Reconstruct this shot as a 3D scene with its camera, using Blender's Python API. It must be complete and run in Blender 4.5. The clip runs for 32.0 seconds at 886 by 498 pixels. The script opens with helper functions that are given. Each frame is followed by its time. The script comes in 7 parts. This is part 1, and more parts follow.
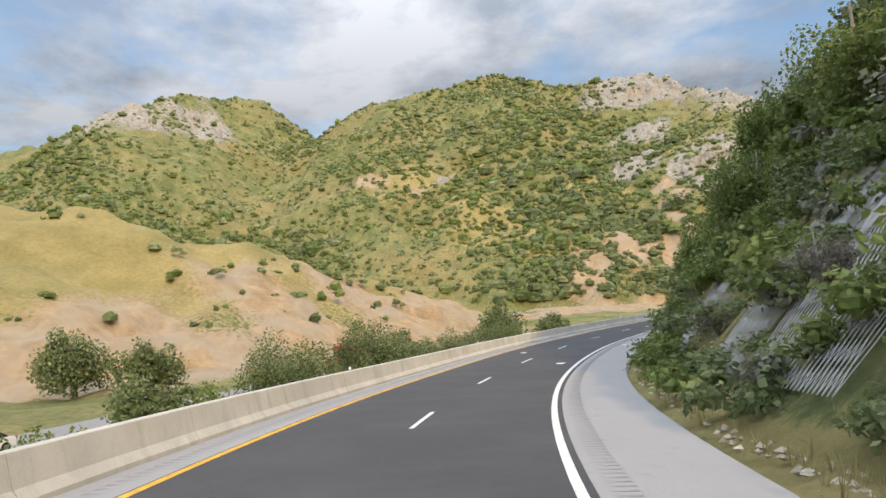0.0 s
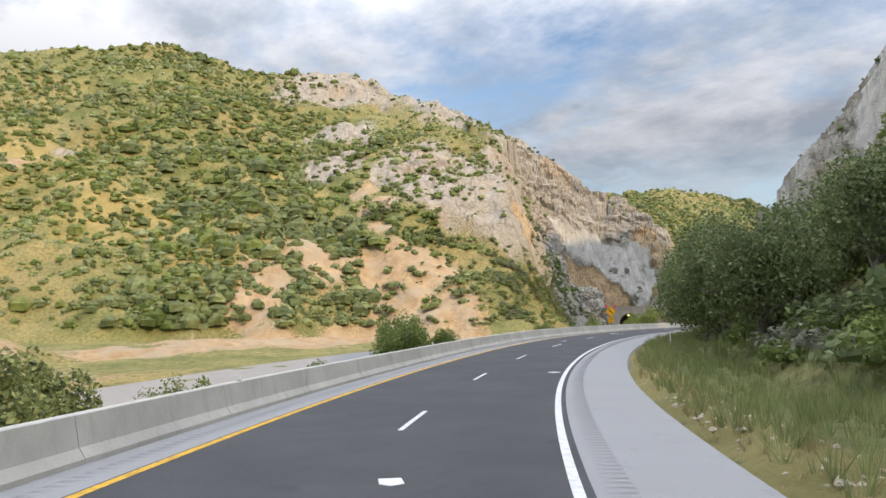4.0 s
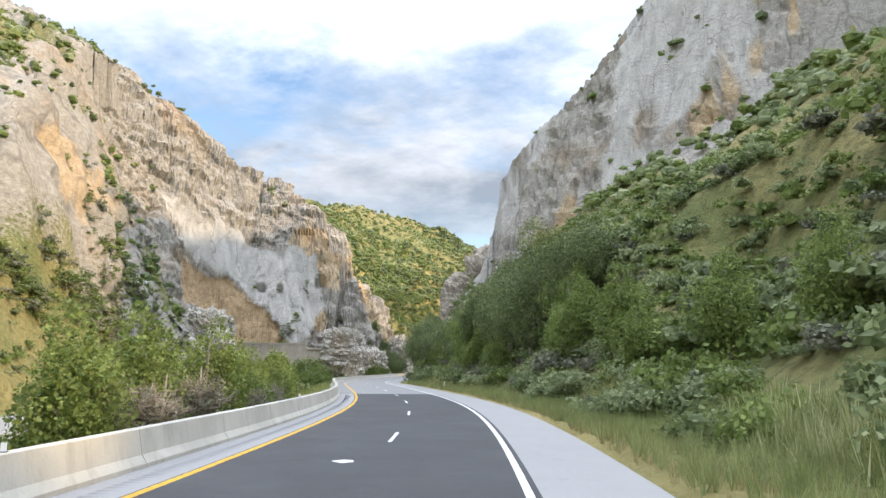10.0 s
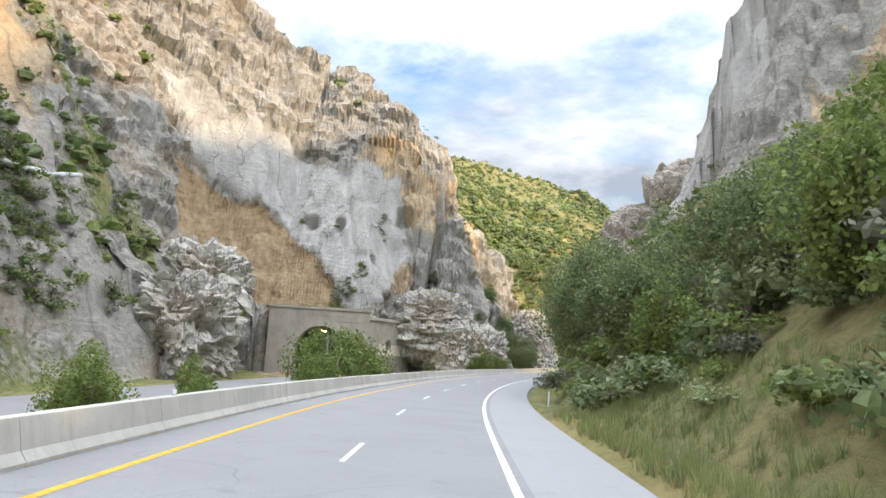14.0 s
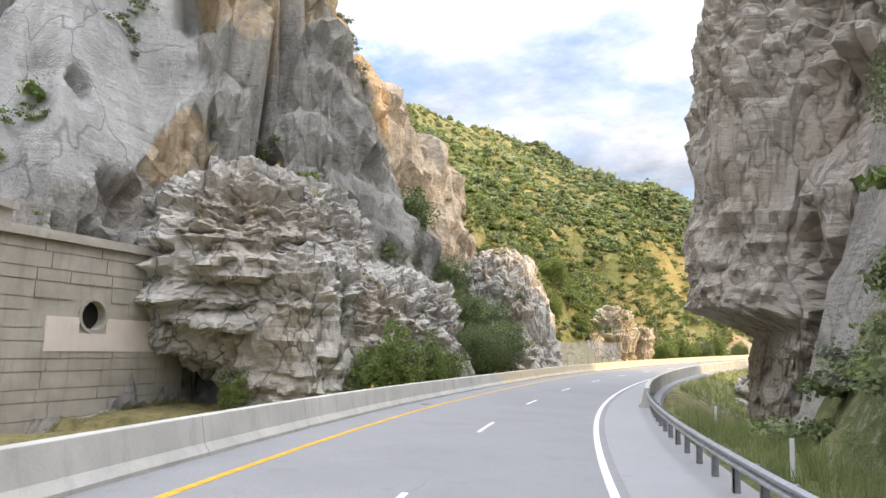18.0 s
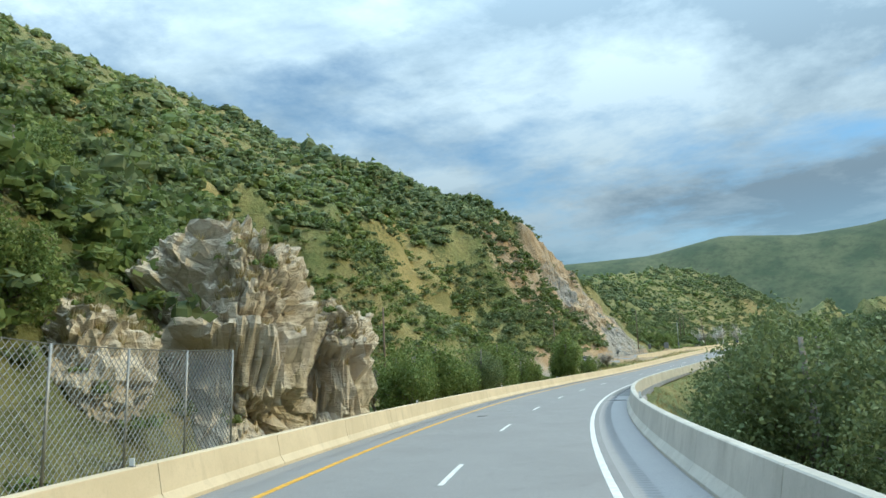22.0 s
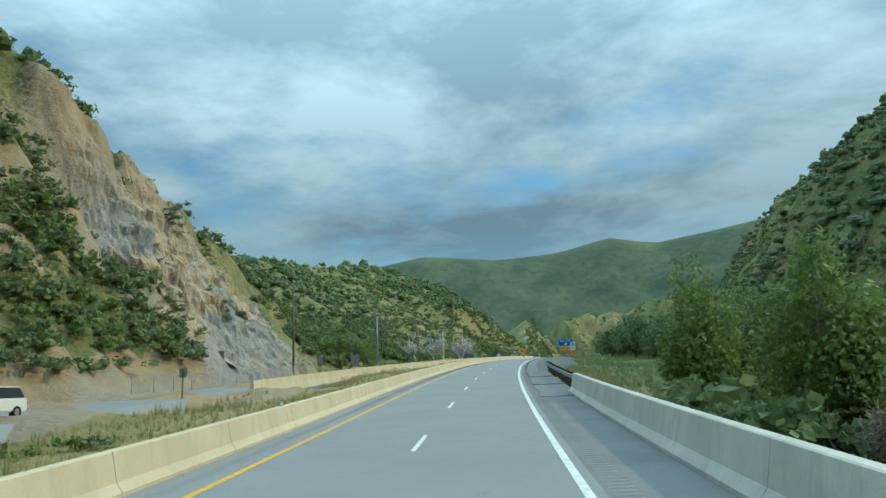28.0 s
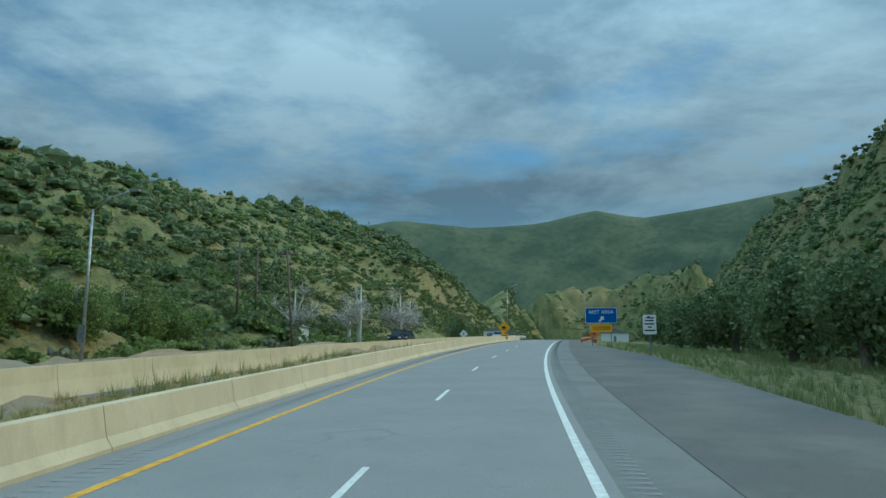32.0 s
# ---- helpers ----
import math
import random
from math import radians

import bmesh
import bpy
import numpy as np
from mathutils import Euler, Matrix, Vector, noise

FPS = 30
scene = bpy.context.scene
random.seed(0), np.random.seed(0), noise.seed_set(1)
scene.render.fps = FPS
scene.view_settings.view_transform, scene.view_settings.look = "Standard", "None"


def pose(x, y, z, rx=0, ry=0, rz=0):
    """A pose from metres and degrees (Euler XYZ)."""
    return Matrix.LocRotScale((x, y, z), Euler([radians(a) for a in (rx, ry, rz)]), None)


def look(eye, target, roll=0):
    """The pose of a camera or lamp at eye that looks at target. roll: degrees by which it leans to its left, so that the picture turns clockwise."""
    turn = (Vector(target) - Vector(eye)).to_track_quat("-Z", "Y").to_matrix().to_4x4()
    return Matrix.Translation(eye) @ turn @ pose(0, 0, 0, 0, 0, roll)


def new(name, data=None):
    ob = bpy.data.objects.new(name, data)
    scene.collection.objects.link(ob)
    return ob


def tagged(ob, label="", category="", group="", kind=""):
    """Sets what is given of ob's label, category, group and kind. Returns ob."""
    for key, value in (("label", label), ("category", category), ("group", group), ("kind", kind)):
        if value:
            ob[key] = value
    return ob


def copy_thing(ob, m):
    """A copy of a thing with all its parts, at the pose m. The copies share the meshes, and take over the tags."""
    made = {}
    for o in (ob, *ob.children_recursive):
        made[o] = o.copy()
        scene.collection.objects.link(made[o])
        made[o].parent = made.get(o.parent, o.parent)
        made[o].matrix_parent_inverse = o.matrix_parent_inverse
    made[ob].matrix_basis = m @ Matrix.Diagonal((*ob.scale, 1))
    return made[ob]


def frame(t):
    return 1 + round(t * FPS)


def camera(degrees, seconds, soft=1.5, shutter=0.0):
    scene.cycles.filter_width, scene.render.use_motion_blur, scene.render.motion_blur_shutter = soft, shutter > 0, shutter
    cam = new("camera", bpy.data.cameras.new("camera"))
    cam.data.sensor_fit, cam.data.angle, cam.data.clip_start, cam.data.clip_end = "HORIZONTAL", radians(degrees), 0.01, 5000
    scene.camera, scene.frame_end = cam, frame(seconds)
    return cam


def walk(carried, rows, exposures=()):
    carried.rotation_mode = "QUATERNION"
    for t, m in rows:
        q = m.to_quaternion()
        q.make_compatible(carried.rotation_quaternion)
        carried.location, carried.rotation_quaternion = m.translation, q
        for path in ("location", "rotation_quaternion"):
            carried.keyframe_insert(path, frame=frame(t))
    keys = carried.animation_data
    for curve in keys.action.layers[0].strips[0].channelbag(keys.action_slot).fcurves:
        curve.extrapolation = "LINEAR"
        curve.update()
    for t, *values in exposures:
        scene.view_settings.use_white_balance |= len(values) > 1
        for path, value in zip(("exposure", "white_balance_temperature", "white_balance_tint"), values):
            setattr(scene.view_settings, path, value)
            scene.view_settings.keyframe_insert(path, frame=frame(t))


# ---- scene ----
PATH = [
    (0.0, -0.05, 0.00, 2.42, -0.79, 3.50, 3.15), (0.5, 0.59, 10.44, 1.85, -4.37, 4.09, 2.68), (1.0, 1.96, 20.80, 1.28, -7.74, 4.71, 1.53),
    (1.5, 3.96, 31.03, 0.73, -10.93, 5.10, 0.49), (2.0, 6.57, 41.13, 0.27, -14.02, 5.12, -0.19), (2.5, 9.82, 51.05, -0.06, -17.16, 5.01, -0.32),
    (3.0, 13.66, 60.75, -0.32, -20.34, 4.72, -0.21), (3.5, 17.91, 70.38, -0.56, -23.08, 5.11, 0.37), (4.5, 28.03, 88.92, -0.85, -27.60, 5.69, 1.37),
    (5.5, 40.05, 106.42, -0.97, -31.87, 6.26, 2.14), (6.0, 46.80, 114.65, -0.94, -34.53, 6.48, 1.68), (6.5, 53.81, 122.67, -0.84, -37.29, 6.33, 2.40),
    (7.0, 61.31, 130.24, -0.72, -40.57, 6.31, 1.64), (7.5, 69.41, 137.49, -0.63, -43.48, 6.55, 1.48), (8.0, 77.87, 144.33, -0.61, -46.28, 6.76, 1.05),
    (8.5, 86.71, 150.82, -0.63, -48.59, 7.34, 0.47), (9.0, 95.60, 157.23, -0.67, -49.87, 7.79, 0.39), (9.5, 104.56, 163.67, -0.74, -50.55, 8.25, -0.70),
    (10.0, 113.49, 170.15, -0.85, -50.15, 8.72, -0.83), (10.5, 122.43, 176.95, -0.97, -49.48, 8.96, -2.04), (11.0, 131.32, 183.83, -1.11, -48.32, 9.33, -1.44),
    (11.5, 139.93, 191.07, -1.27, -47.15, 9.53, -1.48), (12.0, 148.29, 198.60, -1.45, -45.55, 9.58, -0.51), (12.5, 156.28, 206.45, -1.63, -43.94, 8.90, -1.45),
    (13.0, 163.98, 214.59, -1.81, -42.17, 7.87, -1.53), (13.5, 171.27, 223.07, -1.99, -40.88, 7.21, -3.04), (14.5, 185.85, 239.97, -2.34, -40.01, 7.98, -4.19),
    (15.5, 200.60, 256.65, -2.82, -40.98, 9.88, -3.95), (16.0, 208.17, 264.79, -3.09, -41.29, 10.65, -2.99), (16.5, 216.08, 272.55, -3.34, -41.60, 10.45, -2.77),
    (17.0, 224.19, 280.10, -3.56, -42.19, 9.77, -2.50), (17.5, 232.56, 287.42, -3.75, -43.17, 8.43, -2.16), (18.0, 241.14, 294.51, -3.94, -44.61, 7.66, -1.86),
    (18.5, 250.02, 301.43, -4.10, -46.15, 7.46, -0.78), (19.0, 259.17, 308.00, -4.22, -48.15, 7.25, -1.40), (19.5, 268.54, 314.05, -4.32, -50.63, 7.45, -1.12),
    (20.0, 278.16, 319.71, -4.38, -53.45, 8.03, -0.92), (20.5, 287.97, 324.77, -4.36, -56.53, 8.73, -0.51), (21.0, 298.02, 329.36, -4.27, -59.75, 9.38, -0.37),
    (21.5, 308.30, 333.36, -4.16, -62.67, 10.18, 0.91), (22.0, 318.71, 336.98, -4.03, -65.53, 10.67, 1.80), (22.5, 329.23, 340.25, -3.88, -68.41, 11.15, 2.80),
    (23.0, 339.87, 343.11, -3.72, -70.76, 11.54, 3.22), (23.5, 350.61, 345.62, -3.54, -72.84, 11.52, 3.12), (24.0, 361.45, 347.67, -3.33, -75.08, 11.31, 2.88),
    (24.5, 372.44, 349.64, -3.09, -77.35, 11.04, 3.64), (25.0, 383.50, 351.16, -2.84, -79.67, 10.74, 3.57), (25.5, 394.69, 352.31, -2.54, -81.81, 10.80, 3.40),
    (26.0, 405.93, 353.02, -2.17, -83.69, 11.22, 3.28), (26.5, 417.18, 353.00, -1.75, -85.60, 11.78, 2.78), (27.5, 439.71, 352.39, -0.79, -88.38, 12.01, 2.62),
    (28.5, 462.34, 351.32, 0.41, -89.50, 10.89, 2.14), (29.0, 473.70, 350.71, 1.04, -89.81, 9.95, 1.33), (29.5, 485.18, 349.94, 1.72, -90.00, 9.20, 0.89),
    (30.0, 496.66, 349.14, 2.42, -90.21, 8.74, 0.13), (30.5, 508.23, 348.13, 3.14, -90.63, 8.51, -0.60), (31.0, 519.79, 347.05, 3.85, -90.84, 8.78, 0.41),
    (31.5, 531.41, 345.94, 4.56, -91.20, 9.07, 0.28), (32.0, 543.01, 344.62, 5.27, -91.31, 9.19, -0.07),
]

LIGHT_KEYS = [(0, 0.08, 6250, 12), (6, 0.42, 6400, 14), (9, 0.62, 6150, 12), (13, 0.88, 6250, 12), (17, 0.9, 6350, 15), (19, 0.88, 6400, 16), (20, 0.62, 5450, 8), (21, 0.22, 5150, -4),
              (22, 0.03, 5250, -7), (24, -0.02, 5100, -14), (26, -0.15, 5050, -18), (29, -0.42, 4900, -18), (30.5, -0.58, 4800, -18), (32, -0.78, 4650, -18)]
cam = camera(63.75, 32.0)
walk(cam, [(t, pose(x, y, z, 90 + p, r, w)) for t, x, y, z, w, p, r in PATH],
     LIGHT_KEYS)

# ---------- sky and sun ----------
SUN_EL, SUN_AZ = radians(33), radians(160)      # azimuth clockwise from +y
SKY_STRENGTH, CLOUD_STRENGTH = 0.13, 0.56
world = bpy.data.worlds.new("sky")
scene.world = world
world.use_nodes = True


def build_sky():
    nt = world.node_tree
    n, l = nt.nodes, nt.links
    n.clear()

    def node(kind, **inputs):
        q = n.new(kind)
        for key, v in inputs.items():
            q.inputs[int(key[1:])].default_value = v
        return q

    def math_node(op, a, bv):
        q = n.new("ShaderNodeMath")
        q.operation = op
        for k, v in enumerate((a, bv)):
            if isinstance(v, (int, float)):
                q.inputs[k].default_value = v
            else:
                l.new(v, q.inputs[k])
        return q.outputs[0]

    def ramp(src, p0, c0, p1, c1):
        q = n.new("ShaderNodeValToRGB")
        q.color_ramp.elements[0].position, q.color_ramp.elements[0].color = p0, (*c0, 1)
        q.color_ramp.elements[1].position, q.color_ramp.elements[1].color = p1, (*c1, 1)
        l.new(src, q.inputs[0])
        return q.outputs[0]

    out = n.new("ShaderNodeOutputWorld")
    sky = n.new("ShaderNodeTexSky")
    sky.sky_type, sky.sun_disc = "NISHITA", False
    sky.sun_elevation, sky.sun_rotation = SUN_EL, SUN_AZ
    sky.air_density, sky.dust_density = 1.2, 0.4
    clear = node("ShaderNodeBackground", _1=SKY_STRENGTH)
    l.new(sky.outputs[0], clear.inputs[0])
    co = n.new("ShaderNodeTexCoord")
    sep = n.new("ShaderNodeSeparateXYZ")
    l.new(co.outputs["Generated"], sep.inputs[0])
    lift = math_node("ADD", math_node("MAXIMUM", sep.outputs[2], 0.0), 0.13)
    join = n.new("ShaderNodeCombineXYZ")
    l.new(math_node("DIVIDE", sep.outputs[0], lift), join.inputs[0])
    l.new(math_node("MULTIPLY", math_node("DIVIDE", sep.outputs[1], lift), 0.85), join.inputs[1])
    shape = node("ShaderNodeTexNoise", _2=1.0, _3=11.0, _4=0.62, _8=0.15)
    l.new(join.outputs[0], shape.inputs[0])
    tone = node("ShaderNodeTexNoise", _2=1.35, _3=10.0, _4=0.62, _8=0.15)
    shift = n.new("ShaderNodeVectorMath")
    shift.inputs[1].default_value = (4.3, 2.1, 0)
    l.new(join.outputs[0], shift.inputs[0])
    l.new(shift.outputs[0], tone.inputs[0])
    cover = ramp(shape.outputs[0], 0.34, (0, 0, 0), 0.5, (1, 1, 1))
    low = ramp(sep.outputs[2], 0.07, (0.1, 0.1, 0.1), 0.24, (1, 1, 1))
    colour = ramp(tone.outputs[0], 0.4, (0.47, 0.53, 0.6), 0.6, (0.95, 0.97, 0.99))
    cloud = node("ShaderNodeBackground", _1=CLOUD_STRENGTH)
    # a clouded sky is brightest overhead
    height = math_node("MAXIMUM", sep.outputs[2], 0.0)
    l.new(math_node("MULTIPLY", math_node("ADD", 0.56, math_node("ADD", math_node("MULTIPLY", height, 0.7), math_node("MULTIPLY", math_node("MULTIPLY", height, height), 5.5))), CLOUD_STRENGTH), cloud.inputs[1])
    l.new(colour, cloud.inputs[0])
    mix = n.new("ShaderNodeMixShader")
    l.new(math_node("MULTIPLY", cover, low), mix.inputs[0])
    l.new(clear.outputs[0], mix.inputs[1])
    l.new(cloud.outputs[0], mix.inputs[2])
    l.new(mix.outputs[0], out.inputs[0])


build_sky()
sun_data = bpy.data.lights.new("sun", "SUN")
sun_data.energy, sun_data.angle, sun_data.color = 2.7, radians(1.0), (1.0, 0.7, 0.35)
sun = new("sun", sun_data)
sun.matrix_world = look((0, 0, 0), (-math.sin(SUN_AZ) * math.cos(SUN_EL), -math.cos(SUN_AZ) * math.cos(SUN_EL), -math.sin(SUN_EL)))

# ---------- the line of the road ----------
BEND = [-0.7501, -0.7501, -0.6063, -0.5537, -0.5119, -0.5168, -0.4592, -0.4992, -0.6030, -0.4456, -0.0368, 0.0750, 0.0579, 0.2888, 0.4546, 0.2648, -0.0174, -0.0519, -0.2922, -0.2573, -0.2165, -0.3584, -0.4670, -0.4555, -0.3943, -0.2960, -0.3337, -0.3174, -0.3288, -0.4074, -0.2432, -0.0755, -0.0617, -0.0446, -0.0698, -0.0904, -0.0819, -0.1005, -0.1606, -0.0867, -0.0497, -0.0374, -0.0345, -0.0363, -0.0384, -0.0403, -0.0419, -0.0432, -0.0441, -0.0447, -0.0449]
RISE = [2.22, 0.00, -2.19, -3.17, -3.46, -2.99, -3.11, -3.57, -4.23, -4.84, -5.82, -6.50, -6.88, -6.48, -5.88, -4.98, -3.44, -1.27, 1.19, 3.63, 5.90, 7.87, 9.62, 11.07, 12.32, 13.44, 14.50]
HEAD = -0.0188

STEP = 2.0
SR = np.arange(-200.0, 1300.0, STEP)


def build_line():
    bend = np.interp(SR, np.arange(-20, 1000, 20.0), BEND) / 100
    bend[SR > 990] = 0
    turn = np.concatenate([[0], np.cumsum((bend[1:] + bend[:-1]) / 2 * STEP)])
    i0 = int(np.argmin(abs(SR)))
    head = turn - turn[i0] + HEAD
    dx, dy = -np.sin(head), np.cos(head)
    x = np.concatenate([[0], np.cumsum((dx[1:] + dx[:-1]) / 2 * STEP)])
    y = np.concatenate([[0], np.cumsum((dy[1:] + dy[:-1]) / 2 * STEP)])
    z = np.interp(SR, np.arange(-40, 1001, 40.0), RISE)
    k = np.hanning(25)
    z = np.convolve(np.pad(z, 12, "edge"), k / k.sum(), "valid")
    return head, x - x[i0], y - y[i0], z


LINE_H, LINE_X, LINE_Y, LINE_Z = build_line()


def road_at(s, lat, dz=0.0):
    """World places at s metres along the line and lat metres to its right."""
    h = np.interp(s, SR, LINE_H)
    return np.stack([np.interp(s, SR, LINE_X) + lat * np.cos(h), np.interp(s, SR, LINE_Y) + lat * np.sin(h),
                     np.interp(s, SR, LINE_Z) + dz + 0 * h], -1)


def road_pose(s, lat, dz=0.0, turn=0.0):
    p = road_at(s, lat, dz)
    return pose(p[0], p[1], p[2], 0, 0, math.degrees(np.interp(s, SR, LINE_H)) + turn)


def nearest(x, y):
    """s, lateral distance and road height for arrays of places."""
    s, lat = np.empty_like(x), np.empty_like(x)
    for a in range(0, len(x), 20000):
        b = slice(a, a + 20000)
        d = (x[b, None] - LINE_X[::2]) ** 2 + (y[b, None] - LINE_Y[::2]) ** 2
        j = np.argmin(d, 1) * 2
        h = LINE_H[j]
        ex, ey = x[b] - LINE_X[j], y[b] - LINE_Y[j]
        lat[b] = ex * np.cos(h) + ey * np.sin(h)
        s[b] = SR[j] + np.clip(-ex * np.sin(h) + ey * np.cos(h), -4, 4)
        far = np.hypot(ex, ey)
        lat[b] = np.where(abs(lat[b]) < far * 0.7, np.copysign(far, lat[b]), lat[b])
    return s, lat, np.interp(s, SR, LINE_Z)


# ---------- noise ----------
def lattice(ix, iy, seed):
    v = (ix.astype(np.int64) * 374761393 + iy.astype(np.int64) * 668265263 + seed * 144665) & 0x7FFFFFFF
    v = ((v ^ (v >> 13)) * 1274126177) & 0x7FFFFFFF
    return ((v ^ (v >> 16)) & 0xFFFF) / 32767.5 - 1


def rough(x, y, size, octaves=4, seed=0, gain=0.5):
    out, amp = np.zeros_like(x), 1.0
    for k in range(octaves):
        u, v = x / size + 17.3 * k, y / size - 9.1 * k
        ix, iy = np.floor(u), np.floor(v)
        fu, fv = u - ix, v - iy
        fu, fv = fu * fu * (3 - 2 * fu), fv * fv * (3 - 2 * fv)
        a, b = lattice(ix, iy, seed + k), lattice(ix + 1, iy, seed + k)
        c, d = lattice(ix, iy + 1, seed + k), lattice(ix + 1, iy + 1, seed + k)
        out += amp * ((a * (1 - fu) + b * fu) * (1 - fv) + (c * (1 - fu) + d * fu) * fv)
        amp, size = amp * gain, size / 2
    return out


# ---------- shape of the land ----------
# crest lines: points (x, y, z), fall to the line's left and to its right
RIDGES = [
    ([(-72, 555, 131), (-41, 518, 142), (5, 500, 149), (62, 496, 151), (105, 479, 135), (153, 470, 142), (182, 420, 118),
      (213, 398, 93)], 0.9, 0.66),
    ([(205, 402, 98), (213, 398, 92), (229, 381, 71), (243, 375, 65), (259, 368, 66), (264, 362, 56), (274, 357, 42), (283, 353, 24), (289, 352, 7),
      (296, 350, 0), (304, 348, -5)], 1.7, 1.9),
    ([(-89, 640, 142), (-130, 545, 159), (-169, 492, 148), (-184, 443, 130), (-200, 380, 75)], 0.8, 0.8),
    ([(-184, 443, 127), (-231, 466, 120), (-308, 515, 119), (-500, 600, 110)], 0.7, 0.7),
    ([(-160, 130, 42), (-87, 146, 26), (-60, 152, 20), (-35, 165, 13), (-10, 180, 4), (10, 190, -3)], 0.35, 0.5),
    ([(300, 480, 75), (380, 510, 93), (440, 530, 103), (477, 528, 104), (505, 508, 96), (520, 468, 76), (535, 448, 66.5), (542, 425, 57), (545, 411, 50),
      (558, 407, 44), (572, 400, 34), (588, 396, 29), (602, 388, 9)], 0.8, 0.62),
    ([(600, 470, 42), (660, 425, 46), (706, 421, 50), (762, 416, 60), (827, 403, 73), (871, 383, 71), (900, 362, 66), (930, 352, 64), (963, 343, 50), (985, 335, 22)], 0.6, 0.6),
    ([(500, 200, 85), (560, 205, 92), (630, 214, 84), (692, 226, 68), (773, 208, 70), (840, 195, 80), (911, 177, 104), (1100, 150, 160)], 0.7, 0.75),
    # the crest from (297, 228) on is raised unseen, to shade the tunnel portal
    ([(283, 292, 20), (280, 283, 46), (279, 274, 63), (284, 258, 75), (288, 247, 90), (297, 228, 122), (305, 200, 140), (330, 120, 150)], 1.3, 3.2),
    ([(140, -250, 120), (150, 60, 75), (190, 130, 58), (232, 190, 48), (262, 235, 44), (275, 262, 30), (283, 290, 6)], 0.8, 0.8),
    # unseen ridge, added only to keep the sun off the great cliff
    ([(255, 116, 90), (282, 114, 205), (350, 108, 216), (410, 95, 150)], 2.3, 2.3),
    # raised out of view so that the first bends lie in its shade
    ([(60, -300, 90), (66, -60, 66), (60, 20, 60), (95, 80, 64), (150, 60, 80)], 0.9, 0.9),
]


def soft_max(a, b, k):
    return np.maximum(a, b) + np.log1p(np.exp(-abs(a - b) / k)) * k


def ridge_height(x, y, pts, fall_l, fall_r):
    height = np.full_like(x, -200.0)
    for (x0, y0, z0), (x1, y1, z1) in zip(pts[:-1], pts[1:]):
        dx, dy = x1 - x0, y1 - y0
        u = np.clip(((x - x0) * dx + (y - y0) * dy) / (dx * dx + dy * dy), 0, 1)
        ex, ey = x - x0 - u * dx, y - y0 - u * dy
        side = dx * ey - dy * ex
        fall = np.where(side > 0, fall_l, fall_r)
        height = np.maximum(height, z0 + u * (z1 - z0) - np.hypot(ex, ey) * fall)
    return height


# how far from the line, and how steeply, the land may rise: (s, left edge, left steepness, right edge, right steepness)
EDGES = np.array([(-200, 60, .5, 6.0, 1.25), (30, 60, .5, 6.0, 1.3), (70, 60, .5, 6.8, 1.1), (100, 55, .5, 10, .8), (170, 52, .6, 12, .7),
                  (200, 48, .7, 9, .7), (300, 45, .9, 8, .8), (350, 44, 1.3, 6.5, 1.0), (400, 43, 2.2, 7, 1.8), (414, 42, 2.5, 8, 2.2), (426, 27, 3.0, 10, 2.5), (434, 18.5, 2.4, 11.5, 2.5),
                  (442, 12.5, 1.7, 13, 2.5), (448, 11.5, 1.5, 17, 2.2), (453, 12, 1.3, 21, 2.0), (458, 13.5, 1.1, 25, 1.8), (465, 14, 1.2, 30, 1.5), (490, 13, 2.0, 45, 1.0), (520, 14, 1.4, 60, .8), (545, 26, .9, 62, .8), (570, 42, .8, 62, .8),
                  (640, 36, .85, 60, .8), (690, 33, 1.2, 50, .8), (720, 32, 1.3, 48, .8), (745, 34, .8, 47, .8), (800, 36, .8, 45, .8), (1300, 40, .8, 60, .8)])
# floor of the valley below the road: (s, left drop, right drop)
FLOORS = np.array([(-200, 5, .3), (60, 4.5, .3), (140, 3.5, .2), (200, 2.5, .2), (300, 3, .3), (350, 3.5, .6), (430, 2.5, 1.5), (460, .5, 5),
                   (520, .5, 6.5), (600, .6, 6), (640, .4, 2.5), (670, .4, .8), (1300, .4, .8)])


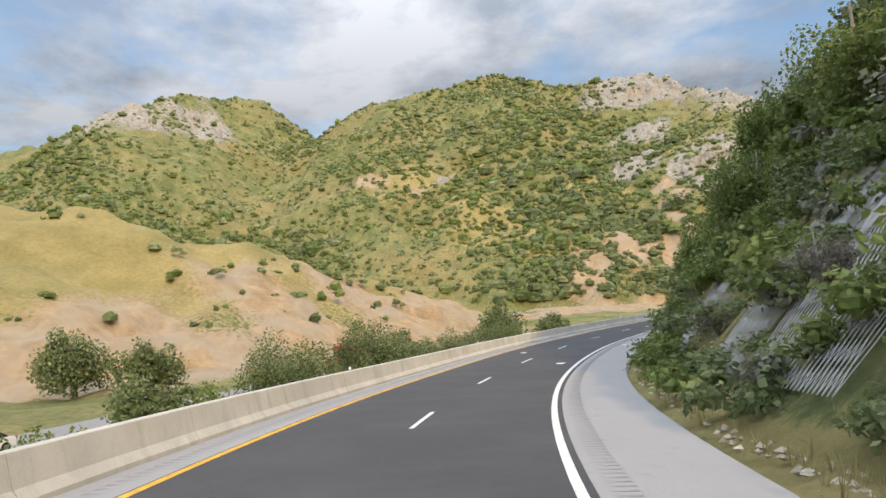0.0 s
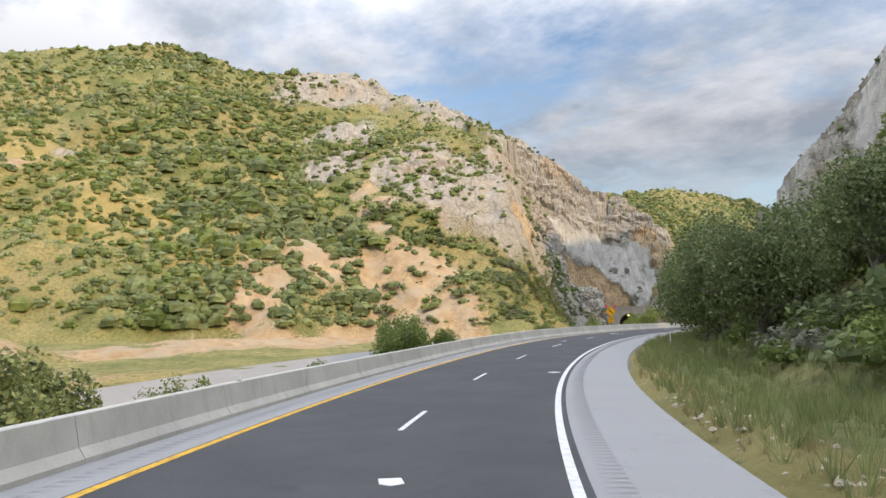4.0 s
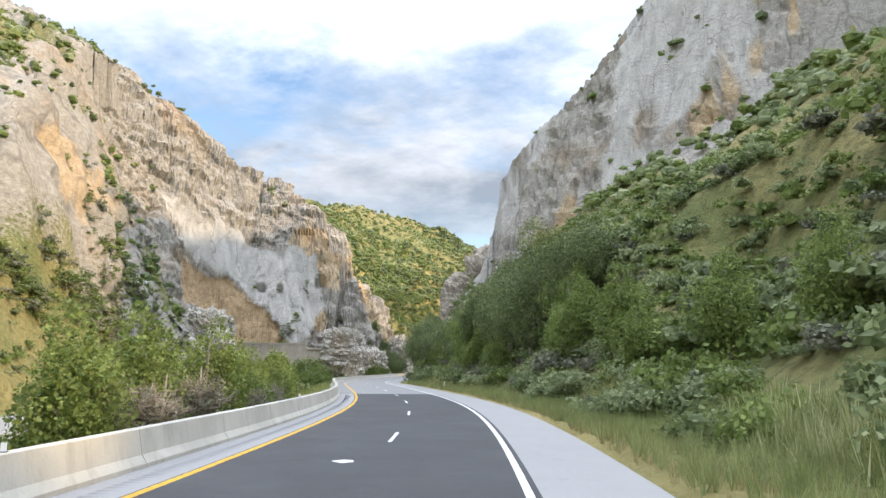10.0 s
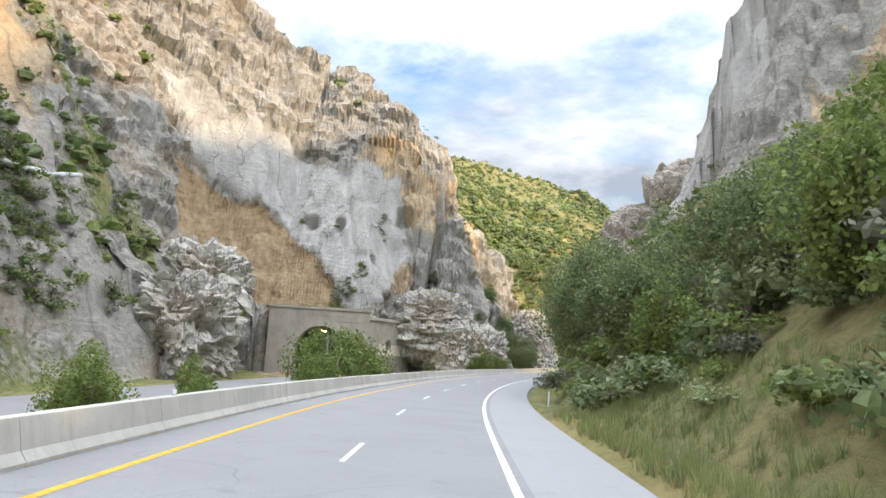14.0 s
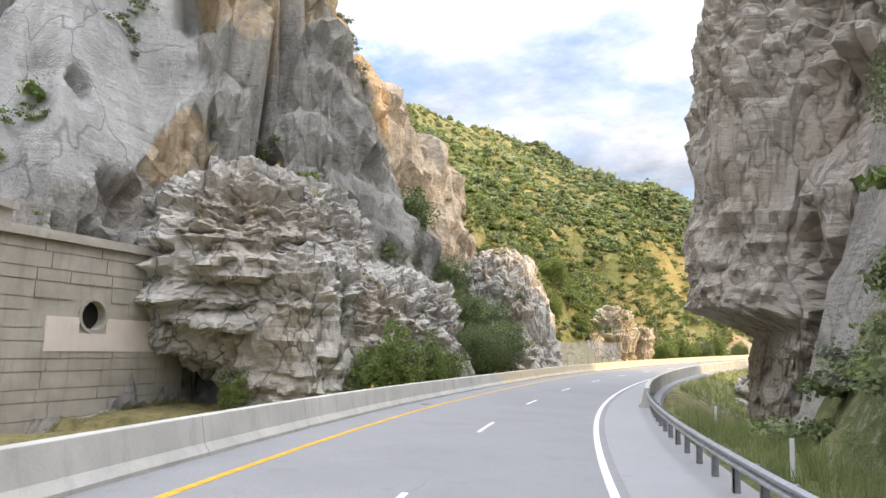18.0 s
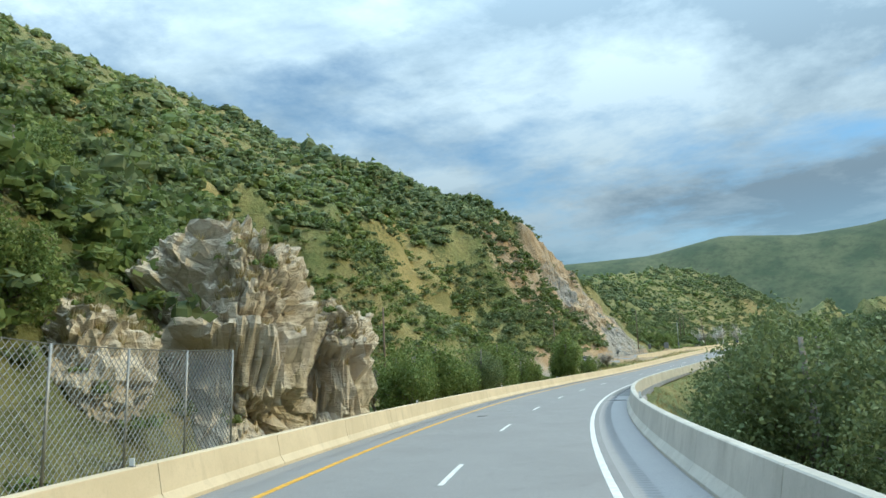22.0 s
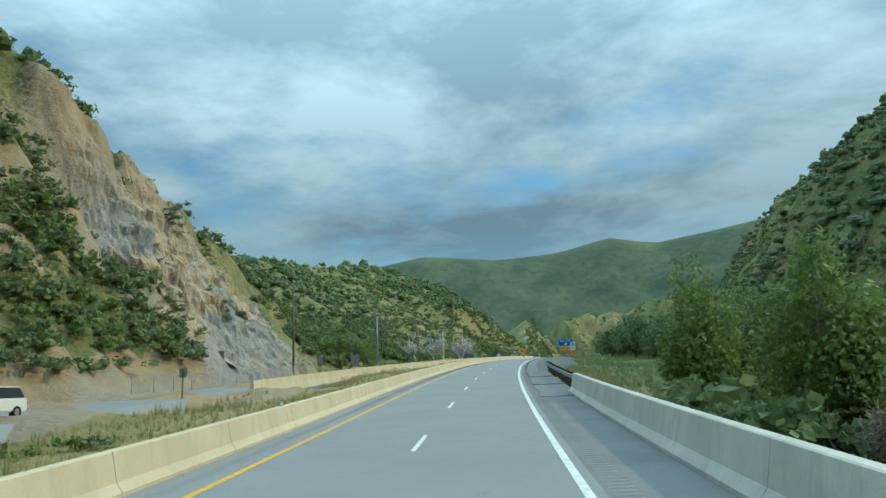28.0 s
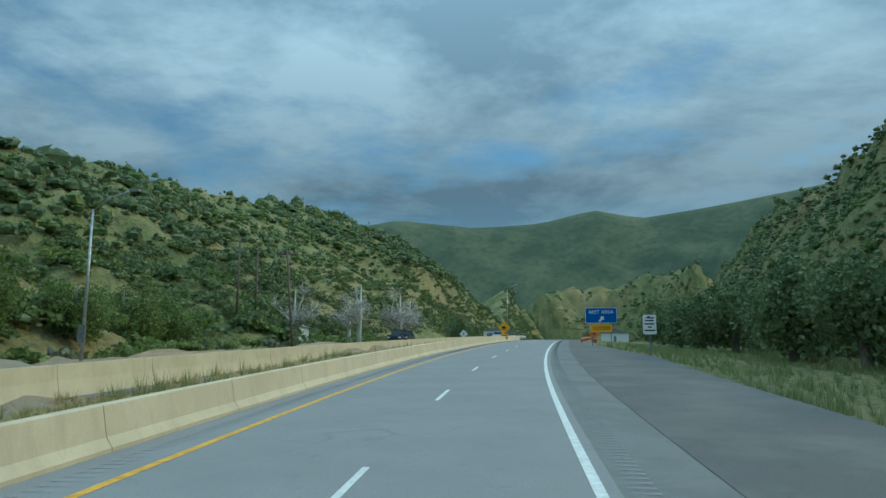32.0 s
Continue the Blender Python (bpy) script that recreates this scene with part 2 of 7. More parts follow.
def land(x, y):
    s, lat, zr = nearest(x, y)
    hill = np.full_like(x, -60.0)
    for pts, a, b in RIDGES:
        hill = soft_max(hill, ridge_height(x, y, pts, a, b), 3.0)
    big = rough(x, y, 60, 5, 3)
    crag = 1 - abs(rough(x, y, 26, 4, 11))
    bold = np.where((x > 190) & (x < 312) & (y > 325), .3, 1.0)
    wild = np.where((x < 185) & (y > 255) | (x > 320) & (x < 530) & (y > 385), 1.0, 0.0)
    spur = 1 - abs(rough(x, y, 48, 3, 15))
    hill = hill + big * 2.2 * bold + (crag * 4 - 2.8) * bold + .4 + wild * (spur * 7 - 5.2)
    edge = [np.interp(s, EDGES[:, 0], EDGES[:, k]) for k in (1, 2, 3, 4)]
    drop = [np.interp(s, FLOORS[:, 0], FLOORS[:, k]) for k in (1, 2)]
    out = np.where(lat < 0, -lat - 8.3, lat - 4.4)
    d = np.where(lat < 0, drop[0], drop[1])
    floor = zr - d * np.clip(out / 9, 0, 1) + 0.35 * rough(x, y, 9, 3, 5) * np.clip(out / 4, 0, 1)
    rise = np.where(lat < 0, (-lat - edge[0]) * edge[1], (lat - edge[2]) * edge[3])
    top = zr + rise * (1 + 0.35 * bold * rough(x, y, 14, 3, 21))
    top = top + np.clip(abs(lat) - 50, 0, 400) * .6 + np.clip(abs(lat) - 120, 0, 400) * 4
    # unseen land on the right made higher, to shade the road and portal
    top = top + np.where((lat > 0) & (s > 250) & (s < 430), np.clip(lat - 24, 0, 200) * 1.5, 0)
    top = top + np.where((lat > 0) & (s <= 110), np.clip(lat - 20, 0, 200) * .9, 0)
    top = top + np.where((lat > 0) & (s > 110) & (s <= 250), np.clip(lat - 20, 0, 200) * .8, 0)
    top = top + np.where((lat < 0) & (s > 420) & (s < 475), np.clip(-lat - 19, 0, 60) * 2.2, 0)
    hill = np.minimum(hill, np.where(rise > 0, top, -60))
    z = np.maximum(floor, hill)
    # the cutting before the tunnel and the ground behind its walls
    ex, ey = x - 249.8, y - 336.5
    a, into = -.69 * ex + .724 * ey, .724 * ex + .69 * ey
    ragged = 2.6 * rough(x, y, 12, 3, 77)
    aside = np.maximum(np.maximum(-1 - a, 0) * 9, np.maximum(a - 21 + ragged, 0) * 2.1 * np.where(a < 21, 0, 1))
    z = np.where((a > -1) & (a < 60) & (into < 1.0) & (into > -70), np.minimum(z, zr - d * .98 + aside), z)
    step = np.clip((a - 18.6) / 4, 0, 1)
    cap = 2.5 + np.maximum(into - 5, 0) * 2.2 + np.maximum(-3 - a, 0) * 3.2
    cap = cap * (1 - step) + (zr - d * .98 + aside + np.maximum(into - 1, 0) * 2.2) * step
    z = np.where((into >= 1.0) & (into < 40), np.minimum(z, cap), z)
    al, sd = .913 * ex + .408 * ey, -.408 * ex + .913 * ey
    aside = np.where(al < 15.5, 0, np.maximum(al - 15.5 + .6 * ragged, 0) * 2.6)
    z = np.where((al > -1) & (al < 40) & (sd < .8) & (sd > -14), np.minimum(z, zr - .4 - d * .6 + aside), z)
    beside = np.maximum(np.maximum(-1 - al, al - 16), 0)
    z = np.where((sd >= .8) & (sd < 30) & (al > -20), np.minimum(z, 1.3 + np.maximum(sd - 1.2, 0) * 2.4 + beside * 3.2), z)
    z = np.where((s > 688) & (s < 850) & (lat > 4) & (lat < 9.6), np.minimum(z, zr - .3), z)
    return np.where(out < 0, zr - 0.45, z), s, lat, zr


def fill_mesh(me, verts, faces, smooth=False):
    verts, faces = np.asarray(verts, np.float32), np.asarray(faces, np.int32)
    k = faces.shape[1]
    me.vertices.add(len(verts))
    me.vertices.foreach_set("co", verts.ravel())
    me.loops.add(faces.size)
    me.loops.foreach_set("vertex_index", faces.ravel())
    me.polygons.add(len(faces))
    me.polygons.foreach_set("loop_start", np.arange(0, faces.size, k, dtype=np.int32))
    me.polygons.foreach_set("use_smooth", np.full(len(faces), smooth))
    me.update(calc_edges=True)
    me.validate()



# ---------- materials ----------
class Shade:
    """A small builder of node materials."""

    def __init__(self, name, rough_v=0.9, metal=0.0):
        self.m = bpy.data.materials.new(name)
        self.m.use_nodes = True
        self.n, self.l = self.m.node_tree.nodes, self.m.node_tree.links
        self.b = self.n["Principled BSDF"]
        self.b.inputs["Roughness"].default_value = rough_v
        self.b.inputs["Metallic"].default_value = metal
        self.b.inputs["Specular IOR Level"].default_value = 0.3
        self.co = self.n.new("ShaderNodeTexCoord").outputs["Object"]

    def put(self, v, socket):
        if isinstance(v, bpy.types.NodeSocket):
            self.l.new(v, socket)
        elif isinstance(v, tuple) and len(v) == 3 and socket.type == "RGBA":
            socket.default_value = (*v, 1)
        else:
            socket.default_value = v

    def noise(self, scale, detail=5.0, gain=0.6, stretch=(1, 1, 1), distort=0.0):
        vec = self.co
        if stretch != (1, 1, 1):
            q = self.n.new("ShaderNodeVectorMath")
            q.operation = "MULTIPLY"
            self.l.new(vec, q.inputs[0])
            q.inputs[1].default_value = stretch
            vec = q.outputs[0]
        t = self.n.new("ShaderNodeTexNoise")
        self.l.new(vec, t.inputs["Vector"])
        t.inputs["Scale"].default_value, t.inputs["Detail"].default_value = scale, detail
        t.inputs["Roughness"].default_value, t.inputs["Distortion"].default_value = gain, distort
        return t.outputs[0]

    def cracks(self, scale, stretch=(1, 1, 1)):
        q = self.n.new("ShaderNodeVectorMath")
        q.operation = "MULTIPLY"
        self.l.new(self.co, q.inputs[0])
        q.inputs[1].default_value = stretch
        w = self.n.new("ShaderNodeTexNoise")
        w.inputs["Scale"].default_value = scale * 1.7
        self.l.new(q.outputs[0], w.inputs["Vector"])
        add = self.n.new("ShaderNodeVectorMath")
        add.operation = "MULTIPLY_ADD"
        self.l.new(w.outputs[1], add.inputs[0])
        add.inputs[1].default_value = (0.9 / scale,) * 3
        self.l.new(q.outputs[0], add.inputs[2])
        t = self.n.new("ShaderNodeTexVoronoi")
        t.feature = "DISTANCE_TO_EDGE"
        t.inputs["Scale"].default_value = scale
        self.l.new(add.outputs[0], t.inputs["Vector"])
        return t.outputs[0]

    def ramp(self, src, *stops):
        q = self.n.new("ShaderNodeValToRGB")
        e = q.color_ramp.elements
        while len(e) < len(stops):
            e.new(0.5)
        for k, (p, c) in enumerate(stops):
            e[k].position = p
            e[k].color = (*c, 1) if isinstance(c, tuple) else (c, c, c, 1)
        self.l.new(src, q.inputs[0])
        return q.outputs[0]

    def mix(self, f, a, b, mode="MIX"):
        q = self.n.new("ShaderNodeMix")
        q.data_type, q.blend_type = "RGBA", mode
        self.put(f, q.inputs[0])
        self.put(a, q.inputs[6])
        self.put(b, q.inputs[7])
        return q.outputs[2]

    def calc(self, op, a, b=0.0):
        q = self.n.new("ShaderNodeMath")
        q.operation = op
        self.put(a, q.inputs[0])
        self.put(b, q.inputs[1])
        return q.outputs[0]

    def island(self):
        return self.n.new("ShaderNodeNewGeometry").outputs["Random Per Island"]

    def thing(self):
        return self.n.new("ShaderNodeObjectInfo").outputs["Random"]

    def mask(self, name):
        q = self.n.new("ShaderNodeAttribute")
        q.attribute_name = name
        s = self.n.new("ShaderNodeSeparateColor")
        self.l.new(q.outputs["Color"], s.inputs[0])
        return (*s.outputs, q.outputs["Alpha"])

    def bump(self, h, strength=0.5, dist=0.1):
        q = self.n.new("ShaderNodeBump")
        q.inputs["Strength"].default_value, q.inputs["Distance"].default_value = strength, dist
        self.l.new(h, q.inputs["Height"])
        self.l.new(q.outputs[0], self.b.inputs["Normal"])

    def done(self, colour, rough_v=None):
        self.put(colour, self.b.inputs["Base Color"])
        if rough_v is not None:
            self.put(rough_v, self.b.inputs["Roughness"])
        return self.m


def plain(name, colour, rough_v=0.7, metal=0.0, vary=0.12, scale=3.0):
    """Paint, metal or plastic with slight grime."""
    s = Shade(name, rough_v, metal)
    dark = tuple(c * (1 - 2 * vary) for c in colour)
    return s.done(s.mix(s.ramp(s.noise(scale, 6), (0.35, 0.0), (0.65, 1.0)), dark, colour))


def rock_colour(s, lift=1.0):
    grain = s.noise(0.9, 9, 0.7)
    patch = s.noise(0.06, 5, 0.6)
    streak = s.noise(0.28, 6, 0.65, (1, 1, 0.16), 0.6)
    grey = s.mix(s.ramp(grain, (0.3, 0.0), (0.7, 1.0)), tuple(v * lift for v in (0.24, 0.226, 0.2)), tuple(v * lift for v in (0.45, 0.422, 0.375)))
    warm = s.mix(s.ramp(grain, (0.3, 0.0), (0.7, 1.0)), (0.25, 0.16, 0.085), (0.5, 0.36, 0.22))
    c = s.mix(s.ramp(patch, (0.54, 0.0), (0.72, 0.6)), grey, warm)
    c = s.mix(s.ramp(streak, (0.54, 0.0), (0.76, 0.45)), c, (0.13, 0.12, 0.11))
    c = s.mix(s.ramp(streak, (0.25, 0.35), (0.42, 0.0)), c, (0.55, 0.53, 0.49))
    return c, grain


def make_rock(name, tint=None, amount=0.0, lift=1.25):
    s = Shade(name, 0.92)
    c, grain = rock_colour(s, lift)
    gap = s.cracks(0.35, (1, 1, 0.6))
    c = s.mix(s.ramp(gap, (0.0, 0.65), (0.04, 0.0)), c, (0.06, 0.055, 0.05))
    if tint:
        c = s.mix(amount, c, tint)
    bands = s.noise(0.5, 7, 0.7, (0.5, 0.5, 3.2), 0.4)
    c = s.mix(s.ramp(bands, (0.31, 0.4), (0.38, 0.0)), c, (0.14, 0.125, 0.105))
    s.bump(s.calc("ADD", s.calc("ADD", grain, s.calc("MULTIPLY", bands, 1.5)), s.ramp(gap, (0.0, 0.0), (0.12, 0.8))), 0.75, 0.5)
    return s.done(c)


def make_land():
    s = Shade("hillside_soil", 0.95)
    zone = s.mask("zone")
    fine, mid = s.noise(1.3, 8, 0.7), s.noise(0.12, 6, 0.62)
    scrub = s.mix(s.ramp(mid, (0.4, 0.0), (0.62, 1.0)), (0.15, 0.175, 0.06), (0.28, 0.26, 0.105))
    scrub = s.mix(s.ramp(s.noise(0.017, 5, 0.6), (0.46, 0.0), (0.66, 0.6)), scrub, (0.36, 0.275, 0.13))
    scrub = s.mix(s.ramp(fine, (0.35, 0.6), (0.55, 0.0)), scrub, (0.05, 0.06, 0.025))
    straw = s.mix(s.ramp(mid, (0.35, 0.0), (0.65, 1.0)), (0.27, 0.23, 0.09), (0.42, 0.33, 0.14))
    straw = s.mix(s.ramp(fine, (0.3, 0.55), (0.6, 0.0)), straw, (0.2, 0.19, 0.06))
    gully = s.noise(0.35, 7, 0.65, (1, 1, 0.12), 0.5)
    dirt = s.mix(s.ramp(gully, (0.35, 0.0), (0.65, 1.0)), (0.3, 0.2, 0.105), (0.47, 0.35, 0.21))
    dirt = s.mix(s.ramp(mid, (0.4, 0.0), (0.62, 0.8)), dirt, (0.36, 0.31, 0.235))
    rock, grain = rock_colour(s)
    ragged = s.calc("MULTIPLY", s.calc("SUBTRACT", fine, 0.5), 1.3)

    def edge(v):
        return s.ramp(s.calc("ADD", v, ragged), (0.38, 0.0), (0.6, 1.0))
    c = s.mix(s.calc("MULTIPLY", edge(zone[1]), 0.85), scrub, straw)
    c = s.mix(edge(zone[2]), c, dirt)
    ochre = s.mix(s.ramp(grain, (0.3, 0.0), (0.7, 1.0)), (0.36, 0.25, 0.13), (0.62, 0.47, 0.29))
    rock = s.mix(s.calc("MULTIPLY", edge(zone[-1]), 0.75), rock, ochre)
    gap = s.cracks(0.3, (1, 1, 0.7))
    rock = s.mix(s.ramp(gap, (0.0, 0.5), (0.02, 0.0)), rock, (0.1, 0.09, 0.08))
    joint = s.cracks(0.085, (1, 1, 0.45))
    rock = s.mix(s.ramp(joint, (0.0, 0.6), (0.05, 0.0)), rock, (0.14, 0.13, 0.115))
    c = s.mix(edge(zone[0]), c, rock)
    face = s.mask("face")
    runs = s.noise(0.4, 7, 0.65, (1, 1, 0.2), 0.4)
    pale = s.mix(s.ramp(runs, (0.35, 0.0), (0.65, 1.0)), (0.36, 0.345, 0.32), (0.53, 0.515, 0.48))
    pale = s.mix(s.ramp(s.noise(0.9, 8, 0.72), (0.56, 0.0), (0.7, 0.55)), pale, (0.24, 0.23, 0.21))
    pale = s.mix(s.ramp(s.cracks(0.13, (1, 1, 0.5)), (0.0, 0.6), (0.012, 0.0)), pale, (0.1, 0.095, 0.085))
    c = s.mix(s.ramp(face[0], (0.35, 0.0), (0.6, 1.0)), c, pale)
    clay = s.mix(s.ramp(s.noise(0.8, 8, 0.72), (0.36, 0.0), (0.64, 1.0)), (0.27, 0.185, 0.105), (0.46, 0.345, 0.21))
    c = s.mix(s.ramp(face[1], (0.35, 0.0), (0.6, 1.0)), c, clay)
    bands = s.noise(0.5, 7, 0.7, (0.4, 0.4, 2.6), 0.5)
    s.bump(s.calc("ADD", s.calc("ADD", fine, grain), bands), 0.9, 0.4)
    return s.done(c)


def make_asphalt(name, dark, light, wear, crack_scale=0.12):
    s = Shade(name, 0.82)
    grit, broad = s.noise(45, 3, 0.7), s.noise(0.35, 6, 0.65)
    c = s.mix(s.ramp(grit, (0.35, 0.0), (0.65, 1.0)), dark, light)
    c = s.mix(s.ramp(broad, (0.42, 0.0), (0.66, 0.6)), c, wear)
    c = s.mix(s.ramp(s.noise(1.6, 5, 0.7), (0.58, 0.0), (0.75, 0.35)), c, tuple(v * 0.55 for v in dark))
    gap = s.cracks(crack_scale)
    thin = s.calc("MULTIPLY", s.ramp(gap, (0.0, 0.22), (0.0015, 0.0)), s.ramp(s.noise(0.08, 3), (0.5, 0.0), (0.6, 1.0)))
    c = s.mix(thin, c, (0.03, 0.03, 0.03))
    s.bump(grit, 0.35, 0.01)
    return s.done(c)


def make_concrete(name, a, b, stain):
    s = Shade(name, 0.88)
    grit, broad = s.noise(18, 6, 0.7), s.noise(0.5, 5, 0.6)
    run = s.noise(2.2, 6, 0.65, (1, 1, 0.14), 0.2)
    c = s.mix(s.ramp(broad, (0.38, 0.0), (0.64, 1.0)), a, b)
    c = s.mix(s.ramp(run, (0.52, 0.0), (0.75, 0.55)), c, stain)
    c = s.mix(s.ramp(grit, (0.3, 0.28), (0.5, 0.0)), c, stain)
    s.bump(grit, 0.3, 0.02)
    return s.done(c)


def make_leaf(name, a, b, c3, glow=0.25):
    s = Shade(name, 0.6)
    c = s.ramp(s.island(), (0.0, a), (0.55, b), (1.0, c3))
    far = s.ramp(s.noise(0.16, 3), (0.4, 0.0), (0.62, 1.0))
    c = s.mix(s.calc("MULTIPLY", far, 0.35), c, c3)
    drift = s.ramp(s.noise(0.022, 4), (0.42, 0.0), (0.6, 1.0))
    c = s.mix(s.calc("MULTIPLY", drift, 0.25), c, tuple(v * 0.62 for v in a))
    tuft = s.ramp(s.noise(0.8, 3, 0.6), (0.42, 0.0), (0.58, 1.0))
    c = s.mix(s.calc("MULTIPLY", tuft, 0.4), c, tuple(v * 0.5 for v in a))
    s.put(c, s.b.inputs["Base Color"])
    t = s.n.new("ShaderNodeBsdfTranslucent")
    s.l.new(c, t.inputs[0])
    m = s.n.new("ShaderNodeMixShader")
    m.inputs[0].default_value = glow
    s.l.new(s.b.outputs[0], m.inputs[1])
    s.l.new(t.outputs[0], m.inputs[2])
    s.l.new(m.outputs[0], s.n["Material Output"].inputs[0])
    return s.m


def make_bark(name, a, b):
    s = Shade(name, 0.9)
    g = s.noise(3, 7, 0.7, (1, 1, 0.25), 0.4)
    s.bump(g, 0.7, 0.05)
    return s.done(s.mix(s.ramp(g, (0.35, 0.0), (0.65, 1.0)), a, b))


ASPHALT = make_asphalt("fresh_asphalt", (0.045, 0.045, 0.049), (0.08, 0.08, 0.085), (0.09, 0.09, 0.094), 0.05)
WORN = make_asphalt("worn_pavement", (0.205, 0.202, 0.203), (0.31, 0.307, 0.304), (0.215, 0.212, 0.21), 0.09)
SHOULDER = make_asphalt("shoulder_pavement", (0.27, 0.267, 0.27), (0.36, 0.357, 0.357), (0.295, 0.29, 0.29), 0.07)
GREY_SHOULDER = make_asphalt("grey_shoulder", (0.15, 0.15, 0.15), (0.23, 0.23, 0.226), (0.12, 0.12, 0.118), 0.15)
OLD_TAR = make_asphalt("old_tar", (0.085, 0.084, 0.082), (0.14, 0.137, 0.132), (0.19, 0.18, 0.165), 0.2)
GROOVE = make_asphalt("grooved_shoulder", (0.22, 0.218, 0.22), (0.31, 0.307, 0.307), (0.25, 0.245, 0.245))
WHITE = plain("white_road_paint", (0.78, 0.78, 0.76), 0.6, 0, 0.14, 6)
YELLOW = plain("yellow_road_paint", (0.8, 0.45, 0.04), 0.6, 0, 0.2, 5)
BARRIER = make_concrete("barrier_concrete", (0.55, 0.465, 0.32), (0.64, 0.545, 0.385), (0.4, 0.34, 0.24))
GREY_BARRIER = make_concrete("grey_barrier_concrete", (0.46, 0.445, 0.4), (0.56, 0.54, 0.485), (0.3, 0.28, 0.24))
STONE = make_concrete("portal_stone", (0.38, 0.345, 0.29), (0.48, 0.44, 0.375), (0.22, 0.2, 0.175))
PALE_PATCH = make_concrete("pale_patch", (0.7, 0.6, 0.53), (0.76, 0.67, 0.6), (0.6, 0.52, 0.46))
LAND = make_land()
ROCK = make_rock("grey_rock", None, 0.0, 1.5)
ROCK_DARK = make_rock("dark_layered_rock", (0.36, 0.3, 0.24), 0.45, 1.5)
ROCK_WARM = make_rock("sandy_rock", (0.66, 0.57, 0.42), 0.65, 1.5)
SCRUB_LEAF = make_leaf("chaparral_leaf", (0.115, 0.17, 0.045), (0.2, 0.27, 0.072), (0.32, 0.36, 0.115), 0.35)
OAK_LEAF = make_leaf("oak_leaf", (0.105, 0.145, 0.06), (0.18, 0.232, 0.095), (0.32, 0.365, 0.16), 0.34)
WILLOW_LEAF = make_leaf("willow_leaf", (0.135, 0.19, 0.05), (0.22, 0.29, 0.08), (0.34, 0.4, 0.125), 0.4)
SAGE_LEAF = make_leaf("sage_leaf", (0.14, 0.155, 0.105), (0.22, 0.23, 0.165), (0.3, 0.3, 0.21))
PALE_LEAF = make_leaf("pale_scrub_leaf", (0.2, 0.25, 0.12), (0.31, 0.365, 0.18), (0.46, 0.5, 0.28), 0.4)
GRASS = make_leaf("green_grass", (0.19, 0.25, 0.085), (0.29, 0.345, 0.13), (0.46, 0.45, 0.21), 0.4)
DRY_GRASS = make_leaf("dry_grass", (0.3, 0.25, 0.11), (0.46, 0.38, 0.18), (0.58, 0.49, 0.26), 0.35)
FLOWERS = make_leaf("yellow_flowers", (0.55, 0.48, 0.05), (0.65, 0.58, 0.08), (0.35, 0.38, 0.08), 0.3)
BLOSSOM = make_leaf("cream_blossom", (0.2, 0.26, 0.07), (0.3, 0.34, 0.1), (0.75, 0.72, 0.45), 0.3)
TWIG = make_bark("bare_twigs", (0.2, 0.17, 0.14), (0.34, 0.3, 0.26))
BARK = make_bark("oak_bark", (0.11, 0.097, 0.083), (0.27, 0.245, 0.215))
PALE_BARK = make_bark("sycamore_bark", (0.42, 0.39, 0.34), (0.68, 0.65, 0.6))
POLE_WOOD = make_bark("pole_wood", (0.1, 0.075, 0.055), (0.22, 0.17, 0.13))
POST_WOOD = make_bark("dark_post_wood", (0.035, 0.03, 0.027), (0.08, 0.07, 0.06))
STEEL = plain("galvanised_steel", (0.46, 0.47, 0.48), 0.42, 0.75, 0.15, 4)
DULL_STEEL = plain("dull_steel", (0.3, 0.31, 0.32), 0.55, 0.6, 0.2, 4)
SIGN_YELLOW = plain("sign_yellow", (0.85, 0.42, 0.01), 0.45, 0, 0.04, 2)
SIGN_BLUE = plain("sign_blue", (0.012, 0.11, 0.42), 0.45, 0, 0.05, 2)
SIGN_WHITE = plain("sign_white", (0.8, 0.8, 0.8), 0.45, 0, 0.05, 2)
SIGN_BLACK = plain("sign_black", (0.015, 0.015, 0.015), 0.5, 0, 0.05, 2)
PIPE = plain("pale_pipe", (0.66, 0.68, 0.66), 0.5, 0.1, 0.1, 2)
PINK = plain("pink_flag", (0.8, 0.12, 0.16), 0.8, 0, 0.15, 4)
ORANGE = plain("orange_plastic", (0.8, 0.2, 0.03), 0.6, 0, 0.1, 4)
RUST_POST = plain("rusty_red_post", (0.25, 0.08, 0.05), 0.8, 0, 0.2, 6)
DARK_HOLE = plain("dark_tunnel_lining", (0.1, 0.095, 0.09), 0.9, 0, 0.2, 1)
TYRE = plain("tyre_rubber", (0.02, 0.02, 0.02), 0.85)
CAR_WHITE = plain("white_car_paint", (0.75, 0.75, 0.75), 0.25, 0, 0.02)
CAR_BLACK = plain("dark_car_paint", (0.03, 0.035, 0.05), 0.25, 0, 0.02)
CAR_RED = plain("red_truck_paint", (0.4, 0.02, 0.04), 0.3, 0, 0.03)
CAR_GLASS = plain("car_glass", (0.02, 0.025, 0.03), 0.08)
CHROME = plain("chrome_rim", (0.55, 0.55, 0.56), 0.3, 0.9)
RED_LAMP = plain("red_lamp", (0.4, 0.01, 0.01), 0.3)
FENCE_WIRE = plain("fence_wire", (0.35, 0.35, 0.34), 0.5, 0.6)


def make_water():
    s = Shade("river_water", 0.06)
    s.bump(s.noise(2.5, 5), 0.4, 0.05)
    return s.done(s.mix(s.noise(0.4, 4), (0.05, 0.055, 0.045), (0.16, 0.16, 0.13)))


WATER = make_water()


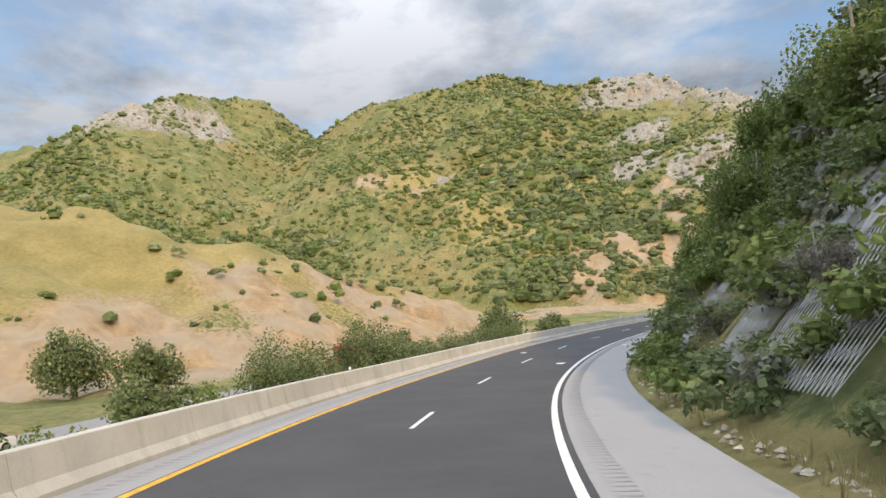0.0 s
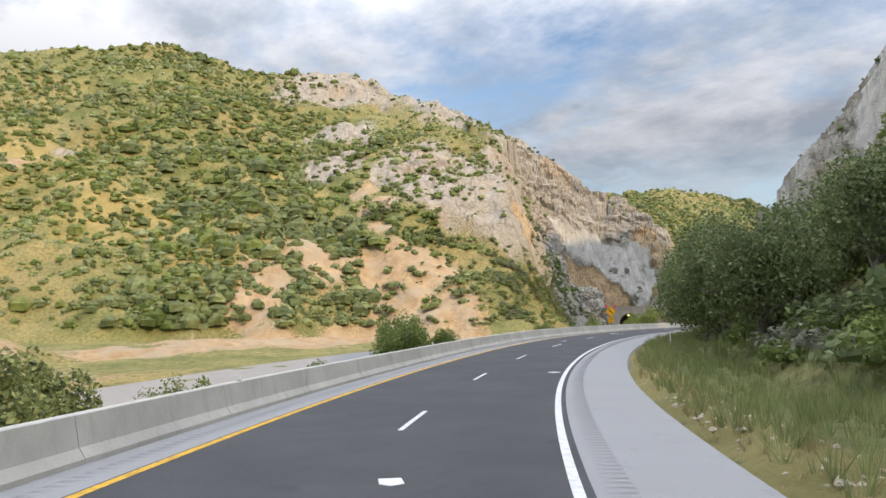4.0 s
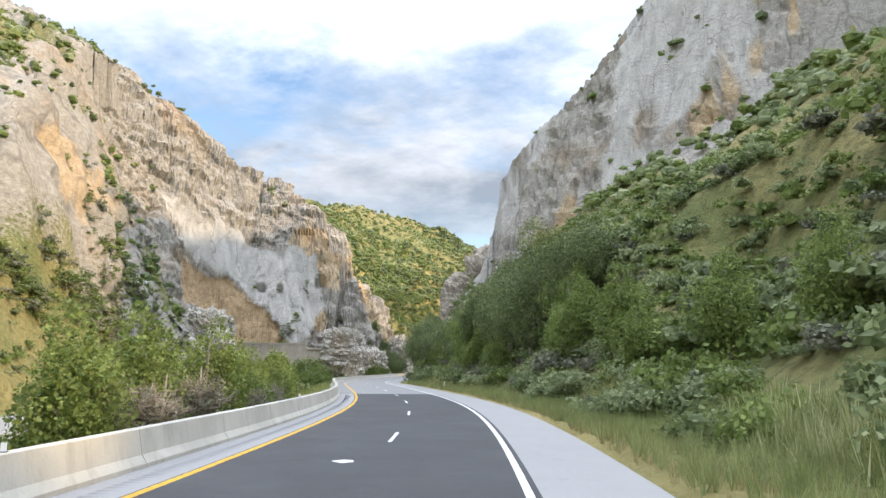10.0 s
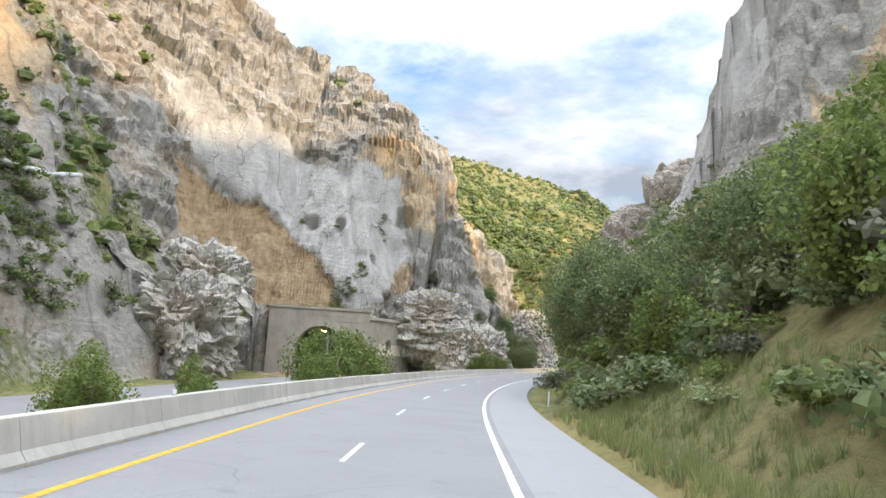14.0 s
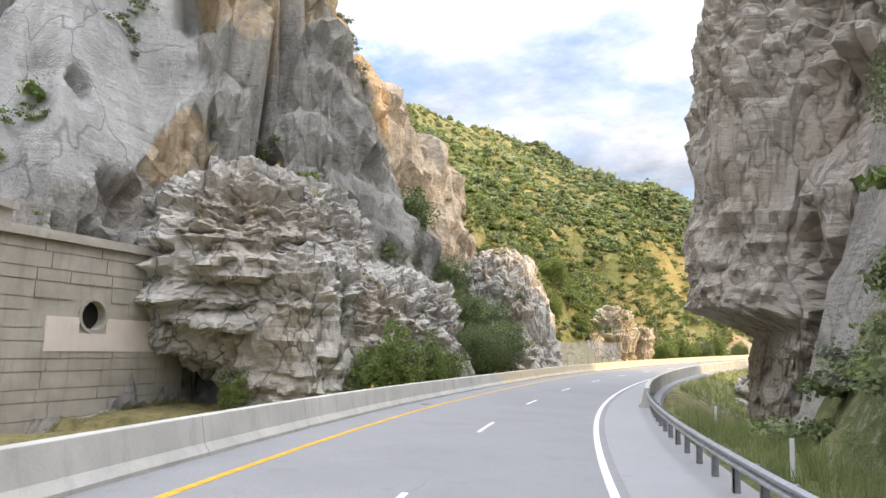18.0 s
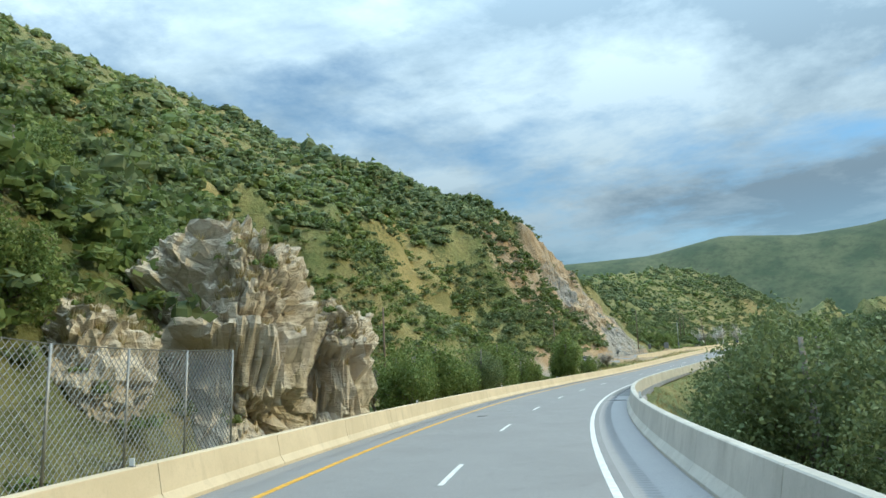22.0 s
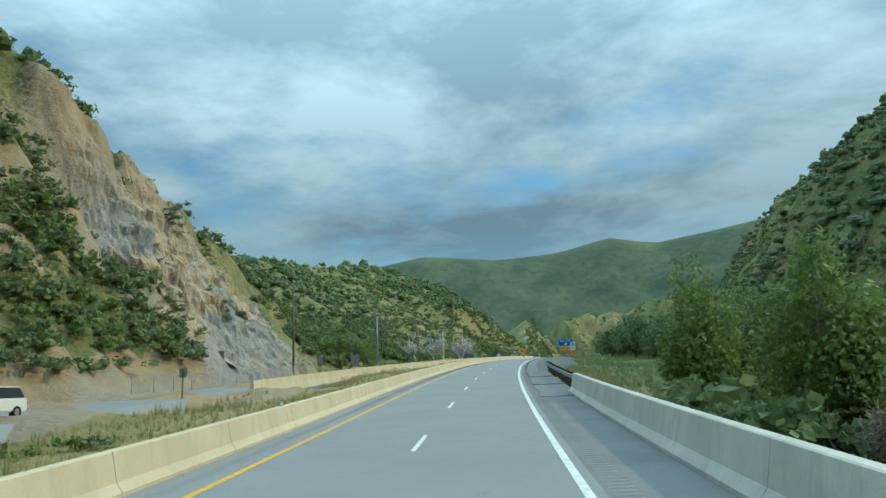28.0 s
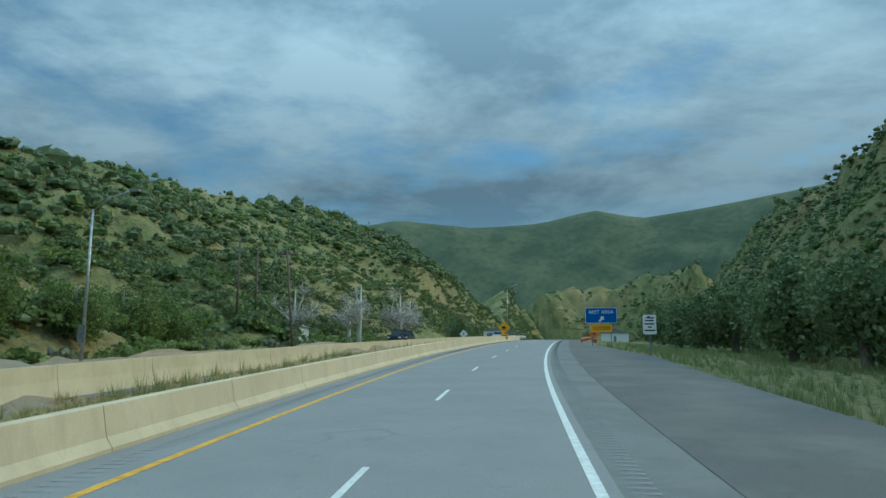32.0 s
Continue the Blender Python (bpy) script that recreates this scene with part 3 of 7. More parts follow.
def make_lamp():
    m = bpy.data.materials.new("tunnel_lamp_glow")
    m.use_nodes = True
    b = m.node_tree.nodes["Principled BSDF"]
    b.inputs["Emission Color"].default_value = (1.0, 0.7, 0.25, 1)
    b.inputs["Emission Strength"].default_value = 12
    return m


LAMP = make_lamp()


# ---------- helpers for meshes ----------
def box(bm, x0, y0, z0, x1, y1, z1, m=None):
    q = [bm.verts.new(p) for p in ((x0, y0, z0), (x1, y0, z0), (x1, y1, z0), (x0, y1, z0), (x0, y0, z1), (x1, y0, z1), (x1, y1, z1), (x0, y1, z1))]
    for f in ((3, 2, 1, 0), (4, 5, 6, 7), (0, 1, 5, 4), (1, 2, 6, 5), (2, 3, 7, 6), (3, 0, 4, 7)):
        bm.faces.new([q[k] for k in f])
    if m is not None:
        bmesh.ops.transform(bm, matrix=m, verts=q)
    return q


def tube(bm, path, radii, sides=8):
    """A tapered tube along points."""
    rings = []
    for k, p in enumerate(path):
        a, b = path[max(k - 1, 0)], path[min(k + 1, len(path) - 1)]
        d = (Vector(b) - Vector(a)).normalized()
        u = d.orthogonal().normalized()
        v = d.cross(u)
        rings.append([bm.verts.new(Vector(p) + (u * math.cos(t) + v * math.sin(t)) * radii[k]) for t in [2 * math.pi * j / sides for j in range(sides)]])
    for r0, r1 in zip(rings[:-1], rings[1:]):
        for j in range(sides):
            f = bm.faces.new((r0[j], r0[(j + 1) % sides], r1[(j + 1) % sides], r1[j]))
            f.smooth = True
    bm.faces.new(rings[0][::-1])
    bm.faces.new(rings[-1])


def sheet(bm, outline, z0, z1, m=None):
    """A flat plate: an outline of (x, y) points given a thickness from z0 to z1."""
    lo, hi = [bm.verts.new((x, y, z0)) for x, y in outline], [bm.verts.new((x, y, z1)) for x, y in outline]
    bm.faces.new(lo[::-1])
    bm.faces.new(hi)
    for k in range(len(outline)):
        j = (k + 1) % len(outline)
        bm.faces.new((lo[k], lo[j], hi[j], hi[k]))
    if m is not None:
        bmesh.ops.transform(bm, matrix=m, verts=lo + hi)


def part(name, bm, mat, parent=None, label=""):
    me = bpy.data.meshes.new(name)
    bm.normal_update()
    bm.to_mesh(me)
    bm.free()
    me.materials.append(mat)
    ob = new(name, me)
    ob.parent = parent
    if label:
        ob["label"] = label
    return ob


def shared(name, me, parent, m=None):
    ob = new(name, me)
    ob.parent = parent
    if m is not None:
        ob.matrix_basis = m
    return ob


def thing(name, label, category, group="", m=None, kind=""):
    ob = tagged(new(name), label, category, group, kind)
    if m is not None:
        ob.matrix_basis = m
    return ob


def stuff(name, verts, faces, mat, label, category, parent=None):
    me = bpy.data.meshes.new(name)
    fill_mesh(me, verts, faces)
    me.materials.append(mat)
    ob = new(name, me)
    ob.parent = parent
    if parent is None:
        tagged(ob, label, category, kind="stuff")
    else:
        ob["kind"] = "stuff"
    return ob


def text_mesh(words, height, thick=0.004):
    """Flat letters as a mesh, centred, in the x-y plane."""
    cu = bpy.data.curves.new("letters", "FONT")
    cu.body, cu.size, cu.align_x, cu.align_y, cu.extrude = words, height, "CENTER", "CENTER", thick
    ob = bpy.data.objects.new("letters", cu)
    scene.collection.objects.link(ob)
    me = bpy.data.meshes.new_from_object(ob.evaluated_get(bpy.context.evaluated_depsgraph_get()))
    bpy.data.objects.remove(ob)
    return me


def rough3(p, size, octaves=4, seed=0, gain=0.5):
    """Value noise in space for an array of points."""
    out, amp = np.zeros(len(p)), 1.0
    for k in range(octaves):
        q = p / size + 13.7 * k
        i = np.floor(q)
        f = q - i
        f = f * f * (3 - 2 * f)
        v = 0
        for dz in (0, 1):
            wz = f[:, 2] if dz else 1 - f[:, 2]
            sd = ((i[:, 2] + dz) * 57 + seed + k * 7).astype(np.int64)
            for dx in (0, 1):
                for dy in (0, 1):
                    w = (f[:, 0] if dx else 1 - f[:, 0]) * (f[:, 1] if dy else 1 - f[:, 1]) * wz
                    v = v + w * lattice(i[:, 0] + dx, i[:, 1] + dy, sd)
        out += amp * v
        amp, size = amp * gain, size / 2
    return out


def worley3(p, size, seed=0):
    """Cells in space: a value for each point's own cell, and how far the point lies from the cell's edge."""
    q = p / size
    i = np.floor(q)
    best, second, own = np.full(len(p), 9.0), np.full(len(p), 9.0), np.zeros(len(p))
    for dx in (-1, 0, 1):
        for dy in (-1, 0, 1):
            for dz in (-1, 0, 1):
                c = i + (dx, dy, dz)
                h = (c[:, 2] * 57 + seed).astype(np.int64)
                jit = np.stack([lattice(c[:, 0], c[:, 1], h + k * 977) for k in range(3)], 1)
                d = np.linalg.norm(c + .5 + jit * .42 - q, axis=1)
                near = d < best
                second = np.where(near, best, np.minimum(second, d))
                own = np.where(near, jit[:, 0], own)
                best = np.where(near, d, best)
    return own, second - best

# ---------- the land ----------
# places of bare rock, dry grass and bare earth: (x, y, radius, which)
ROCKY, STRAW, BARE = 0, 1, 2
HILL_ZONES = [(66, 284, 9, 2), (60, 272, 8, 2), (111, 335, 7, 2), (108, 307, 6, 2), (112, 258, 12, 2), (82, 291, 15, 2), (100, 288, 15, 2), (114, 279, 13, 2), (104, 270, 14, 2), (112, 320, 9, 2), (80, 349, 12, 1), (94, 344, 9, 1), (-8, 374, 24, 1), (20, 380, 18, 1), (-6, 362, 6, 2), (16, 380, 5, 2), (139, 318, 20, 0), (157, 319, 20, 0), (168, 322, 20, 0),
              (111, 364, 17, 0), (130, 345, 17, 0), (150, 304, 12, 0), (180, 335, 22, 0), (150, 345, 16, 0), (125, 400, 20, 0)]
ZONES = [(154, 462, 34, 0), (120, 455, 22, 0), (190, 415, 30, 0), (222, 385, 34, 0), (245, 365, 38, 0), (270, 352, 34, 0), (235, 338, 28, 0),
         (205, 365, 22, 0), (285, 350, 22, 0), (-185, 440, 36, 0), (-150, 470, 28, 0), (12, 375, 9, 0),
         (278, 275, 30, 0), (284, 248, 34, 0), (300, 215, 34, 0), (272, 250, 18, 0), (250, 222, 16, 0), (556, 386, 15, 0), (567, 388, 8, 0), (542, 386, 12, 0), (515, 404, 13, 2), (530, 402, 13, 2), (546, 402, 10, 2),  (562, 396, 9, 2), (548, 396, 8, 2), (980, 335, 26, 0), (965, 343, 30, 0), (948, 348, 18, 0),
         (-60, 145, 62, 1), (-100, 140, 70, 1), (-20, 165, 45, 1), (20, 330, 26, 1), (60, 300, 28, 1), (85, 305, 22, 1),
         (400, 420, 22, 1), (440, 440, 20, 1), (370, 400, 24, 1), (470, 415, 18, 1), (350, 430, 22, 1),
         (-42, 108, 24, 2), (-22, 128, 22, 2), (-58, 92, 20, 2), (-4, 152, 24, 2), (6, 172, 18, 2), (-75, 85, 22, 2), (64, 232, 30, 2), (80, 240, 26, 2), (98, 250, 26, 2), (46, 222, 26, 2), (30, 214, 20, 2), (98, 288, 13, 2), (110, 262, 16, 2),
         (-31, 376, 9, 2), (240, 340, 10, 2), (222, 350, 9, 2)]


# on the great cliff: ochre rock, hollows and shrubby ledges (x, y, z, radius)
LEFT_GREEN = [(205, 322, 8, 6), (212, 328, 10, 5), (200, 312, 3, 6), (190, 304, 3, 6), (215, 335, 16, 5), (186, 326, 27, 6), (193, 325, 22, 6), (181, 311, 10, 6), (196, 318, 12, 6), (180, 320, 22, 6), (174, 303, 9, 6)]
CUT_OCHRE = [(553, 398, 26, 7), (561, 397, 28, 7), (540, 389, 15, 6), (548, 388, 16, 6), (570, 392, 20, 6), (571, 388, 16, 5), (552, 400, 30, 6), (535, 386, 10, 5), (560, 386, 10, 4)]
CUT_LEDGE = [(265.3, 340, 11.7, 2), (268, 338, 10.7, 1.5), (281, 340.6, 2.7, 2.2), (270.8, 333, 0, 1.4), (299, 356, 8.5, 3), (291, 361, 17, 2), (531, 385, 10, 3), (536, 385, 11, 3), (549, 384, 11, 2), (562, 385, 12, 2), (545, 392, 19, 3), (556, 393, 21, 2.5), (566, 398, 30, 3), (575, 396, 26, 3), (536, 392, 18, 3)]
LOW_GREEN = [(143, 285, 18, 7), (135, 267, 8, 6), (151, 287, 13, 6), (156, 287, 7, 5), (165, 300, 12, 5), (130, 255, 2, 6), (175, 305, 10, 5), (125, 300, 25, 7), (110, 315, 30, 6), (185, 300, 8, 7), (195, 308, 10, 6), (206, 318, 12, 6), (190, 318, 20, 6)]
LOW_GREEN += LEFT_GREEN
OCHRE = CUT_OCHRE + [(264.7, 341.4, 7, 2.8), (269, 350, 27, 6), (275, 352, 29, 6), (279, 352, 25, 5), (283, 352, 23, 4), (285, 351, 20, 3), (193, 334, 38, 11), (214, 354, 55, 8), (238, 356, 56, 8), (263, 353, 37, 6), (174, 319, 37, 10), (263, 346, 10, 3)]
CAVES = [(266, 338, 8.5, 1.6), (276.7, 340.5, 6.8, 1.1), (267.6, 335.5, 3, 1.3), (283.3, 338.6, -1.6, 1.0), (258.5, 343.5, 5, 1.8), (268.8, 333.6, -.2, .8), (289, 341.5, -3.5, 1.0), (259, 344, 5, 2), (270, 345, 11, 1.5), (265, 349, 23, 1.8), (279, 353, 29, 2), (256, 346, 13, 0.9), (248, 357, 20, 1.4), (266, 344, 7, 1.6), (252, 353, 20, 1), (212, 355, 60, 4), (191, 339, 46, 4)]
LEDGE = [(269, 346, 16, 2.6), (267, 347, 17, 1.8), (281, 348, 12, 2), (251, 345, 5, 2.2), (249, 346, 5, 1.6), (295, 347, 5, 2), (290, 347, 6, 1.8), (261, 351, 26, 1.6), (212, 343, 30, 4), (207, 341, 27, 3), (178, 314, 18, 3), (191, 323, 17, 3), (213, 338, 8, 2), (181, 312, 7, 3), (169, 301, 8, 3), (197, 324, 10, 3)]


# outlines on the face of the great cliff, as (x, z): the smooth pale slab and the earthy gully below it
SLAB_FACE = [(220, 48), (232, 43), (246, 38), (253, 32), (259, 35), (265, 31), (265, 15), (259, 7), (250, 3), (247.5, 12), (243.5, 22), (234, 25), (225, 31)]
EARTH_FACE = [(221, 30), (230, 24), (238, 23), (243.7, 19.5), (247.6, 12), (249.5, 3), (242, 1), (237, 4), (229, 10), (223, 17)]


def face_mask(p, outline, soft=1.6):
    """1 inside an outline in the x-z plane, with an uneven edge."""
    wob = rough3(p, 3.5, 3, 71) * 1.3
    x, z = p[:, 0] + wob, p[:, 2] + wob * .7
    inside, dist = np.zeros(len(p), bool), np.full(len(p), 99.0)
    for (x0, z0), (x1, z1) in zip(outline, outline[1:] + outline[:1]):
        inside ^= ((z0 > z) != (z1 > z)) & (x < (x1 - x0) * (z - z0) / (z1 - z0 + 1e-9) + x0)
        u = np.clip(((x - x0) * (x1 - x0) + (z - z0) * (z1 - z0)) / ((x1 - x0) ** 2 + (z1 - z0) ** 2), 0, 1)
        dist = np.minimum(dist, np.hypot(x - x0 - u * (x1 - x0), z - z0 - u * (z1 - z0)))
    return np.clip(.5 + np.where(inside, dist, -dist) / soft, 0, 1)


def blobs(p, spots, soft=.6):
    w = np.zeros(len(p))
    wob = rough3(p, 4, 3, 91) * .35
    for x, y, z, r in spots:
        d = np.sqrt((p[:, 0] - x) ** 2 + (p[:, 1] - y) ** 2 + (p[:, 2] - z) ** 2) / r
        w = np.maximum(w, np.clip((1 + soft / 2 - d + wob) / soft, 0, 1))
    return w


def zones(x, y, steep):
    out = np.zeros((len(x), 4), np.float32)
    wob = rough(x, y, 18, 4, 77)
    for zx, zy, r, k in ZONES + HILL_ZONES:
        d = np.hypot(x - zx, y - zy) / r
        out[:, k] = np.maximum(out[:, k], np.clip(1.35 - d + wob * 0.38, 0, 1))
    out[:, 0] = np.maximum(out[:, 0] * np.clip((steep - 0.3) * 4, 0.2, 1), np.clip((steep - 1.9) * 1.5, 0, 1) * ((x > 180) & (x < 320)))
    out[:, 1] *= 1 - out[:, 0]
    return out


def paint_zones(me, z, name="zone"):
    at = me.color_attributes.new(name, "FLOAT_COLOR", "POINT")
    at.data.foreach_set("color", z.ravel().astype(np.float32))


def build_land(name, x0, x1, y0, y1, cell, label, holes=(), crags=True):
    gx, gy = np.meshgrid(np.arange(x0, x1 + .1, cell), np.arange(y0, y1 + .1, cell), indexing="ij")
    x, y = gx.ravel(), gy.ravel()
    z, s, lat, zr = land(x, y)
    gz = z.reshape(gx.shape)
    dzx, dzy = np.gradient(gz, cell)
    wide = max(1, int(round(1.4 / cell)))
    if wide > 1:
        k = np.hanning(wide * 2 + 3)[1:-1]
        k = k / k.sum()
        for ax in (0, 1):
            dzx = np.apply_along_axis(lambda v: np.convolve(np.pad(v, wide, "edge"), k, "valid"), ax, dzx)
            dzy = np.apply_along_axis(lambda v: np.convolve(np.pad(v, wide, "edge"), k, "valid"), ax, dzy)
    steep = np.hypot(dzx, dzy).ravel()
    zn = zones(x, y, steep)
    zn[:, 1] = np.maximum(zn[:, 1], ((s > 540) & (lat < -8) & (lat > -24)) | ((s < 340) & (lat > 4) & (lat < 6.2)) | ((s > 640) & (s < 720) & (lat > 4) & (lat < 10)))
    sandy = ((s > 575) & (s < 790) & (abs(lat - np.interp(s, [520, 600, 700, 800], [-36, -33, -27, -20])) < 9)) | ((s > 655) & (s < 740) & (lat < -15.5) & (lat > -24))
    zn[:, 2] = np.maximum(zn[:, 2], np.where(sandy, .8, 0))
    p = np.stack([x, y, z], 1)
    if crags:
        nrm = np.stack([-dzx.ravel(), -dzy.ravel(), np.ones_like(x)], 1)
        nrm /= np.linalg.norm(nrm, axis=1)[:, None]
        near = ((x > 150) & (x < 320) & (y > 290) & (y < 410)) | ((x > 530) & (x < 625) & (y > 365) & (y < 415))
        ochre, cave = [np.where(near, blobs(p, q), 0) for q in (OCHRE, CAVES)]
        face = (x > 205) & (x < 280) & (y > 335) & (y < 385)
        earth = np.where(face, face_mask(p, EARTH_FACE), 0)
        slab = np.where(face, face_mask(p, SLAB_FACE), 0) * (1 - earth)
        bluff = (x > 255) & (x < 314) & (y > 200) & (y < 302)
        slab = np.where(bluff, np.clip(.45 + 1.1 * rough3(p * (1, 1, .35), 13, 3, 83), 0, .9), slab)
        ochre = np.where(bluff, np.clip(rough3(p * (1, 1, .2), 9, 3, 87) * 2 - .7, 0, 1), ochre * (1 - .9 * slab))
        zn[:, 2] = np.maximum(zn[:, 2] * (1 - slab), earth)
        zn[:, 0] = np.maximum(zn[:, 0], np.maximum(slab, cave)) * (1 - earth * .8)
        zn[:, 3] = np.where(x > 500, ochre * .75, ochre)
        away = np.clip((abs(lat) - 9.5) / 5, 0, 1)
        amp = zn[:, 0] * away * (1 - .95 * slab)
        bed = p @ np.array([[1, 0, .12], [0, 1, -.1], [-.12, .1, 1]])
        amp = amp * np.where(near, 1, np.where(x > 200, .75, .85))
        crag = 1 - 2 * abs(rough3(p * (1, 1, .8), 11, 4, 31, .5))
        strata = rough3(bed * (.3, .3, 1.5), 3.0, 4, 44, .6)
        own, gap = worley3(bed * (1, 1, 1.3), 5.5, 52)
        own2, gap2 = worley3(bed * (1, 1, 1.6), 2.1, 58)
        block = own * 1.3 + own2 * .45 - np.clip(.1 - gap, 0, 1) * 5 - np.clip(.1 - gap2, 0, 1) * 2
        gully = rough3(p * (1, 1, .15), 5, 3, 61)
        p = p + nrm * (amp * (crag * 1.0 + strata * .7 + block * .7) + zn[:, 2] * away * gully * 1.0 - cave * 2.6 - earth * (1.0 + .5 * strata)
                       - slab * (np.clip(1 - abs(x - 253.5 - (p[:, 2] - 20) * .12) / .7, 0, 1) * .5 + np.clip(own2 - .62, 0, 1) * 1.6))[:, None]
    r, c = gx.shape
    i = np.arange(r * c).reshape(r, c)
    quads = np.stack([i[:-1, :-1], i[1:, :-1], i[1:, 1:], i[:-1, 1:]], -1).reshape(-1, 4)
    cx, cy = x[quads].mean(1), y[quads].mean(1)
    for h in holes:
        quads = quads[~((cx > h[0]) & (cx < h[1]) & (cy > h[2]) & (cy < h[3]))]
        cx, cy = x[quads].mean(1), y[quads].mean(1)
    # the mouth of the tunnel stays open
    ac, into = -.69 * (cx - 249.8) + .724 * (cy - 336.5), .724 * (cx - 249.8) + .69 * (cy - 336.5)
    zq = p[quads, 2]
    mouth = (ac > 2) & (ac < 15) & (into > -3) & (into < 5) & (zq.min(1) < -2) & (zq.max(1) > -7.5)
    quads = quads[~mouth]
    me = bpy.data.meshes.new(name)
    fill_mesh(me, p, quads, cell > .9)
    if crags:
        me.polygons.foreach_set("use_smooth", (slab[quads].mean(1) > .6) | (cell > .9))
        paint_zones(me, np.stack([slab, earth, ochre, 0 * slab], 1), "face")
    paint_zones(me, zn)
    me.materials.append(LAND)
    return tagged(new(name, me), label, "ground", kind="structure")


def inset(b, d):
    return (b[0] + d, b[1] - d, b[2] + d, b[3] - d)


CORE = (-170, 720, -22, 520)
CLIFF, BLUFF, CUT = (196, 308, 331, 396), (255, 312, 205, 300), (538, 622, 370, 412)
ground = build_land("ground", *CORE, 1.4, "rocky canyon hillsides with chaparral scrub and dry grass", [inset(b, 1.5) for b in (CLIFF, BLUFF, CUT)])
build_land("cliff", *CLIFF, .42, "great grey and ochre cliff with smooth slabs and hollows")
build_land("cliff", *BLUFF, .6, "steep pale grey rock bluff with ledges")
build_land("road_cut", *CUT, .5, "yellowish layered rock cut with bands of scrub")
build_land("far_hills", -700, 1300, -420, 900, 5.5, "scrub-covered hills round the canyon", [inset(CORE, 6)], False)


def build_backdrop():
    """Rounded green hills far down the valley, and plain land to the horizon."""
    a, d = np.meshgrid(np.radians(np.arange(-60, 62, 1.2)), np.linspace(900, 2600, 60), indexing="ij")
    x, y = 473 + d * np.cos(a), 350 + d * np.sin(a)
    az = np.degrees(a)
    crest = np.interp(az, [-60, -30, -21, -16.5, -13, -9, -4, 2, 8, 30, 60], [330, 330, 300, 287, 308, 284, 276, 293, 262, 240, 240])
    k = np.clip((d - 950) / 550, 0, 1)
    k = k * k * (3 - 2 * k)
    z = -10 + (crest + 10) * k + rough(x, y, 260, 5, 9) * 22 * k * (1 - k) * 4 - 12 * abs(rough(x, y, 120, 3, 15)) * k * (1 - k) * 4
    z = np.where(d > 1500, crest - (d - 1500) * 0.15, z)
    me = bpy.data.meshes.new("backdrop")
    r, c = x.shape
    i = np.arange(r * c).reshape(r, c)
    fill_mesh(me, np.stack([x, y, z], -1).reshape(-1, 3), np.stack([i[:-1, :-1], i[:-1, 1:], i[1:, 1:], i[1:, :-1]], -1).reshape(-1, 4), True)
    me.materials.append(FAR_GREEN)
    tagged(new("backdrop", me), "smooth green hills far down the valley", "hills", kind="structure")
    me = bpy.data.meshes.new("plain")
    fill_mesh(me, [(-4500, -4500, -45), (4500, -4500, -45), (4500, 4500, -45), (-4500, 4500, -45)], [(0, 1, 2, 3)])
    me.materials.append(FAR_GREEN)
    tagged(new("plain", me), "land reaching to the horizon", "ground", kind="structure")


def make_far_green():
    s = Shade("far_hill_grass", 0.95)
    c = s.mix(s.ramp(s.noise(0.012, 6, 0.62), (0.4, 0.0), (0.62, 1.0)), (0.065, 0.09, 0.05), (0.125, 0.14, 0.075))
    return s.done(s.mix(s.ramp(s.noise(0.08, 6, 0.7), (0.45, 0.0), (0.7, 0.7)), c, (0.045, 0.06, 0.04)))


FAR_GREEN = make_far_green()
build_backdrop()


def ribbon_mesh(name, s0, s1, profile, mat, step=2.0, smooth=False):
    s = np.linspace(s0, s1, max(2, int(round((s1 - s0) / step)) + 1))
    p = np.stack([road_at(s, np.interp(s, l[0], l[1]) if isinstance(l, tuple) else l, h) for l, h in profile], 1)
    r, c = p.shape[:2]
    i = np.arange(r * c).reshape(r, c)
    me = bpy.data.meshes.new(name)
    fill_mesh(me, p.reshape(-1, 3), np.stack([i[:-1, :-1], i[:-1, 1:], i[1:, 1:], i[1:, :-1]], -1).reshape(-1, 4), smooth)
    me.materials.append(mat)
    return me


def ribbon(name, s0, s1, profile, mat, parent=None, step=2.0):
    ob = new(name, ribbon_mesh(name, s0, s1, profile, mat, step))
    ob.parent = parent
    return ob


# ---------- the road ----------
JOIN = 283.0
road = tagged(ribbon("road", -80, JOIN, [(-6.16, -.02), (-6.15, 0), (1.56, 0), (1.57, -.03)], ASPHALT), "dark fresh asphalt of a two-lane carriageway", "road", kind="structure")
road_worn = tagged(ribbon("road", JOIN, 1200, [(-7.45, -.012), (-6.2, 0), (1.62, 0), (1.63, -.03)], WORN), "worn grey pavement of a two-lane carriageway", "road", kind="structure")
pavement = tagged(ribbon("pavement", -80, 540, [(1.5, -.012), (4.2, -.04), (4.35, -.3)], SHOULDER), "pale grey paved shoulder", "pavement", kind="structure")
tagged(ribbon("pavement", -80, JOIN, [(-7.5, -.03), (-6.1, -.006)], SHOULDER), "pale paved strip beside the barrier", "pavement", kind="structure")
tagged(ribbon("pavement", 540, 690, [(1.5, -.012), (4.2, -.04), (4.35, -.3)], GREY_SHOULDER), "dark grey patched shoulder", "pavement", kind="structure")
WIDE = ([690, 712, 760, 800, 840, 1000], [4.4, 8.5, 9.0, 6.0, 4.5, 4.4])
tagged(ribbon("pavement", 690, 1000, [(1.6, -.012), (3.3, -.03)], GREY_SHOULDER), "grey paved shoulder", "pavement", kind="structure")
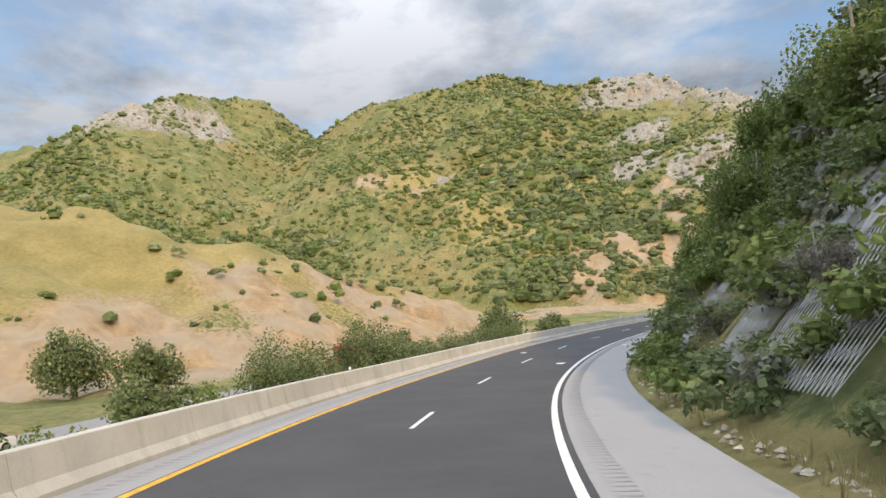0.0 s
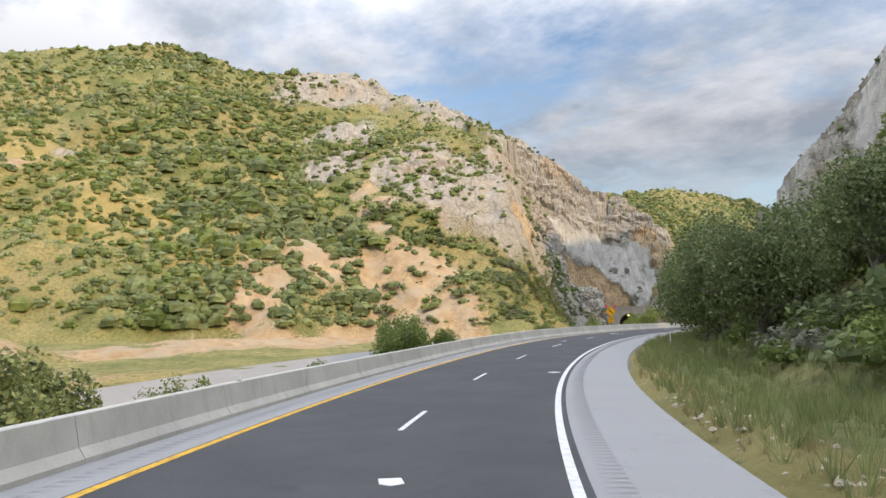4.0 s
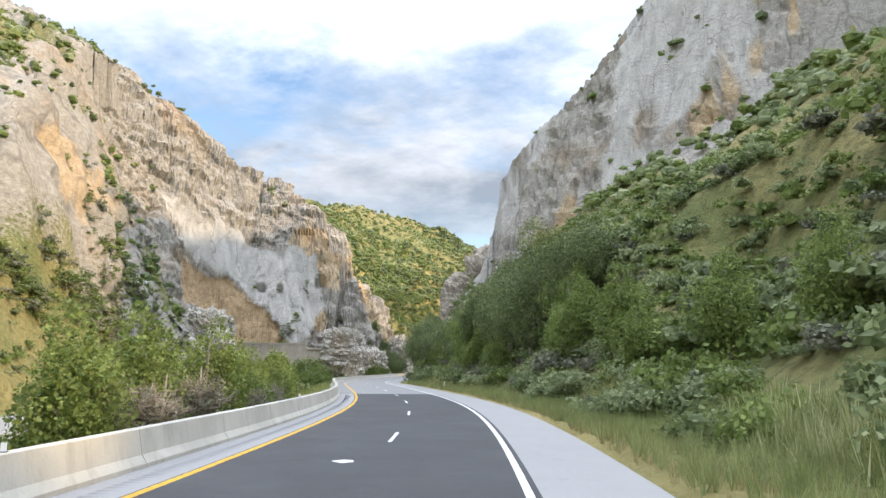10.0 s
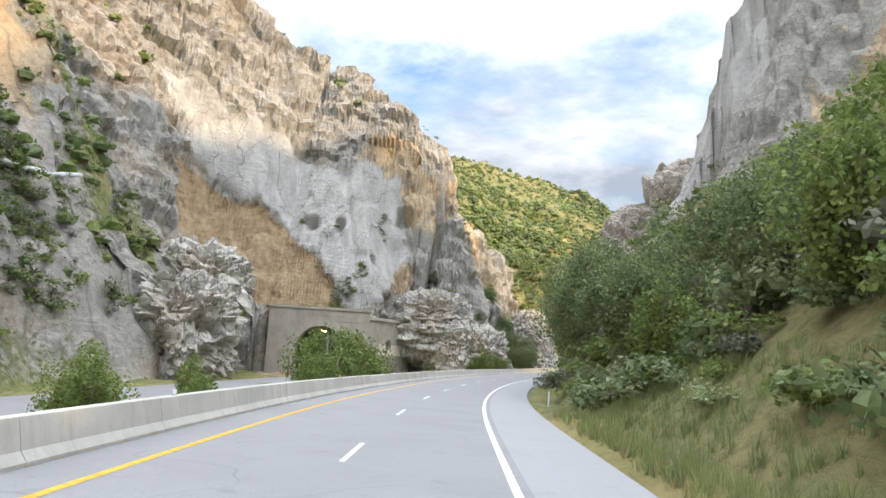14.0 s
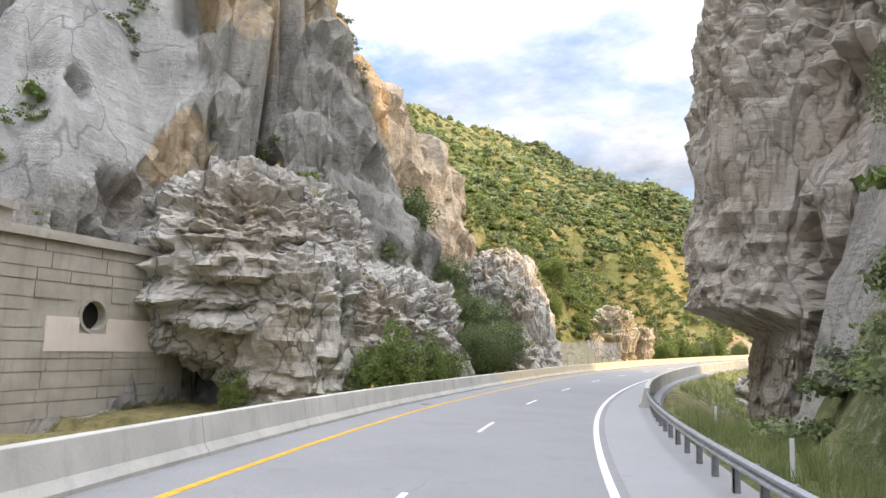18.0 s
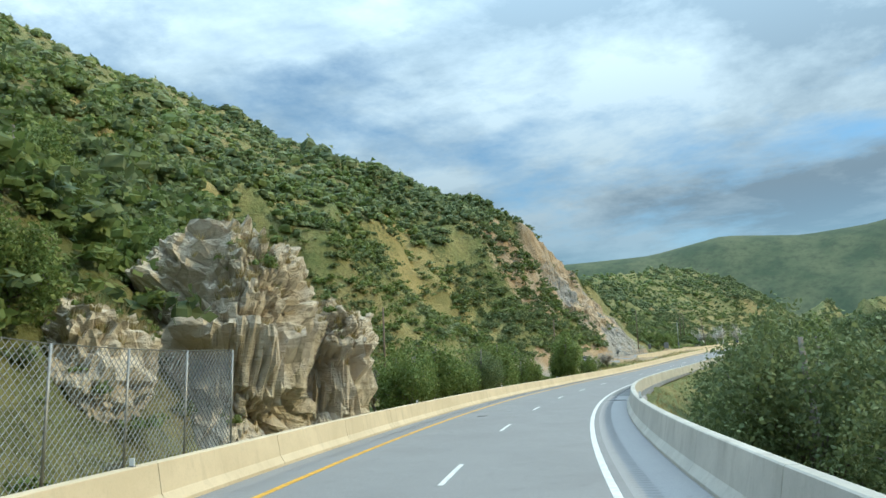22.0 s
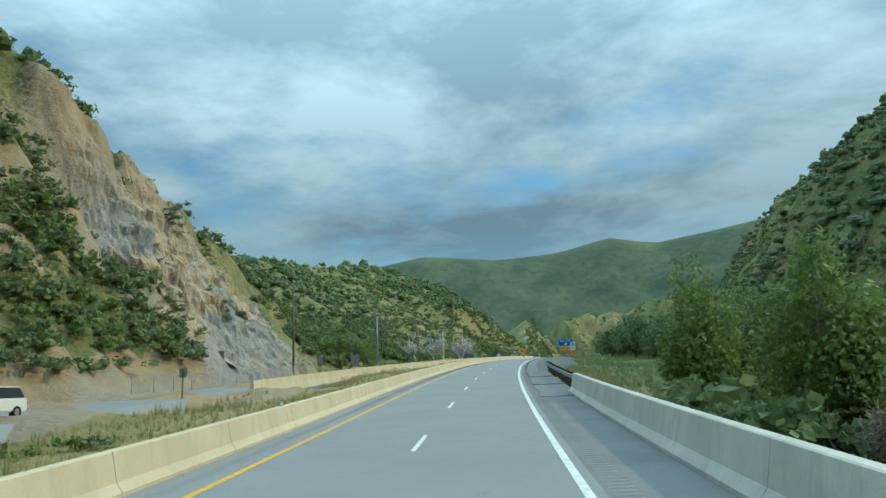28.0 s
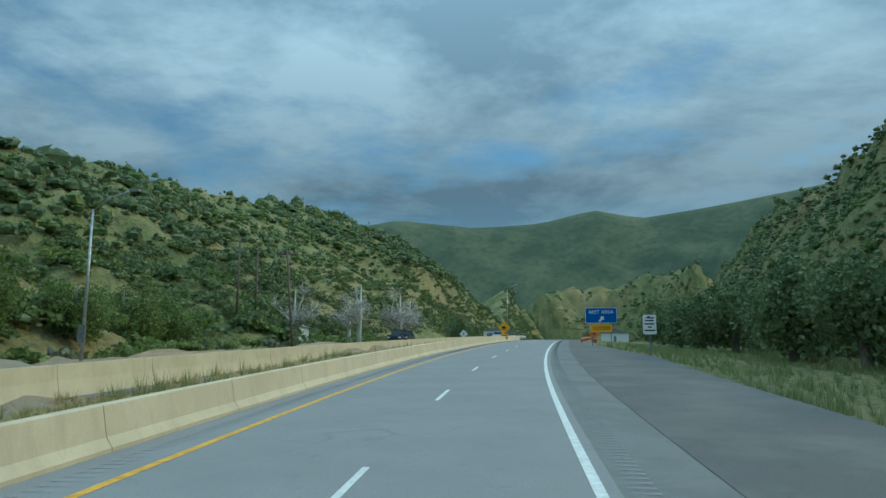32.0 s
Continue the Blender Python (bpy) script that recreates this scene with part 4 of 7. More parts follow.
tagged(ribbon("pavement", 690, 1000, [(3.3, -.02), (WIDE, -.06), (([0, 2000], [9.3, 9.3]), -.5)], OLD_TAR), "cracked dark tarmac apron", "pavement", kind="structure")
for s0, s1, par in ((-80, JOIN, road), (JOIN, 1200, road_worn)):
    ribbon("edge_line", s0, s1, [(1.24, .006), (1.42, .006)], WHITE, par)
    ribbon("median_line", s0, s1, [(-6.09, .006), (-5.9, .006)], YELLOW, par)
for k in range(-5, 66):
    a = 19.9 + 13.68 * k
    ribbon("lane_dash", a - 1.75, a + 1.75, [(-2.39, .006), (-2.26, .006)], WHITE, road if a < JOIN else road_worn, 1.75)


def build_rumble():
    """Short grooves pressed into the shoulders."""
    for name, lat0, lat1, spans, mat in (("rumble_strip", 1.75, 2.2, ((-20, 165), (470, 700), (700, 860)), WORN), ("rumble_strip", -6.95, -6.45, ((-20, 280), (480, 860)), WORN)):
        v, f = [], []
        for a, b in spans:
            for s in np.arange(a, b, 0.33):
                up = 0.0 if lat0 < 0 and s > JOIN else -.012
                q = [road_at(s + d, l, up + e) for d, l, e in ((0, lat0, 0), (0, lat1, 0), (.13, lat1, 0), (.13, lat0, 0), (.065, lat0 + .02, -.007), (.065, lat1 - .02, -.007))]
                i = len(v)
                v += q
                f += [(i, i + 1, i + 5, i + 4), (i + 4, i + 5, i + 2, i + 3)]
        stuff(name, v, f, GROOVE, "", "", pavement)


build_rumble()


def barrier_run(name, label, s0, s1, prof, length=6.1, lat_shift=None, mat=BARRIER):
    top = thing(name, label, "barrier")
    s = s0
    while s < s1 - .5:
        e = min(s + length, s1)
        g = .012
        pr = [((lat_shift[0], np.array(lat_shift[1]) + l) if lat_shift else l, h) for l, h in prof]
        me = ribbon_mesh("barrier_section", s + g, e - g, pr, mat, 3.05)
        n = len(prof)
        r = len(me.vertices) // n
        bm = bmesh.new()
        bm.from_mesh(me)
        bm.verts.ensure_lookup_table()
        bm.faces.new([bm.verts[k] for k in range(n)][::-1])
        bm.faces.new([bm.verts[(r - 1) * n + k] for k in range(n)])
        bm.to_mesh(me)
        bm.free()
        shared("barrier_section", me, top)
        s = e
    return top


PROF = [(-7.42, -.2), (-7.42, .07), (-7.55, .26), (-7.66, .84), (-7.69, .86), (-7.88, .86), (-7.91, .84), (-8.02, .26), (-8.15, .07), (-8.15, -.9)]
barrier_run("median_barrier", "long pale grey concrete median barrier with stains and joints", -44, 445.9, PROF, mat=GREY_BARRIER)
barrier_run("median_barrier", "long beige concrete median barrier with stains and joints", 445.9, 860, PROF)
PROF_R = [(3.08, -.2), (3.08, .06), (3.24, .26), (3.38, .96), (3.42, .98), (3.62, .98), (3.66, .96), (3.78, -1.6)]
SIDE = ([431, 550, 592, 655], [0, 0, .45, .6])
barrier_run("side_barrier", "curved grey concrete barrier above the river", 431, 655, PROF_R, 6.1, SIDE, GREY_BARRIER)
NB_WALL = ([540, 600, 660, 700, 740, 800, 850, 1000], [-22, -21.5, -20.5, -19.5, -17, -12.5, -10, -10])
PROF_N = [(.25, -.4), (.1, .26), (.02, .86), (-.2, .86), (-.28, .26), (-.4, -.4)]
barrier_run("median_barrier", "low sunlit concrete barrier of the other carriageway", 672, 850, PROF_N, 6.1, NB_WALL)

# the other carriageway
NB = ([-200, 60, 140, 300, 380, 415], [-36, -36, -37, -35, -33.5, -33])
NB2 = ([520, 560, 600, 660, 700, 740, 800, 1000], [-36, -35, -33, -29, -27, -24.5, -20, -17])


def land_at(s, lat):
    p = road_at(s, lat)
    return float(land(np.array([p[0]]), np.array([p[1]]))[0][0])


def nb_road(c, s0, s1):
    s = np.arange(s0, s1 + 1, 3.0)
    me = bpy.data.meshes.new("road")
    mid = np.interp(s, *c)
    drop = np.interp(s, FLOORS[:, 0], FLOORS[:, 1])
    rows = [road_at(s, mid + o, 0) for o in (5.6, 4.5, -4.5, -5.6)]
    for k, r in enumerate(rows):
        r[:, 2] += -drop + (.28 if k in (1, 2) else -.6)
    p = np.stack(rows, 1)
    r, cc = p.shape[:2]
    i = np.arange(r * cc).reshape(r, cc)
    fill_mesh(me, p.reshape(-1, 3), np.stack([i[:-1, :-1], i[:-1, 1:], i[1:, 1:], i[1:, :-1]], -1).reshape(-1, 4))
    me.materials.append(WORN)
    tagged(new("road", me), "grey pavement of the opposite carriageway", "road", kind="structure")


nb_road(NB, -150, 416)
nb_road(NB2, 530, 1000)

# ---------- tunnel portal ----------
def build_portal():
    corner = Vector((249.8, 336.5, 0))
    across = Vector((-0.69, 0.724, 0)).normalized()
    into = Vector((0.724, 0.69, 0)).normalized()
    base, top, mid, r_in, r_out, spring = -9.6, 2.9, 8.6, 4.5, 5.6, -4.9
    wide = 18.4
    m = Matrix(((across.x, into.x, 0, corner.x), (across.y, into.y, 0, corner.y), (0, 0, 1, 0), (0, 0, 0, 1)))
    portal = thing("tunnel_portal", "weathered stone-faced tunnel portal with a round arch", "tunnel")
    bm = bmesh.new()

    def arc(r, n=22):
        return [(mid + r * math.cos(math.pi * k / n), spring + r * math.sin(math.pi * k / n)) for k in range(n + 1)]
    # the front wall with the arch cut through it
    inner = arc(r_out - .05)
    pts = [(0, base), (0, top)] + [(wide, top), (wide, base)]
    right = [(0, base), (mid - r_out + .05, base)] + inner[::-1][:12] + [(mid, top), (0, top)]
    left = [(wide, base), (wide, top), (mid, top)] + inner[::-1][11:] + [(mid + r_out - .05, base)]
    for poly in (right, left):
        front, back = [bm.verts.new((x, 0, z)) for x, z in poly], [bm.verts.new((x, 1.6, z)) for x, z in poly]
        bm.faces.new(front)
        bm.faces.new(back[::-1])
        for k in range(len(poly)):
            j = (k + 1) % len(poly)
            bm.faces.new((front[j], front[k], back[k], back[j]))
    bmesh.ops.transform(bm, matrix=m, verts=bm.verts)
    part("front_wall", bm, STONE, portal)
    # arch stones
    n = 19
    for k in range(n):
        bm = bmesh.new()
        a0, a1 = math.pi * (k + .03) / n, math.pi * (k + .97) / n
        q = [(r * math.cos(a), r * math.sin(a)) for r, a in ((r_in, a0), (r_out, a0), (r_out, a1), (r_in, a1))]
        lo, hi = [bm.verts.new((mid + x, -.16, spring + z)) for x, z in q], [bm.verts.new((mid + x, 1.5, spring + z)) for x, z in q]
        for f in ((lo[::-1]), hi, *[(lo[i], lo[(i + 1) % 4], hi[(i + 1) % 4], hi[i]) for i in range(4)]):
            bm.faces.new(f)
        bmesh.ops.recalc_face_normals(bm, faces=bm.faces)
        bmesh.ops.transform(bm, matrix=m, verts=bm.verts)
        part("arch_stone", bm, STONE, portal)
    for side in (-1, 1):
        bm = bmesh.new()
        x = mid + side * (r_in + r_out) / 2
        box(bm, x - .55, -.16, base, x + .55, 1.5, spring - .03, m)
        part("arch_pier", bm, STONE, portal)
    # courses of stone, proud of the wall, with open joints
    rng = random.Random(5)
    z = base + .2
    course = 0
    while z < top - .6:
        h = .9 if course % 3 else .55
        x = .0
        while x < wide - .3:
            w = min(rng.uniform(1.6, 4.2), wide - x)
            x0, x1, z0, z1 = x + .03, x + w - .03, z + .03, min(z + h, top - .45) - .03
            clear = True
            for cx in (x0, x1, (x0 + x1) / 2):
                for cz in (z0, z1):
                    if (abs(cx - mid) < r_out + .1 and cz < spring) or math.hypot(cx - mid, cz - spring) < r_out + .12 and cz >= spring:
                        clear = False
            if clear:
                bm = bmesh.new()
                box(bm, x0, -.07 - rng.random() * .03, z0, x1, .05, z1, m)
                part("stone_block", bm, STONE, portal)
            x += w
        z += h
        course += 1
    bm = bmesh.new()
    box(bm, -.25, -.3, top - .42, wide + .2, 1.8, top, m)
    part("coping", bm, STONE, portal)
    # wing wall along the road with the round window
    along = Vector((0.913, 0.408, 0)).normalized()
    side = Vector((-0.408, 0.913, 0))
    mw = Matrix(((along.x, side.x, 0, corner.x), (along.y, side.y, 0, corner.y), (0, 0, 1, 0), (0, 0, 0, 1)))
    length, wtop, ox, oz, orad = 14.8, 1.6, 6.9, -2.9, .85
    bm = bmesh.new()
    ring = [(ox + orad * math.cos(2 * math.pi * k / 24), oz + orad * math.sin(2 * math.pi * k / 24)) for k in range(25)]
    lower = [(0, base), (length, base), (length, oz)] + [p for p in ring[:1]] + ring[23:11:-1] + [(0, oz)]
    upper = [(0, oz)] + [ring[12]] + ring[11:0:-1] + [ring[0]] + [(length, oz), (length, wtop), (0, wtop)]
    for poly in (lower, upper):
        front, back = [bm.verts.new((x, 0, z)) for x, z in poly], [bm.verts.new((x, 1.2, z)) for x, z in poly]
        bm.faces.new(front)
        bm.faces.new(back[::-1])
        for k in range(len(poly)):
            j = (k + 1) % len(poly)
            bm.faces.new((front[j], front[k], back[k], back[j]))
    bmesh.ops.transform(bm, matrix=mw, verts=bm.verts)
    part("wing_wall", bm, STONE, portal)
    z, course = base + .2, 0
    while z < wtop - .5:
        h = .95 if course % 2 else .7
        x = 0.0
        while x < length - .3:
            w = min(rng.uniform(2.2, 5), length - x)
            x0, x1, z0, z1 = x + .03, x + w - .03, z + .03, min(z + h, wtop - .5) - .03
            if not (x0 < ox + 1.0 and x1 > ox - 1.0 and z0 < oz + 1.0 and z1 > oz - 1.0):
                bm = bmesh.new()
                box(bm, x0, -.06 - rng.random() * .03, z0, x1, .05, z1, mw)
                part("stone_block", bm, STONE, portal)
            x += w
        z += h
        course += 1
    bm = bmesh.new()
    for x0, x1, z0 in ((3.7, ox - .98, -3.05), (ox - .98, ox + .98, -3.95), (ox + .98, 14.5, -3.05)):
        box(bm, x0, -.115, -5.0, x1, .05, z0, mw)
    part("repair_patch", bm, PALE_PATCH, portal, "pale pinkish repaired patch below the round window")
    # flat black panel; its colour stands in for the unlit hollow behind the window
    bm = bmesh.new()
    box(bm, ox - 1.0, .5, oz - 1.0, ox + 1.0, .7, oz + 1.0, mw)
    part("window_recess", bm, SIGN_BLACK, portal, "black panel in place of the unlit hollow of the round window")
    for k in range(16):
        bm = bmesh.new()
        a = 2 * math.pi * k / 16
        mk = mw @ Matrix.Translation((ox, 0, oz)) @ Matrix.Rotation(-a, 4, "Y")
        box(bm, orad, -.13, -.19, orad + .2, .05, .19, mk)
        part("window_stone", bm, STONE, portal)
    bm = bmesh.new()
    box(bm, -.1, -.35, wtop - .45, length + .2, 1.3, wtop - .12, mw)
    box(bm, -.1, -.2, wtop - .12, length + .2, 1.3, wtop + .1, mw)
    part("cornice", bm, STONE, portal)
    bm = bmesh.new()
    box(bm, length - 1.2, -.55, -1.2, length - .5, 0, -.6, mw)
    part("bracket", bm, DULL_STEEL, portal)
    # the bore behind the arch
    bm = bmesh.new()
    prof = [(mid - r_in, base)] + arc(r_in)[::-1] + [(mid + r_in, base)]
    rows = []
    for k in range(7):
        y = 1.4 + k * 9
        rows.append([bm.verts.new((x, y, z)) for x, z in prof])
    for a, b in zip(rows[:-1], rows[1:]):
        for k in range(len(prof) - 1):
            bm.faces.new((a[k], a[k + 1], b[k + 1], b[k]))
    bm.faces.new(rows[-1])
    bmesh.ops.transform(bm, matrix=m, verts=bm.verts)
    part("tunnel_lining", bm, DARK_HOLE, portal, "dark grey lining of the tunnel")
    bm = bmesh.new()
    box(bm, mid - r_in, .2, base + .05, mid + r_in, 55, base + 1.2, m)
    part("tunnel_floor", bm, WORN, portal)
    for y in (6, 22, 40):
        bm = bmesh.new()
        box(bm, mid + .9, y, -1.35, mid + 1.5, y + .5, -1.15, m)
        part("tunnel_lamp", bm, LAMP, portal, "glowing yellow tunnel lamp")


build_portal()


# ---------- rocks ----------
def rock_mesh(name, size, seed, mat, strata=.5, crag=1.0, detail=5, flat=.35, cut=None, blocky=1.0, hollows=0):
    """A crag: a squarish lump broken up by noise and beds of stone."""
    bm = bmesh.new()
    bmesh.ops.create_icosphere(bm, subdivisions=detail, radius=1)
    bm.verts.ensure_lookup_table()
    p = np.array([v.co[:] for v in bm.verts])
    p = np.sign(p) * abs(p) ** (1 - flat)
    p = p / np.max(abs(p))
    n = p / np.linalg.norm(p, axis=1)[:, None]
    p = p * np.array(size)
    big = min(size)
    d = (1 - 2 * abs(rough3(p + seed * 31.7, big * .8, 5, seed, .55))) * .2 * big * crag
    d += rough3((p + seed * 11.3) * (.3, .3, 2.4), big * .28, 4, seed + 5, .6) * .17 * big * strata
    d += rough3(p + seed * 3.3, big * .16, 3, seed + 13, .6) * .07 * big
    level = p[:, 2] + rough3(p + seed * 2.9, big * .7, 3, seed + 31) * big * .14 + p[:, 0] * .12 - p[:, 1] * .06
    for h, k in ((big * .2, .2), (big * .075, .24)):
        d += ((level / h) % 1 - .5) * h * k * strata * np.clip(1.1 - abs(n[:, 2]), 0, 1)
    own, gap = worley3((p + seed * 5.1) * (1, 1, 1 + strata * .35), big * .75, seed + 9)
    own2, gap2 = worley3((p + seed * 7.7) * (1, 1, 1 + strata * .7), big * .22, seed + 19)
    block = own + own2 * .4 - np.clip(.12 - gap, 0, 1) * 4 - np.clip(.16 - gap2, 0, 1) * 2.6
    rng = random.Random(seed)
    for k in range(hollows):
        h = np.array([rng.uniform(.1, .9), rng.uniform(-.9, .9), rng.uniform(-.3, .8)]) * size
        h[0] = size[0] * .95
        r = big * rng.uniform(.1, .2)
        away = np.linalg.norm((p - h) * (.45, 1, 1.2), axis=1) / r + rough3(p, big * .12, 2, seed + 23) * .3
        d -= np.clip(1.25 - away, 0, .6) * big * .36
    p = p + n * (d + block * .16 * big * blocky)[:, None]
    if cut:
        p = cut(p)
    me = bpy.data.meshes.new(name)
    bm.to_mesh(me)
    bm.free()
    me.vertices.foreach_set("co", p.astype(np.float32).ravel())
    me.polygons.foreach_set("use_smooth", np.zeros(len(me.polygons), bool))
    me.update()
    me.materials.append(mat)
    return me


def crag(name, label, s, lat, z, size, seed, mat, turn=0.0, tilt=(0, 0), **kw):
    me = rock_mesh(name, size, seed, mat, **kw)
    p = road_at(s, lat)
    ob = new(name, me)
    ob.matrix_basis = pose(p[0], p[1], z, tilt[0], tilt[1], math.degrees(np.interp(s, SR, LINE_H)) + turn)
    return tagged(ob, label, "rock", kind="")


def overhang_cut(p):
    q = p.copy()
    low = np.clip((-9.2 - q[:, 2]) / 1.4, 0, 1)
    q[:, 0] = q[:, 0] + low * np.clip(1.0 - q[:, 0], 0, 9) * (.58 - .12 * np.clip((-11 - q[:, 2]) / 5, 0, 1))
    return q


crag("overhanging_cliff", "huge brown layered rock face overhanging the road", 447, 13.2, 8.0, (6.6, 7.5, 18), 3, ROCK_DARK, 2, (0, 2.5), strata=.3, crag=.3, detail=7, flat=.5, cut=overhang_cut, blocky=.25)
crag("cliff_buttress", "grey rock buttress above the road", 446, 24, 8, (10, 13, 24), 8, ROCK_DARK, 0, strata=.8, crag=.6, detail=6, flat=.3)
crag("rock_tower", "leaning grey rock tower with pale streaks", 472.5, -15.0, -2.5, (4.2, 6.0, 10.0), 12, ROCK, 8, (0, -14), strata=.3, crag=.35, detail=6, flat=.35, blocky=.55)
crag("rock_outcrop", "low grey rocks beside the rock tower", 466, -13.2, -6, (2.6, 4, 2.8), 15, ROCK, 0, strata=.5, detail=5)
crag("layered_outcrop", "grey layered rock outcrop with dark hollows", 445, -17.6, -4.8, (5.0, 9.5, 6.6), 21, ROCK, 0, strata=.7, crag=.35, detail=7, flat=.4, blocky=.22, hollows=7)
crag("layered_outcrop", "upper grey rock ledges with dry grass", 440, -24.5, 1, (6, 10, 7), 24, ROCK, 0, strata=.7, crag=.4, detail=7, flat=.35, blocky=.22, hollows=7)
crag("layered_outcrop", "grey layered rock beside the end of the tunnel wing", 436.5, -19.5, -4, (4.2, 4.5, 6.5), 29, ROCK, 0, strata=.6, crag=.35, detail=6, flat=.4, blocky=.25, hollows=4)
crag("sandy_crag", "sandy yellow rock crag with dark cavities", 510.5, -14.2, -3.0, (3.0, 3.6, 5.4), 33, ROCK_WARM, 0, strata=.2, crag=.6, detail=6, flat=.5, blocky=1.7, hollows=3)
crag("sandy_crag", "blocky sandy rock with flat broken faces", 517.2, -13.0, -4.2, (2.5, 3.8, 4.2), 37, ROCK_WARM, 10, strata=.2, crag=.5, detail=6, flat=.6, blocky=1.9, hollows=4)
crag("sandy_crag", "small sandy rock knob above the fence", 503, -15.5, -3.2, (1.6, 2.2, 2.0), 39, ROCK_WARM, 0, strata=.4, crag=1.0, detail=5)
crag("rock_outcrop", "grey rocks beside the tunnel portal", 398, -47, -3, (6, 9, 8), 41, ROCK, 0, strata=.6, crag=.8, detail=6)
crag("rock_outcrop", "grey rocks above the tunnel portal", 408, -52, 5, (6, 9, 6), 43, ROCK, 0, strata=.6, crag=.8, detail=5)
for k, (s, lat, dz, r) in enumerate(((485, 10.2, -1.3, 2.0), (490, 11.5, -2.6, 2.3), (481, 12, -3.2, 1.8), (497, 13, -4.4, 1.4), (478, 9.4, -3.2, 1.2), (512, 15, -5.4, 1.5), (530, 13, -5.0, 1.3), (538, 15, -5.6, 1.8),
                                    (546, 13.6, -5.4, 1.2), (552, 17, -5.8, 1.6), (524, 18, -6, 2.2), (560, 14.5, -5.6, 1.1), (505, 18, -6, 1.9), (570, 16, -5.8, 1.4), (493, 16, -5.6, 2.0), (503, 12.5, -5, 1.0))):
    p = road_at(s, lat)
    ob = new("boulder", rock_mesh("boulder", (r * 1.2, r, r * .8), 50 + k, ROCK, strata=.5, crag=.7, detail=4, flat=.25))
    ob.matrix_basis = pose(p[0], p[1], p[2] + dz, 0, 0, k * 47)
    tagged(ob, "grey boulder beside the river", "rock", "river boulders")


def rubble(name, spans, n, lo, hi, seed, mat, label, dz=0.0):
    """Many small stones as one mesh."""
    rng = np.random.default_rng(seed)
    base = np.array([(1, 0, 0), (-1, 0, 0), (0, 1, 0), (0, -1, 0), (0, 0, 1), (0, 0, -1)], float)
    tri = np.array([(0, 2, 4), (2, 1, 4), (1, 3, 4), (3, 0, 4), (2, 0, 5), (1, 2, 5), (3, 1, 5), (0, 3, 5)])
    s, l = [], []
    for s0, s1, l0, l1, k in spans:
        s.append(rng.uniform(s0, s1, k))
        l.append(rng.uniform(l0, l1, k))
    s, l = np.concatenate(s), np.concatenate(l)
    c = road_at(s, l)
    c[:, 2] = land(c[:, 0], c[:, 1])[0] + dz
    r = rng.uniform(lo, hi, len(s)) ** 1.0
    v = base[None] * rng.uniform(.5, 1.2, (len(s), 6, 3)) * r[:, None, None] * (1, 1, .7) + rng.normal(0, .12, (len(s), 6, 3)) * r[:, None, None]
    f = tri[None] + 6 * np.arange(len(s))[:, None, None]
    stuff(name, (v + c[:, None]).reshape(-1, 3), f.reshape(-1, 3), mat, label, "stones")


rubble("stones", [(-10, 110, 4.5, 6.5, 700), (10, 60, 5, 9, 300)], 0, .04, .16, 3, ROCK_WARM, "loose stones along the foot of the bank")
rubble("river_stones", [(485, 640, 11, 34, 900)], 0, .2, .9, 4, ROCK, "grey stones in the river bed")

# ---------- river ----------
river_c = ([455, 480, 520, 560, 600, 640, 680], [17, 16, 19, 20, 22, 26, 34])
s_r = np.arange(455, 690, 4.0)
rows_r = []
for o in (-4.5, -1.5, 1.5, 5):
    q = road_at(s_r, np.interp(s_r, *river_c) + o)
    q[:, 2] += -np.interp(s_r, FLOORS[:, 0], FLOORS[:, 2]) + .12
    rows_r.append(q)
pr = np.stack(rows_r, 1)
iw = np.arange(pr.shape[0] * 4).reshape(-1, 4)
me_w = bpy.data.meshes.new("river")
fill_mesh(me_w, pr.reshape(-1, 3), np.stack([iw[:-1, :-1], iw[:-1, 1:], iw[1:, 1:], iw[1:, :-1]], -1).reshape(-1, 4), True)
me_w.materials.append(WATER)
tagged(new("river", me_w), "shallow river running over stones", "water", kind="structure")


